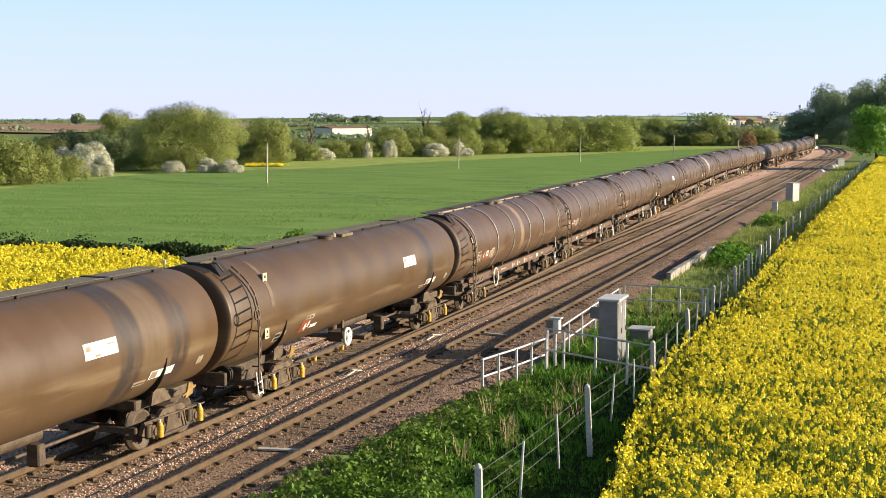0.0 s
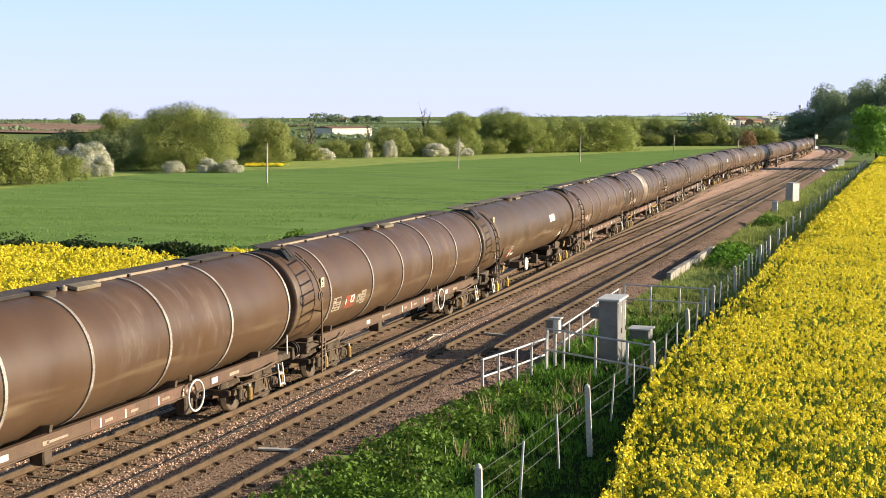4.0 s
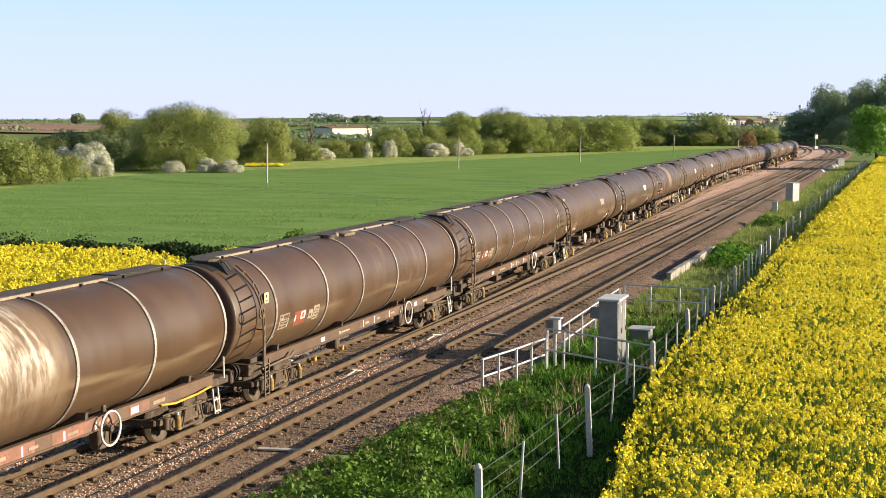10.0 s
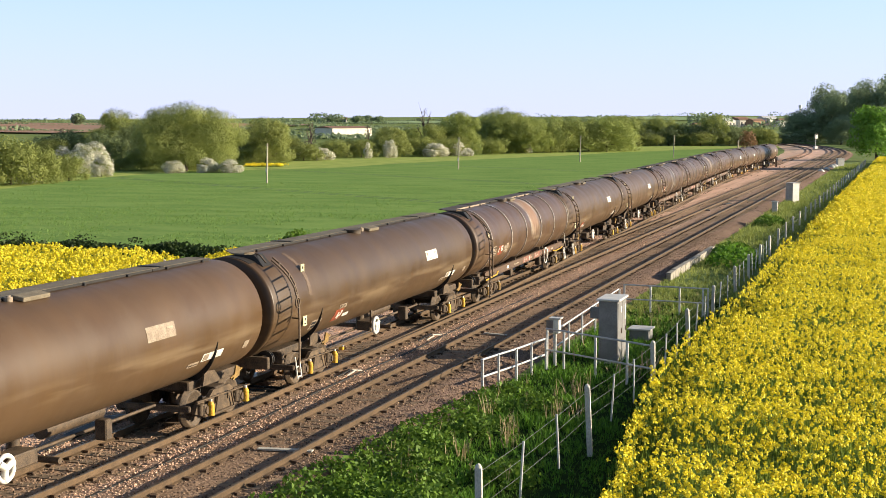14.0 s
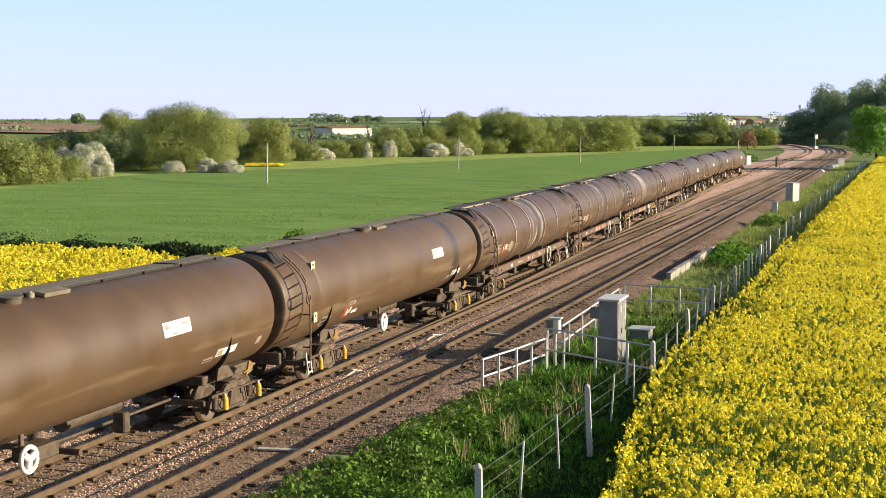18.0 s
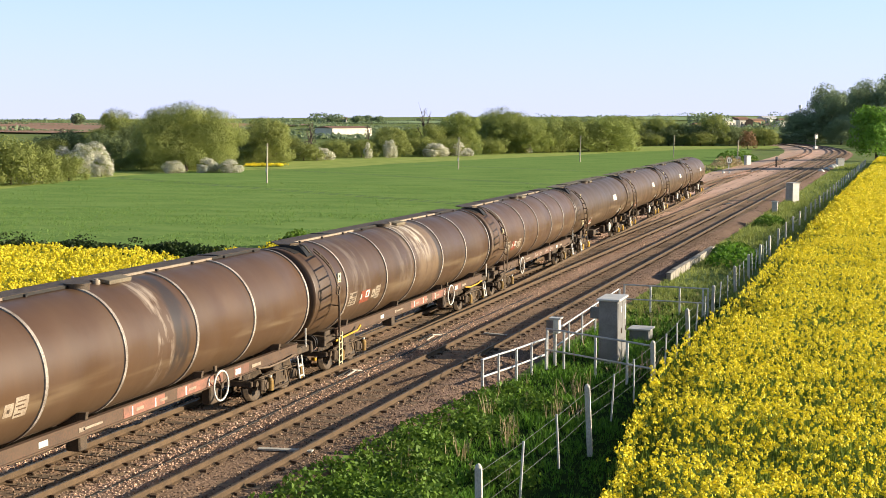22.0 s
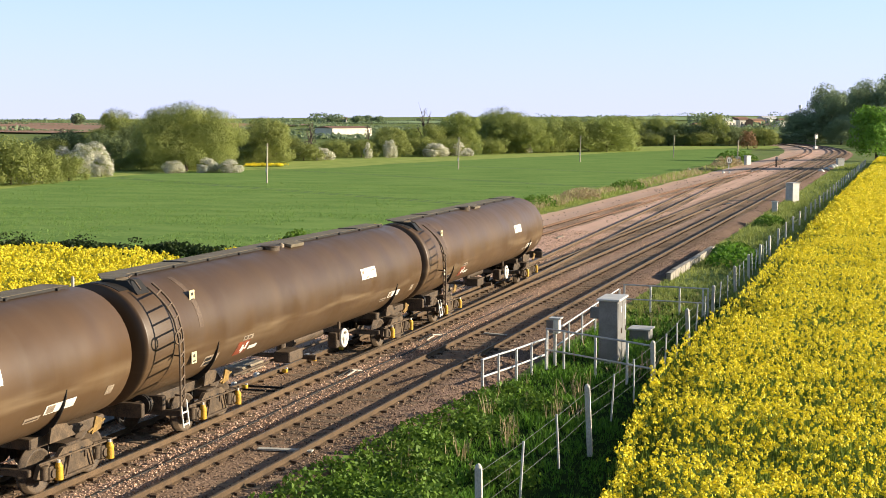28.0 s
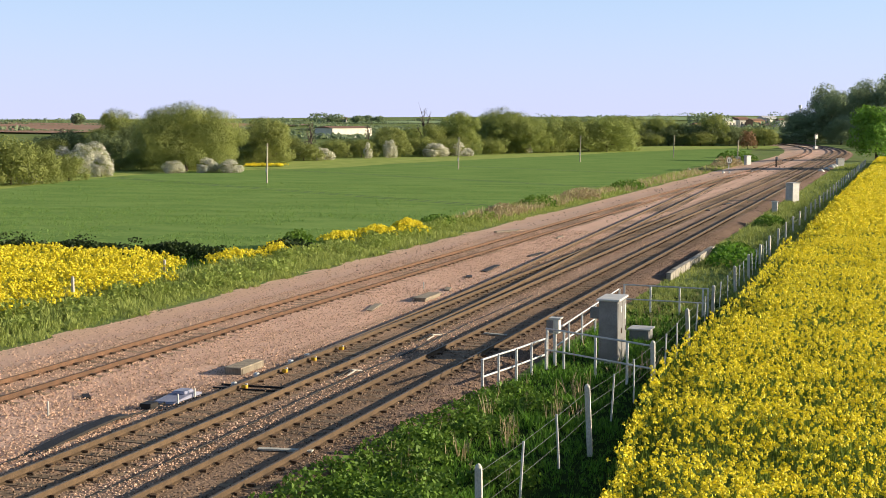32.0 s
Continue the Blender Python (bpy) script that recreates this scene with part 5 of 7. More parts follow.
def tufts():
    rough = lambda p, s, seed: np.array([fbm(a, b, s, seed) for a, b in p])
    # lineside strip by the fence
    p = np.concatenate([fill(15000, 5.0, 10.9, 19, 62, 1.2), fill(7000, 5.6, 10.9, 62, 140), fill(3500, 5.6, 11.2, 140, 275)])
    k = rough(p, 1.6, 4.0)
    edge = 5.9 - 1.1 * np.clip((33 - p[:, 1]) / 10, 0, 1) + 0.35 * k
    keep = p[:, 0] > edge
    p, k = p[keep], k[keep]
    far = np.clip((p[:, 1] - 62) / 60, 0, 1)
    h = (0.26 + 0.16 * k) * RNG.uniform(0.6, 1.3, len(p)) * (1 + 0.5 * far)
    h *= np.where((p[:, 0] > 9.2) & (p[:, 1] < 60), 0.8, 1.0)
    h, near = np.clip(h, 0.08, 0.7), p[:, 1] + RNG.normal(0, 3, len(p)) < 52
    # near blades carry the rape's shade in their colour, far ones the sun
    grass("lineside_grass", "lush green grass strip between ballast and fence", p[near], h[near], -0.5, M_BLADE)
    grass("lineside_grass", "grass strip along the fence, coloured paler for sunlight", p[~near], h[~near], -0.5, M_VERGE)
    # soil sheet coloured near black to stand for the rape's shade
    soil = mat("shade_dark_soil", (0.04, 0.06, 0.016), (0.024, 0.038, 0.012), rough=0.95, spec=0.0, scale=2, fine=14, bump=0.6)
    sheet("verge_soil", [(6.0, 12), (12.6, 12), (12.2, 60), (11.2, 60), (6.0, 60)], GZ - 0.008, soil, "soil under the grass strip, darkened for the rape's shade", "soil")
    # dry seed stalks in it
    c = np.array([(8.1, 30.2), (7.2, 29.0), (7.6, 31.5), (6.2, 27.6), (8.6, 33.6), (7.0, 26.2), (8.2, 36.4), (9.4, 41.8), (6.6, 33.0), (9.0, 40.0)])
    q = np.concatenate([RNG.normal(a, 0.22, (9, 2)) for a in c] + [fill(40, 6.2, 9, 21, 60)])
    grass("dry_grass_stalks", "pale dry seed stalks standing in the grass", q, RNG.uniform(0.4, 0.85, len(q)), -0.48, M_STRAW, 4, 0.9, 0.25)
    # left verge
    p = np.concatenate([fill(9000, -17.5, -11.9, 33, 75), fill(8000, -17.5, -11.9, 75, 150), fill(4500, -17, -11.5, 150, 300)])
    k = rough(p, 2.4, 8.0)
    keep = p[:, 0] < -12.3 + 0.5 * k
    p, k = p[keep], k[keep]
    rise = np.clip((-12.2 - p[:, 0]) / 3.0, 0, 1)
    h = (0.22 + 0.3 * rise + 0.2 * k) * RNG.uniform(0.5, 1.2, len(p))
    grass("verge_grass", "green weedy grass verge beside the sandy path", p, np.clip(h, 0.07, 0.8), -0.46, M_VERGE, width=1.2)
    p = np.concatenate([fill(900, -17, -13.6, 101, 150), fill(600, -16.5, -12.5, 150, 260)])
    grass("dry_verge_scrub", "straw-coloured dead scrub on the verge", p, RNG.uniform(0.3, 0.95, len(p)), -0.46, M_STRAW, 5, 0.5, 0.9)
    # margin between rape patch, hedge and field
    p = fill(3500, -46, -17, 62.5, 70)
    grass("field_margin_grass", "grass margin along the low hedge", p, RNG.uniform(0.12, 0.3, len(p)), -0.44, M_BLADE)


def leaves(points, size, squash=1.0):
    n = len(points)
    v, f = strew(QUAD, QF, points, size, 0.9)
    return v, f


def weeds():
    # broad-leaved weeds near the ballast edge, each clump a plant of its own
    spots = [(5.75, 25.0, 0.55), (6.6, 24.2, 0.6), (5.4, 26.6, 0.45), (6.2, 27.6, 0.5), (7.6, 24.4, 0.55), (5.9, 29.2, 0.45), (6.9, 26.0, 0.45), (6.6, 31.4, 0.4), (8.4, 27.2, 0.4), (5.2, 23.6, 0.5), (7.0, 22.6, 0.6), (8.3, 23.0, 0.5), (6.0, 22.0, 0.6), (7.3, 34.5, 0.35), (5.0, 24.6, 0.55), (4.95, 22.4, 0.55), (5.25, 28.0, 0.5), (5.4, 30.4, 0.45), (5.7, 32.2, 0.5), (5.85, 34.2, 0.45), (5.5, 29.3, 0.5), (5.0, 26.0, 0.5), (4.8, 21.0, 0.55), (6.1, 35.8, 0.4)]
    for x, y, h in spots:
        k, x, h = 620, x + 0.4, h + 0.2
        r = RNG.random(k) ** 0.6 * (0.55 + h * 0.5)
        a = RNG.uniform(0, math.tau, k)
        z = -0.48 + h * RNG.random(k) ** 0.7 * np.clip(1.15 - r / 1.1, 0.25, 1)
        pts = np.column_stack([x + r * np.cos(a), y + r * np.sin(a), z])
        v, f = leaves(pts, RNG.uniform(0.045, 0.12, k))
        tagged(new("weed_clump", mesh_np("weed_clump", v, f, [M_WEED])), "bushy green weeds at the ballast edge", "weeds", kind="stuff")
    # broad-leaved weeds along the sandy path, before the rape patch
    for i in range(40):
        y = 37 + 1.7 * i + RNG.uniform(-0.5, 0.5)
        x = np.interp(y, [37, 60, 105], [-13.9, -14.1, -14.6]) - abs(RNG.normal(0, 0.9))
        k, h, w = 300, RNG.uniform(0.45, 0.95), RNG.uniform(0.7, 1.3)
        r, a = RNG.random(k) ** 0.55, RNG.uniform(0, math.tau, k)
        z = GZ + h * np.sqrt(np.clip(1 - r * r, 0.03, 1)) * RNG.uniform(0.3, 1.05, k)
        v, f = leaves(np.column_stack([x + w * r * np.cos(a), y + 1.4 * w * r * np.sin(a), z]), RNG.uniform(0.08, 0.18, k))
        tagged(new("weed_clump", mesh_np("weed_clump", v, f, [M_PATHWEED])), "leafy green weeds beside the sandy path", "weeds", kind="stuff")
    for x, y, w, h, mt, lab in ((8.2, 74.5, 1.5, 1.1, M_BLADE, "grey-green thorn bush inside the fence"), (7.6, 79.5, 1.3, 0.8, M_WEED, "low green bush inside the fence"), (7.4, 105.0, 1.2, 0.8, M_WEED, "low green bush by the small cabinet"), (-17.6, 72.4, 1.6, 0.9, M_HEDGE, "dark hedge bush at the end of the rape patch"), (-18.6, 75.6, 1.0, 1.2, M_WEED, "leafy bush on the verge with pale tips"), (-16.4, 96.0, 1.5, 0.9, M_WEED, "low bush on the verge"), (-15.4, 110.0, 1.5, 1.0, M_STRAW, "dry brown bush on the verge"), (-15.2, 121.0, 1.8, 1.2, M_WEED, "green bush on the verge"), (-14.6, 136.0, 2.2, 1.2, M_STRAW, "dry scrub bush on the verge"), (-14.3, 160.0, 2.2, 1.1, M_WEED, "low bush on the verge"), (-13.2, 250.0, 3.0, 2.0, M_STRAW, "dry brown bush near the equipment boxes"), (-15.5, 300.0, 3, 1.4, M_WEED, "green bush by the curve"), (-20, 320, 4, 1.8, M_WEED, "spreading bush by the curve")):
        k = 700
        r = RNG.random(k) ** 0.5
        a = RNG.uniform(0, math.tau, k)
        z = GZ + h * np.sqrt(np.clip(1 - r * r, 0.02, 1)) * RNG.uniform(0.3, 1.05, k)
        v, f = leaves(np.column_stack([x + w * r * np.cos(a), y + 1.6 * w * r * np.sin(a), z]), RNG.uniform(0.1, 0.22, k) * max(1, w / 2))
        tagged(new("bush", mesh_np("bush", v, f, [mt])), lab, "bush")


def hedge():
    n = 9000
    x = RNG.uniform(-48, -19.4, n)
    top = np.array([0.75 + 0.4 * fbm(a, 3.3, 3.0, 2.0) for a in x])
    z = GZ + np.clip(top, 0.4, 1.4) * RNG.random(n) ** 0.6
    y = 67.2 + RNG.normal(0, 0.5, n)
    v, f = leaves(np.column_stack([x, y, z]), RNG.uniform(0.1, 0.22, n))
    tagged(new("field_hedge", mesh_np("field_hedge", v, f, [M_HEDGE])), "low dark trimmed hedge at the field edge", "hedge", kind="stuff")
    for x0 in (-44.5, -42.8, -38.5, -34.2, -32.9, -28.6, -25.1, -22.4):
        k, h = 50, RNG.uniform(0.2, 0.6)
        p = np.column_stack([x0 + RNG.normal(0, 0.28, k), 67.2 + RNG.normal(0, 0.25, k), GZ + 0.85 + h * RNG.random(k)])
        v, f = leaves(p, RNG.uniform(0.08, 0.16, k))
        tagged(new("hedge_shoot", mesh_np("hedge_shoot", v, f, [M_HEDGE])), "ragged shoot standing up out of the low hedge", "hedge", kind="stuff")


def wheat():
    m = mat("young_wheat", (0.185, 0.285, 0.082), (0.12, 0.215, 0.06), rough=0.95, spec=0.0, scale=0.2, fine=3.0, bump=0.8, third=(0.25, 0.32, 0.09), stretch=(0.5, 1.6, 1), dist=0.12)
    far_edge = [(-83.3, 208.4), (-77.8, 219.9), (-77.0, 246.2), (-73.1, 269.6), (-68.5, 296.9), (-61.5, 323.4), (-56.4, 368.8), (-46.9, 407.8), (-34.1, 443.4)]
    sheet("wheat_field", [(-17.2, 70), (-47, 69.5), (-70, 95), (-84, 134), (-88.5, 150), (-93, 175), (-93, 195)] + far_edge + [(-26, 420), (-18, 330), (-16.6, 230), (-16.6, 120)], GZ + 0.12, m, "broad field of short green wheat", "field")
    m2 = mat("pale_field_margin", (0.31, 0.37, 0.1), (0.2, 0.28, 0.06), rough=0.95, spec=0.0, scale=0.3, fine=4, bump=0.6, third=(0.32, 0.29, 0.12), dist=0.1)
    sheet("field_margin", [(-70, 88), (-110, 120), (-125, 200), (-118, 300), (-100, 380), (-60, 500), (-22, 500), (-22, 430)] + [(x + 1, y - 4) for x, y in far_edge[::-1]] + [(-90, 195), (-90, 175), (-85, 150), (-81, 134)], GZ + 0.06, m2, "pale rough grass strip beyond the wheat", "grass")
    p = np.concatenate([fill(9000, -62, -17.5, 70.5, 105), fill(7000, -80, -17.5, 105, 160)])
    p = p[(p[:, 0] > np.interp(p[:, 1], [70, 95, 134, 160], [-47, -70, -84, -88])) & (np.array([fbm(a, b, 6.0, 2.5) for a, b in p]) > -0.25)]
    grass("wheat_blades", "upright young wheat blades in the nearer field", p, RNG.uniform(0.12, 0.24, len(p)), GZ + 0.08, M_WHEAT, 5, 0.5, 1.6)
    # tyre lines across the crop
    md = mat("wheat_tramline", (0.05, 0.11, 0.025), (0.07, 0.1, 0.03), rough=0.9, scale=0.5, fine=6)
    for x0, y0, x1, y1 in ((-18, 118, -92, 168), (-18, 160, -90, 210), (-18, 205, -80, 248)):
        for o in (0, 1.8):
            dx, dy = x1 - x0, y1 - y0
            ln = math.hypot(dx, dy)
            nx, ny = -dy / ln * 0.18, dx / ln * 0.18
            sheet("tramline", [(x0 - nx, y0 + o - ny), (x0 + nx, y0 + o + ny), (x1 + nx, y1 + o + ny), (x1 - nx, y1 + o - ny)], GZ + 0.126, md, "wheel line through the wheat", "field")


def crown(lobes, n, size, rng):
    """Places of leaf clumps over the skin and through the body of several lobes, and the way each one faces."""
    vol = np.array([l[3] * l[4] * l[5] for l in lobes]) ** 0.67
    pick = rng.choice(len(lobes), n, p=vol / vol.sum())
    d = rng.normal(0, 1, (n, 3))
    d /= np.linalg.norm(d, axis=1)[:, None]
    r = np.where(rng.random(n) < 0.75, rng.uniform(0.82, 1.08, n), rng.uniform(0.3, 0.85, n))
    L = np.array(lobes)[pick]
    p = L[:, :3] + d * r[:, None] * L[:, 3:]
    ok = p[:, 2] > 0.15
    return p[ok], d[ok]


def leaves_facing(points, way, size, rng, loose=0.24):
    """Leaf clumps that lie roughly along the crown's skin."""
    n = way + rng.normal(0, loose, way.shape)
    n /= np.linalg.norm(n, axis=1)[:, None]
    t = np.cross(n, rng.normal(0, 1, n.shape))
    t /= np.linalg.norm(t, axis=1)[:, None]
    b = np.cross(n, t) * 0.65
    h = np.asarray(size)[:, None] * 0.5
    v = np.stack([points - t * h - b * h, points + t * h - b * h, points + t * h + b * h, points - t * h + b * h], 1)
    return v.reshape(-1, 3), np.arange(len(points) * 4).reshape(-1, 4)


def tree_form(name, label, seed, w, h, leaf, blossom=None, n=3600, size=0.5, low=False, bare=False):
    """A tree of given spread and height: tapered trunk, limbs, and a crown of leaf clumps."""
    rng = np.random.default_rng(seed)
    t = thing(name, label, "tree" if not low else "bush")
    base = 0.05 if low else 0.14
    lobes = []
    m = 11
    for i in range(m):
        a = i * 2.4 + rng.uniform(-0.4, 0.4)
        k = (i + 0.5) / m
        z = h * (base + 0.1 + (0.74 - base) * k)
        out = w * 0.5 * (0.66 * math.sqrt(max(1 - (1.25 * k - 0.3) ** 2, 0.05)))
        rr = w * rng.uniform(0.17, 0.27)
        lobes.append((out * math.cos(a) * rng.uniform(0.6, 1), out * math.sin(a) * rng.uniform(0.6, 1), z, rr, rr, min(rr * rng.uniform(0.75, 1.05), h * 0.3)))
    for i in range(16):
        a, k = rng.uniform(0, math.tau), rng.uniform(0.05, 1.0)
        out = w * 0.5 * 0.84 * math.sqrt(max(1 - (1.12 * k - 0.22) ** 2, 0.04))
        rr = w * rng.uniform(0.07, 0.13)
        lobes.append((out * math.cos(a), out * math.sin(a), h * (base + 0.06 + (0.84 - base) * k), rr, rr, min(rr * rng.uniform(0.7, 1.0), h * 0.16)))
    lobes.append((0, 0, h * 0.52, w * 0.3, w * 0.3, h * 0.34))
    g = Geo()
    bend = [(rng.normal(0, 0.02 * h) * k, rng.normal(0, 0.02 * h) * k, h * 0.62 * k) for k in (0, 0.33, 0.66, 1)]
    for i in range(3):
        r0, r1 = h * 0.028 * (1 - 0.28 * i), h * 0.028 * (1 - 0.28 * (i + 1))
        g.rod(bend[i], bend[i + 1], r0, 8, r1)
    part("trunk", g, M_BARK, t)
    for i in range(5 if not bare else 12):
        l = lobes[(i * 2) % m]
        s = Vector(bend[1]).lerp(Vector(bend[3]), i / (5 if not bare else 12))
        e = Vector(l[:3]) * (1.0 if not bare else 1.12)
        mid = s.lerp(e, 0.5) + Vector((0, 0, h * 0.03))
        lg = Geo().rod(s, mid, h * 0.012, 6, h * 0.008).rod(mid, e, h * 0.008, 6, h * 0.003)
        for q in range(3 if not bare else 7):
            tw = mid.lerp(e, rng.uniform(0.2, 1))
            lg.rod(tw, tw + Vector(rng.normal(0, h * 0.06, 3)) + Vector((0, 0, h * 0.05)), h * 0.004, 4, h * 0.001)
        part("limb", lg, M_BARK, t)
    if n:
        p, way = crown(lobes, n, size, rng)
        v, f = leaves_facing(p, way, rng.uniform(0.55, 1.25, len(p)) * size, rng)
        part("crown", mesh_np("crown", v, f, [leaf]), leaf, t)
        if blossom is not None:
            p, way = crown(lobes, int(n * 2.2), size, rng)
            c = p + rng.normal(0, size * 0.3, p.shape) * (1, 1, 1)
            keep = np.array([fbm(a[0], a[2], w * 0.35, seed) for a in c]) > -0.45
            v, f = leaves_facing(c[keep] * (1.03, 1.03, 1.02), way[keep], rng.uniform(0.5, 1.05, int(keep.sum())) * size, rng)
            part("blossom", mesh_np("blossom", v, f, [blossom]), blossom, t, "white may blossom")
    return t


def trees():
    forms = {
        "willow": tree_form("willow_tree", "broad rounded olive-green willow beyond the wheat", 3, 21, 9.9, M_WILLOW, n=70000, size=0.19, low=True),
        "round": tree_form("tree", "rounded olive-green tree in the far hedgerow", 5, 10, 10, M_WILLOW, n=15000, size=0.22, low=True),
        "tall": tree_form("tree", "tall spring-green hedgerow tree", 8, 11, 11, M_GREENLEAF, n=15000, size=0.23, low=True),
        "wide": tree_form("tree", "spreading dull green tree in the far hedgerow", 12, 13, 9.5, M_GREENLEAF, n=17000, size=0.24, low=True),
        "bush": tree_form("bush", "rounded green hedgerow bush", 15, 6, 4.2, M_WILLOW, n=7000, size=0.16, low=True),
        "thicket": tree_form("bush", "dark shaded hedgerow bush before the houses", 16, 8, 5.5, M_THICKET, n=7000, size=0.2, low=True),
        "may": tree_form("hawthorn_bush", "hawthorn bush covered in white may blossom", 18, 5, 4.0, M_WILLOW, M_BLOSSOM, n=5000, size=0.15, low=True),
        "dark": tree_form("tree", "dark green tree of the wood by the curve", 21, 17, 17.5, M_DARKLEAF, n=11000, size=0.46, low=True),
        "ash": tree_form("tree", "fresh green ash tree at the corner of the rape field", 27, 11.5, 11.2, M_BRIGHTLEAF, n=6500, size=0.42, low=True),
        "bare": tree_form("bare_tree", "bare branching tree rising over the hedgerow", 31, 6.5, 12.6, M_BARK, n=0, bare=True),
    }
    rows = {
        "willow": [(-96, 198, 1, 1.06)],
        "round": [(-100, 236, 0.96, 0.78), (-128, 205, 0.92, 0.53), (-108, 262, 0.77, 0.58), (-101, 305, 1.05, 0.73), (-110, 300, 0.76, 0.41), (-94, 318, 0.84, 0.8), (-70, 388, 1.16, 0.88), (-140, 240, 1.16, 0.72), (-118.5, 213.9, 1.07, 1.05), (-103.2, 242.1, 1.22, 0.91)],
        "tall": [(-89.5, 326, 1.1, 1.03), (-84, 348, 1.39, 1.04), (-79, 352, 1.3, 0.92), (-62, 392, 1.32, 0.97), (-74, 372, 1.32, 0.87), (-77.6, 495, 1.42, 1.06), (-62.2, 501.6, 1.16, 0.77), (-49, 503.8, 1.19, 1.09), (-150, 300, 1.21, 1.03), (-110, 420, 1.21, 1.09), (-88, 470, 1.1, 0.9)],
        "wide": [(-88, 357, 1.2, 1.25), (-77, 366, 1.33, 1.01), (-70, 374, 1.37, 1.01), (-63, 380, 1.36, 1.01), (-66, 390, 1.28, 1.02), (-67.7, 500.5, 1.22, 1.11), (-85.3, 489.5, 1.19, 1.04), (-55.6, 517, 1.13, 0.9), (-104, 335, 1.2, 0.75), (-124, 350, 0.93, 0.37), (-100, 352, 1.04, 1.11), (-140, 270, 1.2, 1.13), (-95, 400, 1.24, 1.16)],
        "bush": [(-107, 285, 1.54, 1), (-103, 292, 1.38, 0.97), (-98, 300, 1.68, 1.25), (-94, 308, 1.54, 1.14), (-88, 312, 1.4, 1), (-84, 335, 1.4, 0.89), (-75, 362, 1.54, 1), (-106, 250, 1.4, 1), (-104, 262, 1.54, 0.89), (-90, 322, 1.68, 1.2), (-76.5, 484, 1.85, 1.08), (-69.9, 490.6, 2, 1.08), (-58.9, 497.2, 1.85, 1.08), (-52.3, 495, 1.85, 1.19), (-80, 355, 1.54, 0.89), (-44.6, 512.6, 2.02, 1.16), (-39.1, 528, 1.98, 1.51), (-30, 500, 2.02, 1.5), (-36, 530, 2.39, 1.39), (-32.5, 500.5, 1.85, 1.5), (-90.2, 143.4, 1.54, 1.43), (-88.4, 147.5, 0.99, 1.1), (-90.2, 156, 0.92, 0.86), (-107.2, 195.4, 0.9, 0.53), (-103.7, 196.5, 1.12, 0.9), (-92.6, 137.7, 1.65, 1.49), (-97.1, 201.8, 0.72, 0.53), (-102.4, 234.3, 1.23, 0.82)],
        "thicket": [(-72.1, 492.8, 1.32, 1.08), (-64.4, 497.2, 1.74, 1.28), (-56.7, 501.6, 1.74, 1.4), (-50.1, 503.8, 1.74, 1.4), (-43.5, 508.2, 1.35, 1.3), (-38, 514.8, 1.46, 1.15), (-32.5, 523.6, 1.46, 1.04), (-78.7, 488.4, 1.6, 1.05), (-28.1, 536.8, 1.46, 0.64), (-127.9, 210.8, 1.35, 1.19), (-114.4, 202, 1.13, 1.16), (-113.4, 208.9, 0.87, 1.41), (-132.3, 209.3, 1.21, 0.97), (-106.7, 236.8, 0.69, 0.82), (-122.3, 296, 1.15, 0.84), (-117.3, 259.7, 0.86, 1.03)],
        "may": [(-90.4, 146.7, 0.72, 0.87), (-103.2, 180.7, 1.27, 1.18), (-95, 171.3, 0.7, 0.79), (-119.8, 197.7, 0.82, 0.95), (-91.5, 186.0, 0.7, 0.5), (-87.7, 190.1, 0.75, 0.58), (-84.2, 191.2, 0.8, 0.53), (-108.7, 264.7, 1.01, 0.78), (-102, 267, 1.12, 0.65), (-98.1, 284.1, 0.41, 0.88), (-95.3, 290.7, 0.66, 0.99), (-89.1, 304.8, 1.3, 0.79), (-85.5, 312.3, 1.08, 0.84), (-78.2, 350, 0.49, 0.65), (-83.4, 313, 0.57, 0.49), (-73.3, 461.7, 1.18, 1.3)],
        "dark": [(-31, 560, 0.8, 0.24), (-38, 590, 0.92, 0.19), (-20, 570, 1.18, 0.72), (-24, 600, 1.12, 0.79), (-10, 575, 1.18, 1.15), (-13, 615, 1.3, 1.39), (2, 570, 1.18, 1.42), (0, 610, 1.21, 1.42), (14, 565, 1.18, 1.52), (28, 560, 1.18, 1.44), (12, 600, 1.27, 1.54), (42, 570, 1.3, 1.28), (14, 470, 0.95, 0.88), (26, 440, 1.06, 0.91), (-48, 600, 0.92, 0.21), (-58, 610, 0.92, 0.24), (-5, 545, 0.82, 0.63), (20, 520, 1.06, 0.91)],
        # second ash is added out of view to cast a shadow across the tracks
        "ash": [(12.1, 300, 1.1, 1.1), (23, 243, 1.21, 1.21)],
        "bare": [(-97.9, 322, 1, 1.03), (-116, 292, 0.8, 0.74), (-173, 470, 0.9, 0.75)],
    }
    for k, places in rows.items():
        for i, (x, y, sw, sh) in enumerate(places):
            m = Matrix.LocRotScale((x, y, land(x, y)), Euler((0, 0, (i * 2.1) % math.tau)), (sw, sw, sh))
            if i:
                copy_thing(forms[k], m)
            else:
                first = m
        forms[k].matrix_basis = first


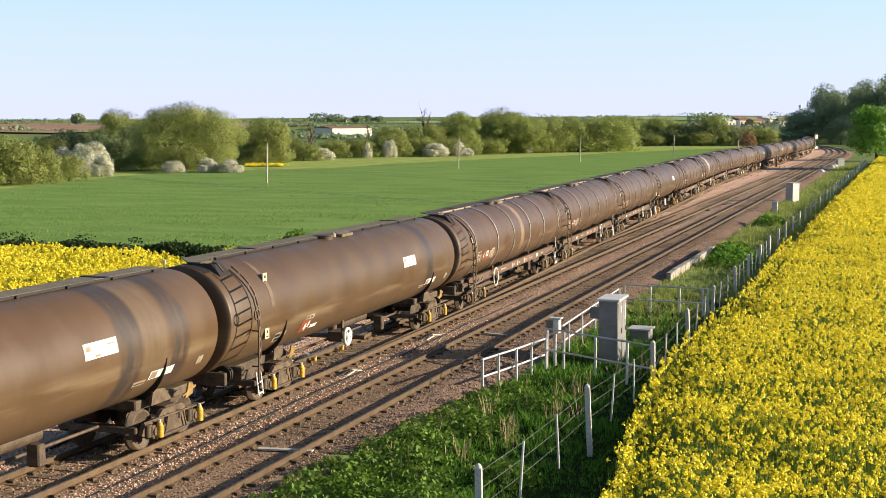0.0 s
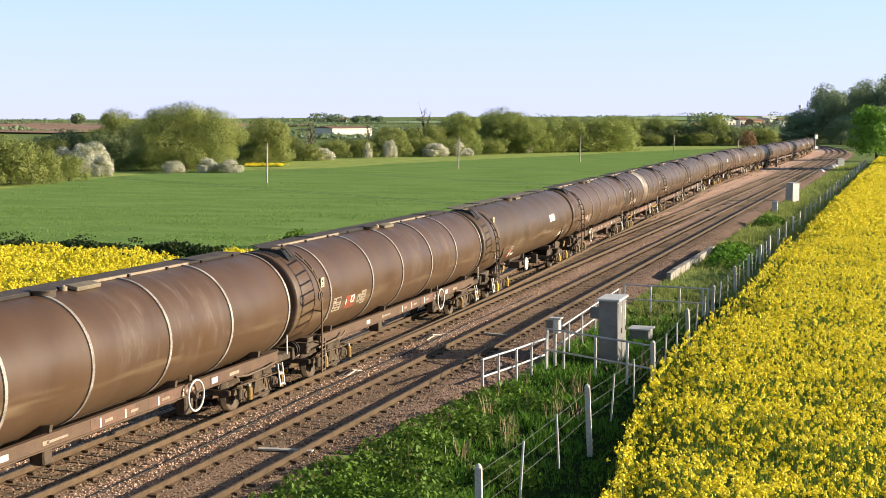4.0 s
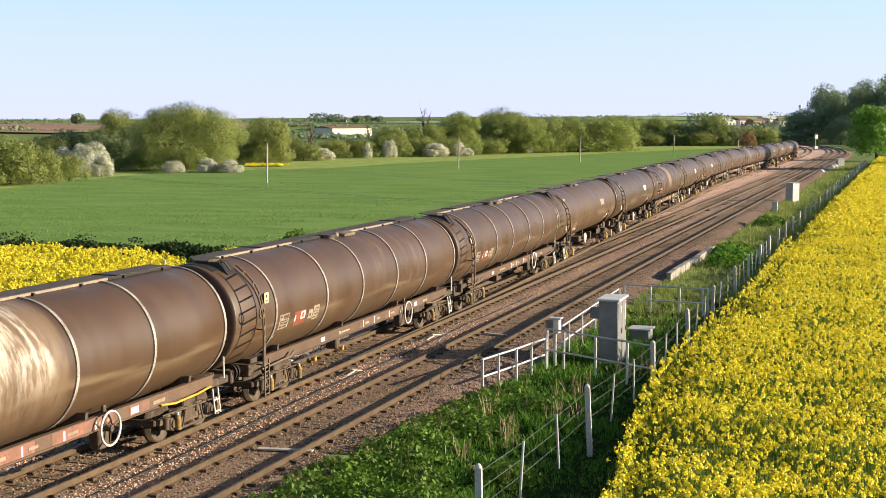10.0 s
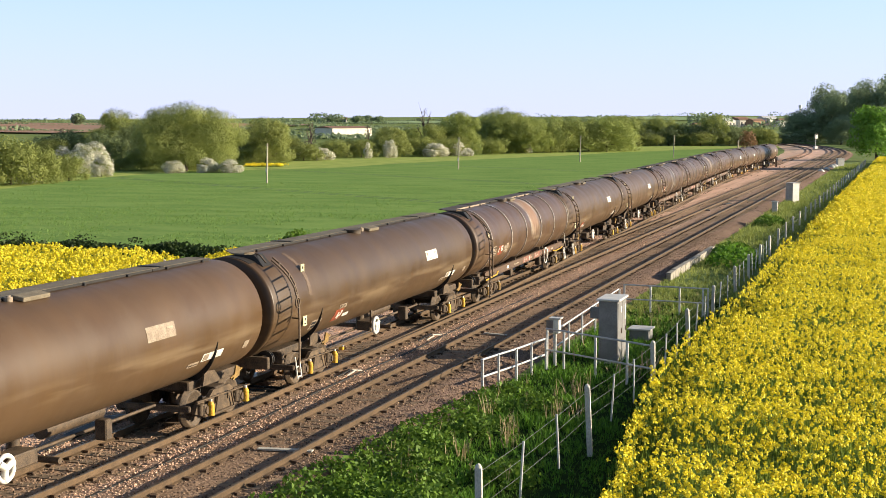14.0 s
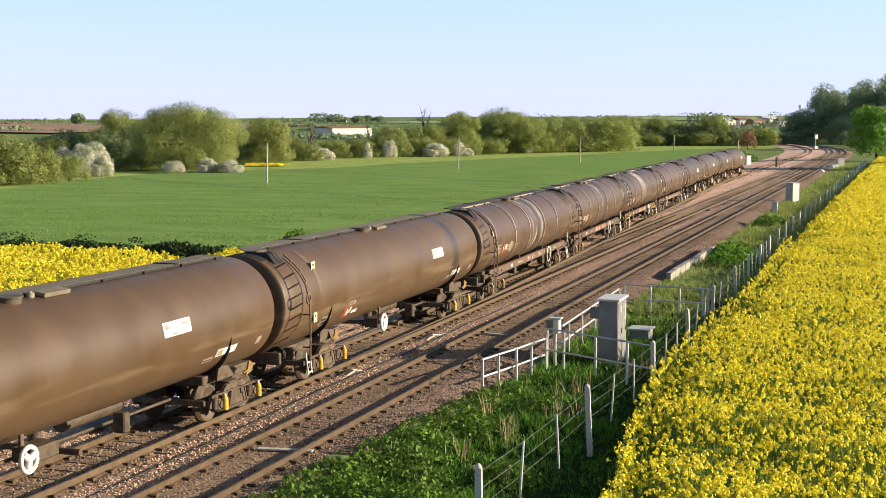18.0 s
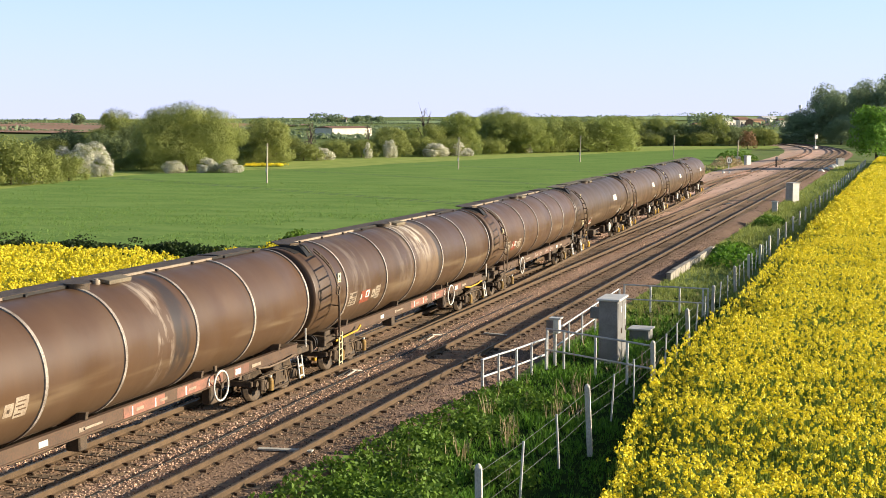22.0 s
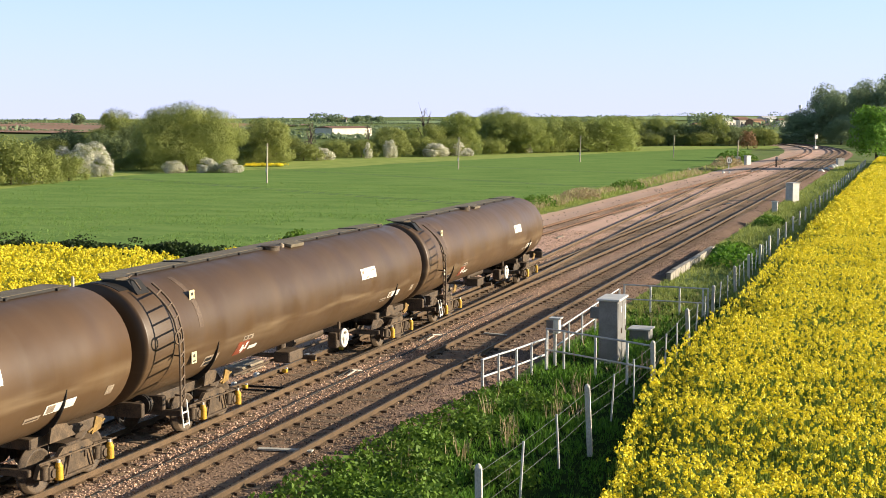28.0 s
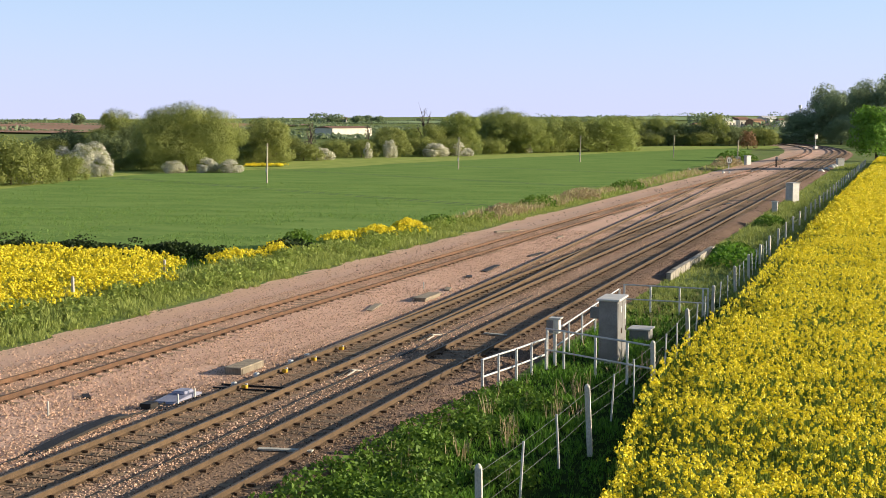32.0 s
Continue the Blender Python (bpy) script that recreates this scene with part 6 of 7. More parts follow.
def far_country():
    """Hedges, woods and tilled fields on the hills."""
    pts = []
    rng = np.random.default_rng(44)
    for x0, y0, x1, y1, h, n in ((-900, 1200, -350, 1350, 5, 260), (-700, 900, -200, 1000, 5, 260), (-800, 1680, -500, 1720, 9, 160), (-640, 2000, 200, 2300, 9, 300), (-420, 820, -120, 900, 5, 240), (-300, 1300, 100, 1500, 8, 300), (-1100, 1500, -600, 1600, 6, 200), (-330, 560, -150, 640, 5, 200), (-500, 680, -280, 760, 6, 220), (-200, 700, -60, 820, 7, 240), (-140, 1000, 60, 1100, 8, 300), (-480, 1500, -100, 1700, 7, 260)):
        t = rng.random(n)
        x = x0 + (x1 - x0) * t + rng.normal(0, 6, n)
        y = y0 + (y1 - y0) * t + rng.normal(0, 6, n)
        lump = np.array([max(fbm(a, b, 60, 6.0) + 0.36, 0.12) for a, b in zip(x, y)])
        for a, b, c in zip(x, y, lump):
            for _ in range(5):
                pts.append((a + rng.normal(0, 2.2), b + rng.normal(0, 2.2), land(a, b) + h * c * rng.uniform(0.1, 1.05)))
    pts = np.array(pts)
    v, f = leaves(pts, rng.uniform(1.2, 2.6, len(pts)))
    tagged(new("far_hedges", mesh_np("far_hedges", v, f, [M_DARKLEAF])), "far hedges and copses on the low hills", "hedge", kind="stuff")
    for bearing, d, w, h in ((24.0, 1700, 17, 13), (23.35, 1700, 12, 11), (22.4, 1700, 9, 9), (22.0, 1720, 8, 9), (21.5, 1720, 7, 8), (34.0, 1150, 6, 9), (32.6, 1000, 5, 7), (7.6, 1000, 16, 12), (12.0, 1100, 10, 7)):
        cx, cy = 16.66 - d * math.sin(radians(bearing)), d * math.cos(radians(bearing))
        n = 420
        d = rng.normal(0, 1, (n, 3))
        d /= np.linalg.norm(d, axis=1)[:, None]
        p = d * rng.uniform(0.5, 1.05, (n, 1)) * (w, w, h * 0.5) + (cx, cy, land(cx, cy) + h * 0.55)
        v, f = leaves(p, rng.uniform(1.2, 2.4, n))
        tagged(new("far_copse", mesh_np("far_copse", v, f, [M_DARKLEAF])), "dark clump of trees on the hill crest", "trees", kind="stuff")
    ploughed = mat("red_brown_plough_land", (0.36, 0.2, 0.12), (0.28, 0.16, 0.09), rough=0.95, scale=0.02, fine=0.4, bump=0.2)
    pale = mat("pale_green_far_field", (0.26, 0.33, 0.13), (0.2, 0.28, 0.1), rough=0.95, scale=0.02, fine=0.4, bump=0.2)
    for nm, lab, mt, x0, x1, y0, y1 in (("plough_field", "reddish ploughed field on the far hillside", ploughed, -1000, -430, 640, 1000), ("far_field", "pale green field on the far hillside", pale, -700, -380, 1450, 1650), ("far_field", "pale green field below the crest", pale, -420, -150, 1900, 2200)):
        xs, ys = np.linspace(x0, x1, 14), np.linspace(y0, y1, 10)
        v = np.array([(x, y, land(x, y) + 0.9) for y in ys for x in xs])
        f = np.array([(j * 14 + i, j * 14 + i + 1, j * 14 + 15 + i, j * 14 + 14 + i) for j in range(9) for i in range(13)])
        tagged(new(nm, mesh_np(nm, v, f, [mt], smooth=True)), lab, "field", kind="structure")


wheat()
hedge()
rape_left()
rape_far()
rape_right()
tufts()
weeds()
trees()
far_country()
ballast_stones(M_BALLAST)


def bed_litter():
    """Dark spilt lumps and old stone heaps between the lines, further along."""
    n = 1700
    x, y = RNG.uniform(-11, 5.6, n), 60 + 190 * RNG.random(n)
    keep = np.array([fbm(a, b, 7.0, 9.0) for a, b in zip(x, y)]) > 0.05
    x, y = x[keep], y[keep]
    tv = np.array([(1, 0.1, 0), (-0.2, 0.8, 0.1), (-0.9, -0.3, 0), (0.2, -0.8, 0.05), (0.1, 0.1, 0.7)])
    tf = np.array([(0, 1, 4), (1, 2, 4), (2, 3, 4), (3, 0, 4)])
    z = np.array([ballast_z(a, b) for a, b in zip(x, y)])
    v, f = strew(tv, tf, np.stack([x, y, z], 1), RNG.uniform(0.04, 0.11, len(x)) * (0.7 + y / 250), 0.3)
    m = leaf_mat("dark_bed_litter", (0.24, 0.165, 0.115), (0.05, 0.036, 0.027), rough=0.95, through=0.0)
    tagged(new("bed_litter", mesh_np("bed_litter", v, f, [m])), "dark clinker and old stone lying on the ballast", "litter", kind="stuff")


bed_litter()

# ---- lineside things ----


def fence_x(y):
    return float(np.interp(y, [18, 30, 38, 55, 90, 150, 275], [9.75, 10.02, 10.12, 9.72, 9.6, 9.95, 10.7]))


def fence_top(y):
    return float(np.interp(y, [22, 30, 38, 55, 120, 275], [1.25, 1.2, 1.0, 0.78, 0.72, 0.75]))


def fence():
    fe = thing("wire_fence", "lineside fence of concrete posts and sagging wires", "fence")
    post = Geo().box((0, 0, 0), (0.12, 0.11, 1.0)).lathe([(0.5, 0.065), (0.53, 0.045), (0.545, 0.001)], "z", (0, 0, 0), 8).mesh("post", M_POST)
    thin = Geo().box((0, 0, 0), (0.045, 0.045, 1.0), bevel=0.01).mesh("dropper", M_GALV)
    ys, y = [], 22.0
    while y < 272:
        ys.append(y)
        y += 8.0 if y < 60 else 6.0
    wires = [[], [], []]
    for i, y in enumerate(ys):
        x, z = fence_x(y), fence_top(y)
        o = part("post", post, M_POST, fe)
        h = z + 0.6
        o.matrix_basis = Matrix.LocRotScale((x, y, z - h / 2), Euler((random.uniform(-0.03, 0.03), random.uniform(-0.05, 0.03), random.uniform(-0.2, 0.2))), (1, 1, h))
        y2 = ys[i + 1] if i + 1 < len(ys) else y
        for k in (1, 2):
            if y2 > y and y < 75:
                yy = y + (y2 - y) * k / 3
                zz = fence_top(yy) - 0.1
                d = part("dropper", thin, M_GALV, fe)
                d.matrix_basis = Matrix.LocRotScale((fence_x(yy) - 0.02, yy, zz - 0.6), Euler((random.uniform(-0.05, 0.05), random.uniform(-0.06, 0.06), 0)), (1, 1, 1.2))
        for k in range(3):
            for q in (0, 1 / 3, 2 / 3):
                yy = y + (y2 - y) * q
                wires[k].append((fence_x(yy) - 0.08, yy, fence_top(yy) - 0.14 - 0.32 * k - (0.05 if q else 0)))
    for w in wires:
        part("wire", Geo().tube(w, 0.005, 4), M_WIRE, fe)


def handrail(label, pts, z0, z1, mid=True, first_tall=False):
    h = thing("handrail", label, "railing", group="galvanised handrails round the cabinet")
    for x, y in pts:
        part("post", Geo().box((x, y, (z0 + z1) / 2), (0.07, 0.07, z1 - z0), bevel=0.01), M_GALV, h)
    for z in (z1 - 0.02, z0 + (z1 - z0) * 0.48) if mid else (z1 - 0.02,):
        part("rail", Geo().tube([(x - 0.035, y, z) for x, y in pts], 0.032, 6), M_GALV, h)
    return h


def cabinet(name, label, x, y, w, d, z0, z1, material, doors=2, rise=0.0):
    c = thing(name, label, "equipment cabinet")
    turn = Matrix.Translation((x, y, 0)) @ Matrix.Rotation(radians(rise), 4, "Z") @ Matrix.Translation((-x, -y, 0))
    c.matrix_basis = turn
    part("body", Geo().box((x, y, (z0 + z1) / 2), (w, d, z1 - z0), bevel=0.015), material, c)
    part("plinth", Geo().box((x, y, z0 - 0.04), (w + 0.06, d + 0.06, 0.14), bevel=0.01), M_CONC, c)
    g = Geo().box((x, y, z1 + 0.035), (w + 0.14, d + 0.14, 0.07), bevel=0.015)
    part("roof", g, M_PALECAB, c, "paler overhanging roof sheet")
    for i in range(doors):
        yy = y - d / 2 + d * (i + 0.5) / doors
        dr = part("door", Geo().box((x + w / 2 + 0.008, yy, (z0 + z1) / 2), (0.016, d / doors - 0.04, z1 - z0 - 0.14), bevel=0.004), material, c)
        part("handle", Geo().box((x + w / 2 + 0.03, yy + 0.14, (z0 + z1) / 2), (0.03, 0.03, 0.16), bevel=0.008), M_GRIME, dr)
    return c


def lineside():
    fence()
    handrail("low galvanised handrail beside the ballast", [(5.53, 36.2), (5.72, 37.2), (5.95, 38.3), (6.12, 39.4), (6.3, 40.5)], -0.45, 0.56)
    handrail("galvanised handrail reaching from the gate post to the path", [(6.32, 40.55), (6.95, 40.2), (8.1, 39.5), (9.2, 38.85), (10.05, 38.3)], -0.45, 0.88)
    handrail("galvanised handrail along the cabinet path", [(6.3, 41.6), (6.25, 43.8), (6.2, 46.0), (6.15, 48.4), (6.1, 51.0), (6.05, 53.4)], -0.45, 0.62)
    handrail("galvanised handrail closing the far side of the cabinet plot", [(6.1, 54.2), (7.2, 54.1), (8.4, 54.0), (9.35, 53.9), (9.55, 53.9)], -0.45, 0.72)
    c = cabinet("relay_cabinet", "tall weathered grey relay cabinet with sloping roof", 7.95, 42.75, 0.62, 1.35, -0.4, 1.6, M_CABINET)
    part("notice", Geo().box((8.285, 42.55, 1.3), (0.008, 0.12, 0.2)), M_WHITE, c, "small white notice")
    part("notice", Geo().box((8.285, 43.15, 1.15), (0.008, 0.14, 0.5)), M_WHITE, c, "tall white notice")
    part("cable_box", Geo().box((7.5, 42.2, 1.2), (0.3, 0.22, 0.36), bevel=0.02), M_CABINET, c)
    b = thing("low_equipment_box", "low pale box with a flat lid beside the cabinet", "equipment box")
    part("body", Geo().box((8.05, 47.4, -0.24), (0.7, 0.8, 0.36), bevel=0.02), M_CABINET, b)
    part("lid", Geo().box((8.05, 47.4, -0.03), (0.85, 0.95, 0.06), bevel=0.015), M_PALECAB, b)
    p = thing("telephone_box", "small white lineside telephone box on a post", "telephone box")
    part("post", Geo().box((6.42, 41.2, 0.1), (0.08, 0.08, 1.1), bevel=0.01), M_GALV, p)
    part("case", Geo().box((6.42, 41.2, 0.86), (0.32, 0.3, 0.46), bevel=0.02), M_WHITE, p)
    part("hood", Geo().box((6.44, 41.2, 1.11), (0.4, 0.36, 0.05), bevel=0.01), M_PALECAB, p)
    part("door", Geo().box((6.28, 41.05, 0.86), (0.28, 0.015, 0.4), Matrix.Rotation(-0.5, 4, "Z")), M_CABINET, p)
    cabinet("location_cabinet", "pale grey location cabinet with two doors", 6.75, 136.4, 1.0, 0.9, -0.4, 1.5, M_PALECAB, 2, 55)
    cabinet("small_location_cabinet", "small pale grey cabinet at the ballast edge", 6.45, 120.2, 0.45, 0.5, -0.4, 0.54, M_PALECAB, 1)
    t = thing("cable_trough", "raised concrete cable trough along the ballast edge", "cable trough", kind="structure")
    for i in range(10):
        y = 66.5 + i * 1.55
        o = part("trough_lid", Geo().box((0, 0, 0), (0.26, 1.5, 0.07), bevel=0.015), M_TROUGH, t)
        o.matrix_basis = pose(6.05 + 0.012 * i, y, -0.06 + random.uniform(-0.02, 0.02), 0, 0, random.uniform(-2, 2))
        o = part("trough_side", Geo().box((0, 0, 0), (0.22, 1.52, 0.4), bevel=0.01), M_TROUGH, t)
        o.matrix_basis = pose(6.05 + 0.012 * i, y, -0.3)
    # fittings on the used line
    e = thing("point_machine", "low bluish grey metal point machine cover", "point machine")
    part("cover", Geo().plate([(-0.8, 0), (-0.66, 0.09), (-0.2, 0.12), (0.5, 0.16), (0.78, 0.1), (0.78, 0)], 0.62, Matrix(((0, 0, 1, -1.72), (1, 0, 0, 31.6), (0, 1, 0, -0.2), (0, 0, 0, 1)))), M_PLASTIC, e)
    part("base", Geo().box((-1.72, 31.3, -0.19), (0.8, 2.3, 0.07), bevel=0.01), M_DARK, e)
    part("motor_case", Geo().box((-1.72, 31.9, -0.02), (0.4, 0.5, 0.1), bevel=0.03), M_PLASTIC, e)
    part("terminal_case", Geo().box((-1.85, 30.35, -0.1), (0.34, 0.4, 0.14), bevel=0.02), M_DARK, e)
    for y in (31.0, 31.9):
        part("peg", Geo().rod((-1.36, y, -0.2), (-1.36, y, 0.1), 0.03, 6), M_WHITE, e, "white peg")
    for y in (33.2, 33.7):
        part("rod", Geo().rod((-1.5, y, -0.14), (0.55, y + 0.1, -0.14), 0.03, 6), M_DARK, e)
    b = thing("timber_cable_box", "low weathered timber box on the ballast", "box")
    for i in range(3):
        part("plank", Geo().box((-2.15 + i * 0.19, 36.0, 0.02), (0.18, 1.5, 0.05), bevel=0.008), M_TIMBER, b)
    for y in (35.3, 36.7):
        part("side", Geo().box((-1.96, y, -0.1), (0.56, 0.06, 0.2), bevel=0.008), M_TIMBER, b)
    part("front", Geo().box((-1.68, 36.0, -0.1), (0.05, 1.4, 0.2), bevel=0.008), M_TIMBER, b)
    b = thing("timber_cable_box", "second low timber box further along the ballast", "box")
    part("lid", Geo().box((-2.3, 53.6, -0.03), (0.62, 2.0, 0.06), bevel=0.01), M_TIMBER, b)
    part("side", Geo().box((-2.3, 53.6, -0.13), (0.5, 1.9, 0.15), bevel=0.01), M_TIMBER, b)
    c = thing("cable_cover", "dark bent cable cover lying along the track", "cable cover")
    part("cover_plate", Geo().plate([(-2.7, 0.02), (-1.6, 0.1), (-0.6, 0.15), (0.9, 0.2), (1.5, 0.12), (1.5, 0.06), (0.9, 0.14), (-0.6, 0.09), (-1.6, 0.04), (-2.7, -0.03)], 0.34, Matrix(((0, 0, 1, -1.75), (1, 0, 0, 27.6), (0, 1, 0, -0.2), (0, 0, 0, 1)))), M_DARK, c)
    part("cable", Geo().tube([(-1.75, 26.0, -0.16), (-1.8, 24.5, -0.17), (-1.62, 22.5, -0.17), (-1.7, 20.5, -0.17)], 0.03, 6), M_DARK, c)
    part("cable", Geo().tube([(-1.72, 29.0, -0.12), (-1.66, 30.0, -0.16), (-1.72, 30.9, -0.14)], 0.03, 6), M_DARK, c)
    for y in (33.3, 35.9, 38.0, 40.2):
        r = thing("rail_sensor", "small yellow rail-mounted fitting", "rail fitting", group="yellow fittings along the rail")
        part("clamp", Geo().box((-0.56, y, -0.08), (0.16, 0.13, 0.12), bevel=0.02), M_YELLOW, r)
        part("cap", Geo().rod((-0.5, y, -0.02), (-0.5, y, 0.02), 0.035, 8), M_GALV, r)
    for x, y in ((-1.05, 33.6), (-1.08, 37.4), (-1.06, 38.6), (-1.1, 35.1)):
        r = thing("rail_stud", "small grey bracket outside the rail", "rail fitting", group="brackets along the rail")
        part("bracket", Geo().box((x, y, -0.1), (0.14, 0.16, 0.14), bevel=0.02), M_GALV, r)
        part("foot", Geo().box((x, y, -0.18), (0.24, 0.26, 0.04), bevel=0.01), M_DARK, r)
    for x, y, l in ((1.32, 36.2, 0.9), (1.35, 43.2, 1.3)):
        r = thing("cable_loop", "loose pale cable and hose between the tracks", "cable")
        part("cable", Geo().tube([(x, y, -0.17), (x + 0.12, y + l * 0.3, -0.08), (x - 0.06, y + l * 0.6, -0.1), (x + 0.1, y + l, -0.17)], 0.03, 6), M_CONC, r)
        part("hose", Geo().tube([(x - 0.2, y - 0.3, -0.17), (x - 0.1, y + l * 0.4, -0.1), (x - 0.3, y + l, -0.17)], 0.035, 6), M_DARK, r)
    r = thing("discarded_rail", "length of spare cable laid between the tracks", "cable")
    part("cable", Geo().tube([(1.5, 20, -0.17), (1.62, 28, -0.15), (1.5, 34, -0.16), (1.68, 41, -0.15), (1.55, 48, -0.17), (1.7, 56, -0.16)], 0.03, 6), M_DARK, r)
    r = thing("loose_board", "pale board lying across the sleepers", "board")
    part("board", Geo().box((3.6, 27.2, -0.13), (1.3, 0.16, 0.04), Matrix.Rotation(0.15, 4, "Z"), bevel=0.008), M_CONC, r)
    r = thing("loose_board", "weathered grey board by the near line", "board")
    part("board", Geo().box((3.3, 45.0, -0.13), (0.9, 0.14, 0.04), Matrix.Rotation(-0.2, 4, "Z"), bevel=0.008), M_CONC, r)
    for x, y, h in ((-3.8, 28.7, 0.4), (-3.6, 56.8, 0.36)):
        r = thing("marker_peg", "short white marker peg in the ballast", "marker")
        part("peg", Geo().box((x, y, -0.2 + h / 2), (0.05, 0.04, h), bevel=0.008), M_WHITE, r)
        part("collar", Geo().box((x, y, -0.19), (0.1, 0.09, 0.03), bevel=0.005), M_TIMBER, r)
    # dark mats and timbers left on the ballast
    for i, (x, y, l, w, a) in enumerate(((-3.4, 50.2, 2.0, 0.28, 10), (-3.2, 66.0, 3.2, 0.3, 4), (-2.9, 74.0, 2.4, 0.25, -6), (-9.2, 90.0, 2.4, 0.3, -30), (-3.1, 62.0, 0.9, 0.3, 15), (-4.2, 31.0, 0.5, 0.2, 40), (-4.5, 86.0, 1.6, 0.25, 0), (0.9, 118.0, 2.0, 0.4, 10), (1.4, 128.0, 2.4, 0.4, -8), (-2.5, 57.0, 1.0, 0.25, 12))):
        r = thing("rotten_timber", "dark rotten timber lying on the ballast", "timber", group="timbers left on the ballast")
        part("baulk", Geo().box((0, 0, 0), (w, l, 0.1), bevel=0.02), M_DARK if i % 3 else M_TIMBER, r)
        r.matrix_basis = pose(x, y, -0.16, 0, 0, a)
    for x, y, h in ((-16.3, 48.2, 1.2), (-17.6, 57.9, 0.95), (-17.0, 96.0, 0.35), (-16.6, 102.9, 0.55), (-16.2, 110.5, 0.75)):
        r = thing("boundary_post", "short pale concrete boundary post in the verge", "post", group="verge posts")
        part("shaft", Geo().box((x, y, GZ + h / 2), (0.12, 0.11, h + 0.1), bevel=0.02), M_CONC, r)
        part("cap", Geo().lathe([(0, 0.07), (0.03, 0.05), (0.045, 0.001)], "z", (x, y, GZ + h + 0.05), 8), M_CONC, r)
    for x, y, top in ((-60.9, 157.0, 4.9), (-54.75, 217.9, 5.2), (-45.35, 269.4, 5.1), (-33.35, 314.2, 4.85), (-13.4, 267.5, 4.3)):
        r = thing("telegraph_pole", "thin weathered timber pole standing in the wheat", "pole", group="poles in the wheat")
        part("pole", Geo().rod((x, y, GZ - 0.2), (x + 0.12, y, top), 0.12, 10, 0.08), M_POLE, r)
        part("insulator_arm", Geo().box((x + 0.1, y, top - 0.25), (0.5, 0.09, 0.1), bevel=0.01), M_TIMBER, r)
        if x < -20:
            part("plate", Geo().box((x + 0.02, y - 0.15, 1.4), (0.26, 0.02, 0.5)), M_PALECAB, r)
    s = thing("speed_board", "round white speed board on a post", "sign")
    s.matrix_basis = Matrix.Translation((-11.3, 236, 0)) @ Matrix.Rotation(radians(42), 4, "Z") @ Matrix.Translation((11.3, -236, 0))
    part("post", Geo().box((-11.3, 236, 0.3), (0.12, 0.1, 1.5), bevel=0.01), M_GALV, s)
    d = part("disc", Geo().rod((-11.3, 235.9, 1.15), (-11.3, 235.86, 1.15), 0.6, 24), M_WHITE, s)
    part("rim", Geo().tube([(-11.3 + 0.58 * math.cos(q), 235.85, 1.15 + 0.58 * math.sin(q)) for q in np.linspace(0, math.tau, 24, endpoint=False)], 0.04, 5, True), M_BLACK, d)
    for dx in (-0.17, 0.17):
        part("digit_bar", Geo().box((-11.3 + dx, 235.85, 1.15), (0.18, 0.02, 0.5)), M_BLACK, d)
    cabinet("location_cabinet", "pale narrow cabinet beyond the junction", -12.8, 263.7, 0.75, 0.6, GZ, 1.1, M_PALECAB, 1, 55)
    cabinet("location_cabinet", "pale wide cabinet beyond the junction", -11.1, 264.2, 1.25, 0.7, GZ, 1.3, M_PALECAB, 1, 55)
    cabinet("location_cabinet", "pale cabinet at the foot of the ash tree", 6.3, 259.0, 1.3, 0.8, GZ, 1.0, M_PALECAB, 1, 35)
    for x, y, q in ((-16.0, 222.3, 0.2), (-9.2, 211.2, 0.22), (-8.4, 212.5, 0.16), (-5.5, 217.6, 0.16)):
        r = thing("white_sack", "small white sack dropped beside the line", "sack", group="white sacks beside the line")
        part("sack_body", Geo().lathe([(-q, 0.2 * q), (-0.7 * q, 0.9 * q), (0.2 * q, q), (0.7 * q, 0.6 * q), (q, 0.001)], "z", (x, y, -0.2 + 0.5 * q), 12), M_WHITE, r)
        part("tied_neck", Geo().rod((x, y, -0.2 + 1.4 * q), (x + 0.05, y, -0.2 + 1.75 * q), 0.12 * q, 8, 0.2 * q), M_WHITE, r)
    r = thing("rubble_bags", "pale bags and rubble at the ballast edge", "bags")
    for x, y, q in ((5.3, 248.2, 0.6), (5.0, 236.0, 0.5), (5.6, 252.5, 0.7), (4.7, 225.0, 0.4)):
        part("bag", Geo().lathe([(-0.4, 0.3), (-0.2, 0.62), (0.15, 0.58), (0.4, 0.3), (0.5, 0.001)], "z", (x, y, GZ + 0.3 * q), 10), M_PALECAB, r)
    s = thing("lineside_post", "dark upright post beside the junction", "post")
    part("shaft", Geo().box((-4.0, 244.4, 0.5), (0.28, 0.24, 2.2), bevel=0.03), M_GRIME, s)
    part("cap_box", Geo().box((-3.95, 244.4, 1.4), (0.4, 0.3, 0.5), bevel=0.03), M_CABINET, s)
    s = thing("signal", "distant colour-light signal on a white post", "signal")
    part("post", Geo().rod((-8.6, 440, GZ), (-8.6, 440, 3.6), 0.16, 8), M_PALECAB, s)
    part("head", Geo().box((-8.6, 439.8, 3.7), (1.3, 0.4, 1.5), bevel=0.1), M_WHITE, s)
    part("hood", Geo().box((-8.6, 439.5, 4.3), (0.7, 0.5, 0.2), bevel=0.05), M_GRIME, s)
    part("base", Geo().box((-8.6, 440, 0.1), (1.3, 0.9, 0.9), bevel=0.05), M_PALECAB, s)
    s.matrix_basis = Matrix.Translation((-8.6, 440, 0)) @ Matrix.Rotation(radians(55), 4, "Z") @ Matrix.Translation((8.6, -440, 0))
    b = thing("bridge_parapet", "low grey bridge parapet at the curve", "parapet", kind="structure")
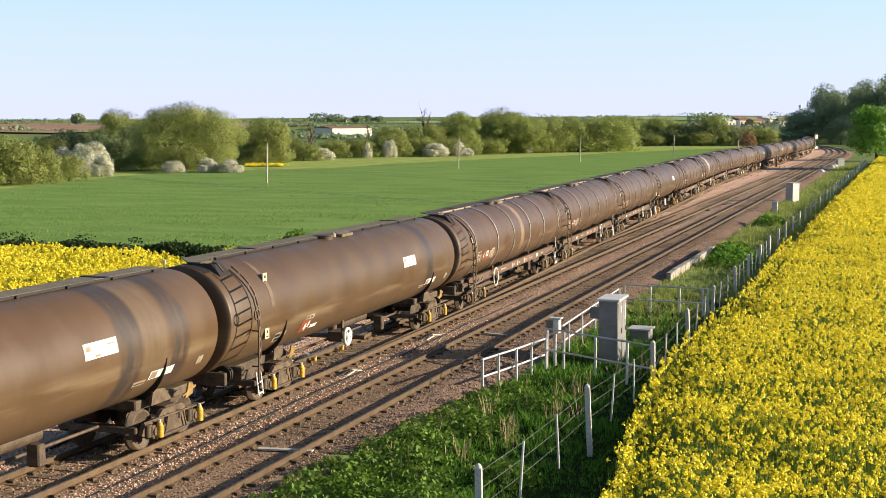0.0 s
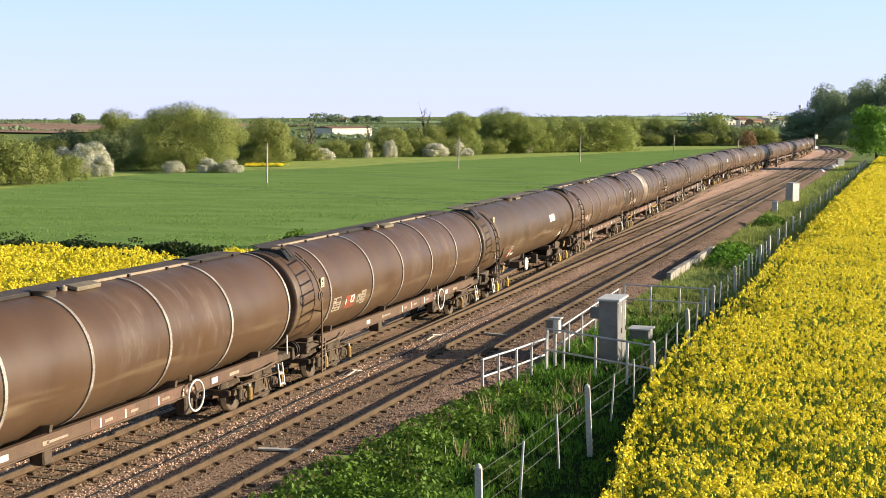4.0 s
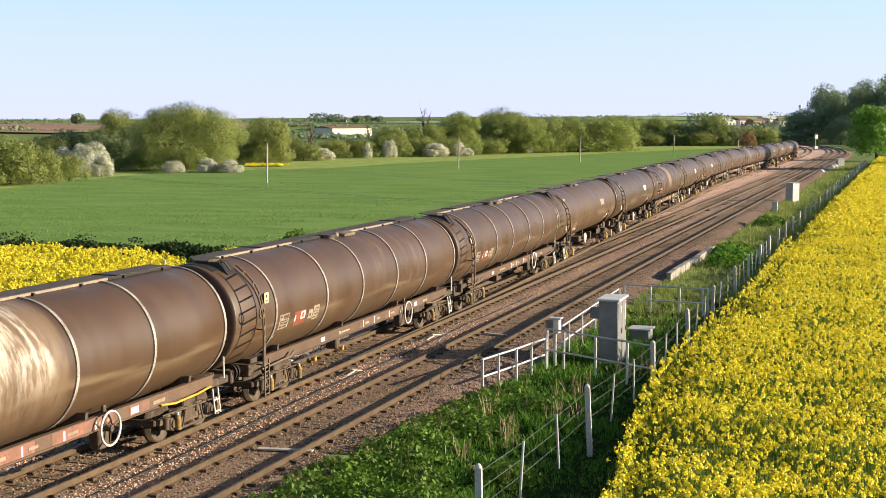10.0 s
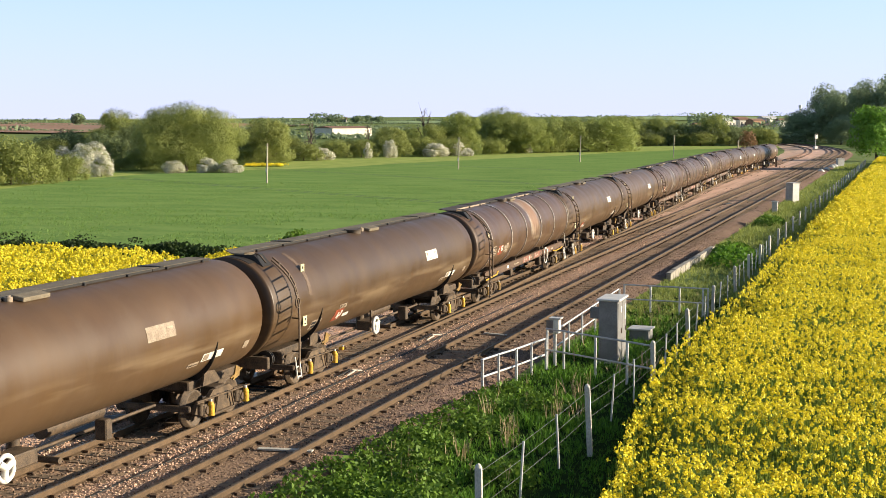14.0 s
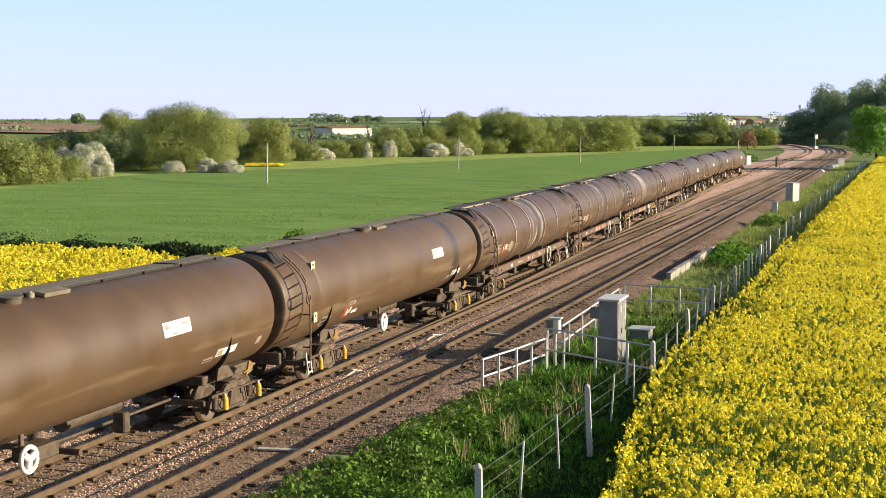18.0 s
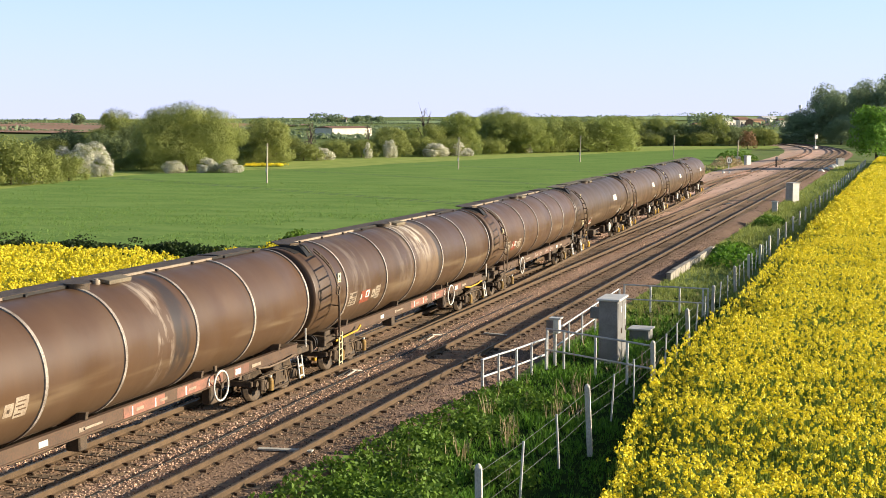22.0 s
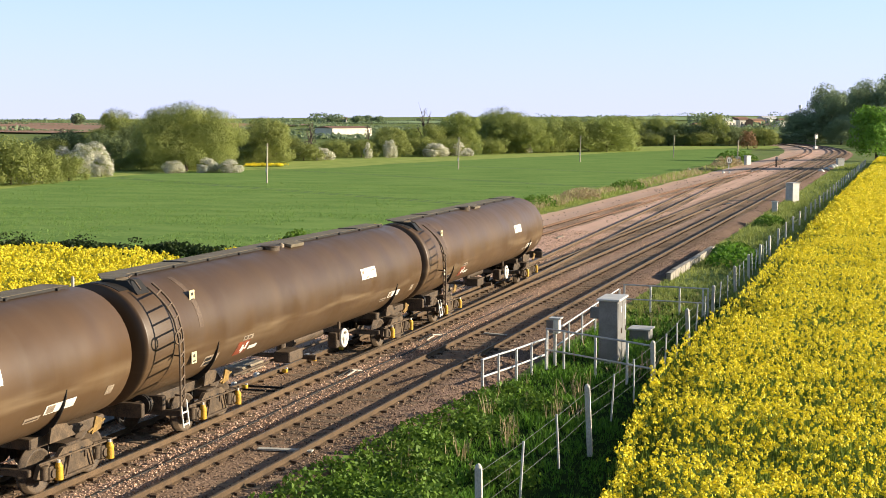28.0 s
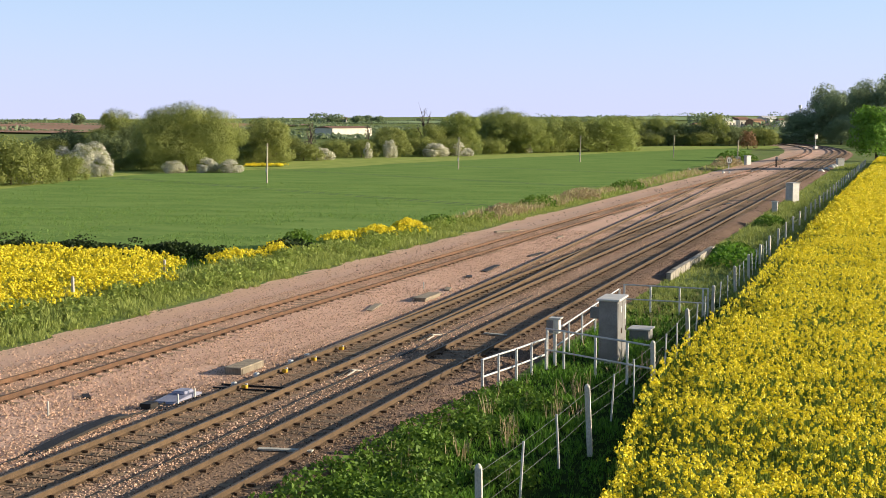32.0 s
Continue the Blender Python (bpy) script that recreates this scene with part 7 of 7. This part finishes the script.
    for i in range(6):
        part("block", Geo().box((-29 + i * 2.1, 600, 0.5), (2.06, 0.4, 1.5), bevel=0.03), M_CONC, b)
    m_orange = leaf_mat("rust_red_leaves", (0.3, 0.17, 0.08), (0.2, 0.12, 0.06), through=0.3)
    o = tree_form("copper_bush", "rust-red leaved bush before the wood", 61, 6, 6, m_orange, n=1800, size=0.3, low=True)
    o.matrix_basis = pose(-28.5, 430, GZ)


def house(name, label, x, y, w, d, h, roof, wall, roofm, rz=0, windows=0):
    z = land(x, y)
    b = thing(name, label, "building", at=pose(x, y, z - 0.5, 0, 0, rz))
    part("wall", Geo().box((0, 0, h / 2), (w, d, h)), wall, b)
    g = Geo().plate([(-d / 2 - 0.4, h), (d / 2 + 0.4, h), (0, h + roof)], w + 0.6, Matrix(((0, 0, 1, 0), (1, 0, 0, 0), (0, 1, 0, 0.01), (0, 0, 0, 1))))
    part("roof", g, roofm, b)
    for i in range(windows):
        part("window", Geo().box((-w / 2 + w * (i + 0.5) / windows, -d / 2 - 0.03, h * 0.55), (w / windows * 0.4, 0.08, h * 0.35)), M_DARK, b)
    return b


def buildings():
    cream = mat("cream_render", (0.78, 0.72, 0.6), (0.68, 0.62, 0.5), rough=0.8, scale=0.4, fine=4, bump=0.1)
    tile = mat("brown_roof_tiles", (0.3, 0.16, 0.1), (0.2, 0.12, 0.08), rough=0.85, scale=0.6, fine=5)
    pale_roof = mat("pale_sheet_roof", (0.6, 0.58, 0.55), (0.5, 0.48, 0.46), rough=0.6, scale=0.4, fine=4, bump=0.1)
    brick = mat("orange_brick_wall", (0.45, 0.25, 0.15), (0.35, 0.2, 0.12), rough=0.9, scale=0.5, fine=6)
    house("warehouse", "long cream farm shed beyond the trees", -258, 646, 27, 14, 5.2, 1.1, cream, tile, 64, 0)
    for i, (x, y, w, h, a) in enumerate(((-128, 1200, 13, 6, 10), (-116, 1215, 11, 6.5, -8), (-104, 1205, 14, 6, 5), (-93, 1220, 12, 7, 12), (-82, 1212, 11, 6, 0), (-122, 1245, 16, 8, 4), (-98, 1250, 15, 9, -5), (-72, 1230, 12, 7, 8), (-110, 900, 9, 4, 3))):
        house("house", ("pale rendered house on the far rise", "brick house with brown roof on the far rise")[i % 2], x, y, w, 9, h, 1.8, cream if i % 3 < 2 else brick, pale_roof if i % 3 == 0 else tile, a + 48, 3)
    for x, y in ((-668, 1570), (-656, 1575)):
        house("farmhouse", "white farmhouse on the hill crest", x, y, 14, 8, 5, 3, cream, tile, 20, 3)
    t = thing("water_tower", "slim white tower above the far wood", "tower", at=pose(-47, 927, land(-47, 927)))
    part("shaft", Geo().rod((0, 0, 0), (0, 0, 15), 0.6, 12, 0.5), M_WHITE, t)
    part("cap", Geo().rod((0, 0, 15), (0, 0, 17), 1.0, 12), M_WHITE, t)


lineside()
buildings()


# ---- what moves ----
def last_wagon(t):
    """Where the middle of the last wagon is along the line: the train gathers speed slowly."""
    slip = np.interp(t, range(33), [0, -0.15, -0.15, 0, -0.1, -0.2, -0.3, -0.1, 0.35, 0.25, 1.0, 0.3, 1.0, 0.66, 0.72, 0.6, 0.5, 0.35, -0.85, -0.56, -0.45, -0.55, -0.1, -0.36, -0.2, -0.27, -0.3, -0.3, -0.2, -0.95, -0.4, -0.3, -0.3])
    return float(slip) + 424.616 + t * (-12.66386 + t * (-0.029384 + t * (0.00077761 + t * -0.000016675)))


def wagon_pose(s):
    a, b = s - 6.6, s + 6.6
    xa, xb = train_x(a), train_x(b)
    return pose((xa + xb) / 2, s, 0, 0, 0, math.degrees(math.atan2(xa - xb, b - a)))


def motions():
    times = [0.5 * i for i in range(65)]
    for ob, ahead in TRAIN:
        walk(ob, [(t, wagon_pose(last_wagon(t) - ahead)) for t in times])


motions()
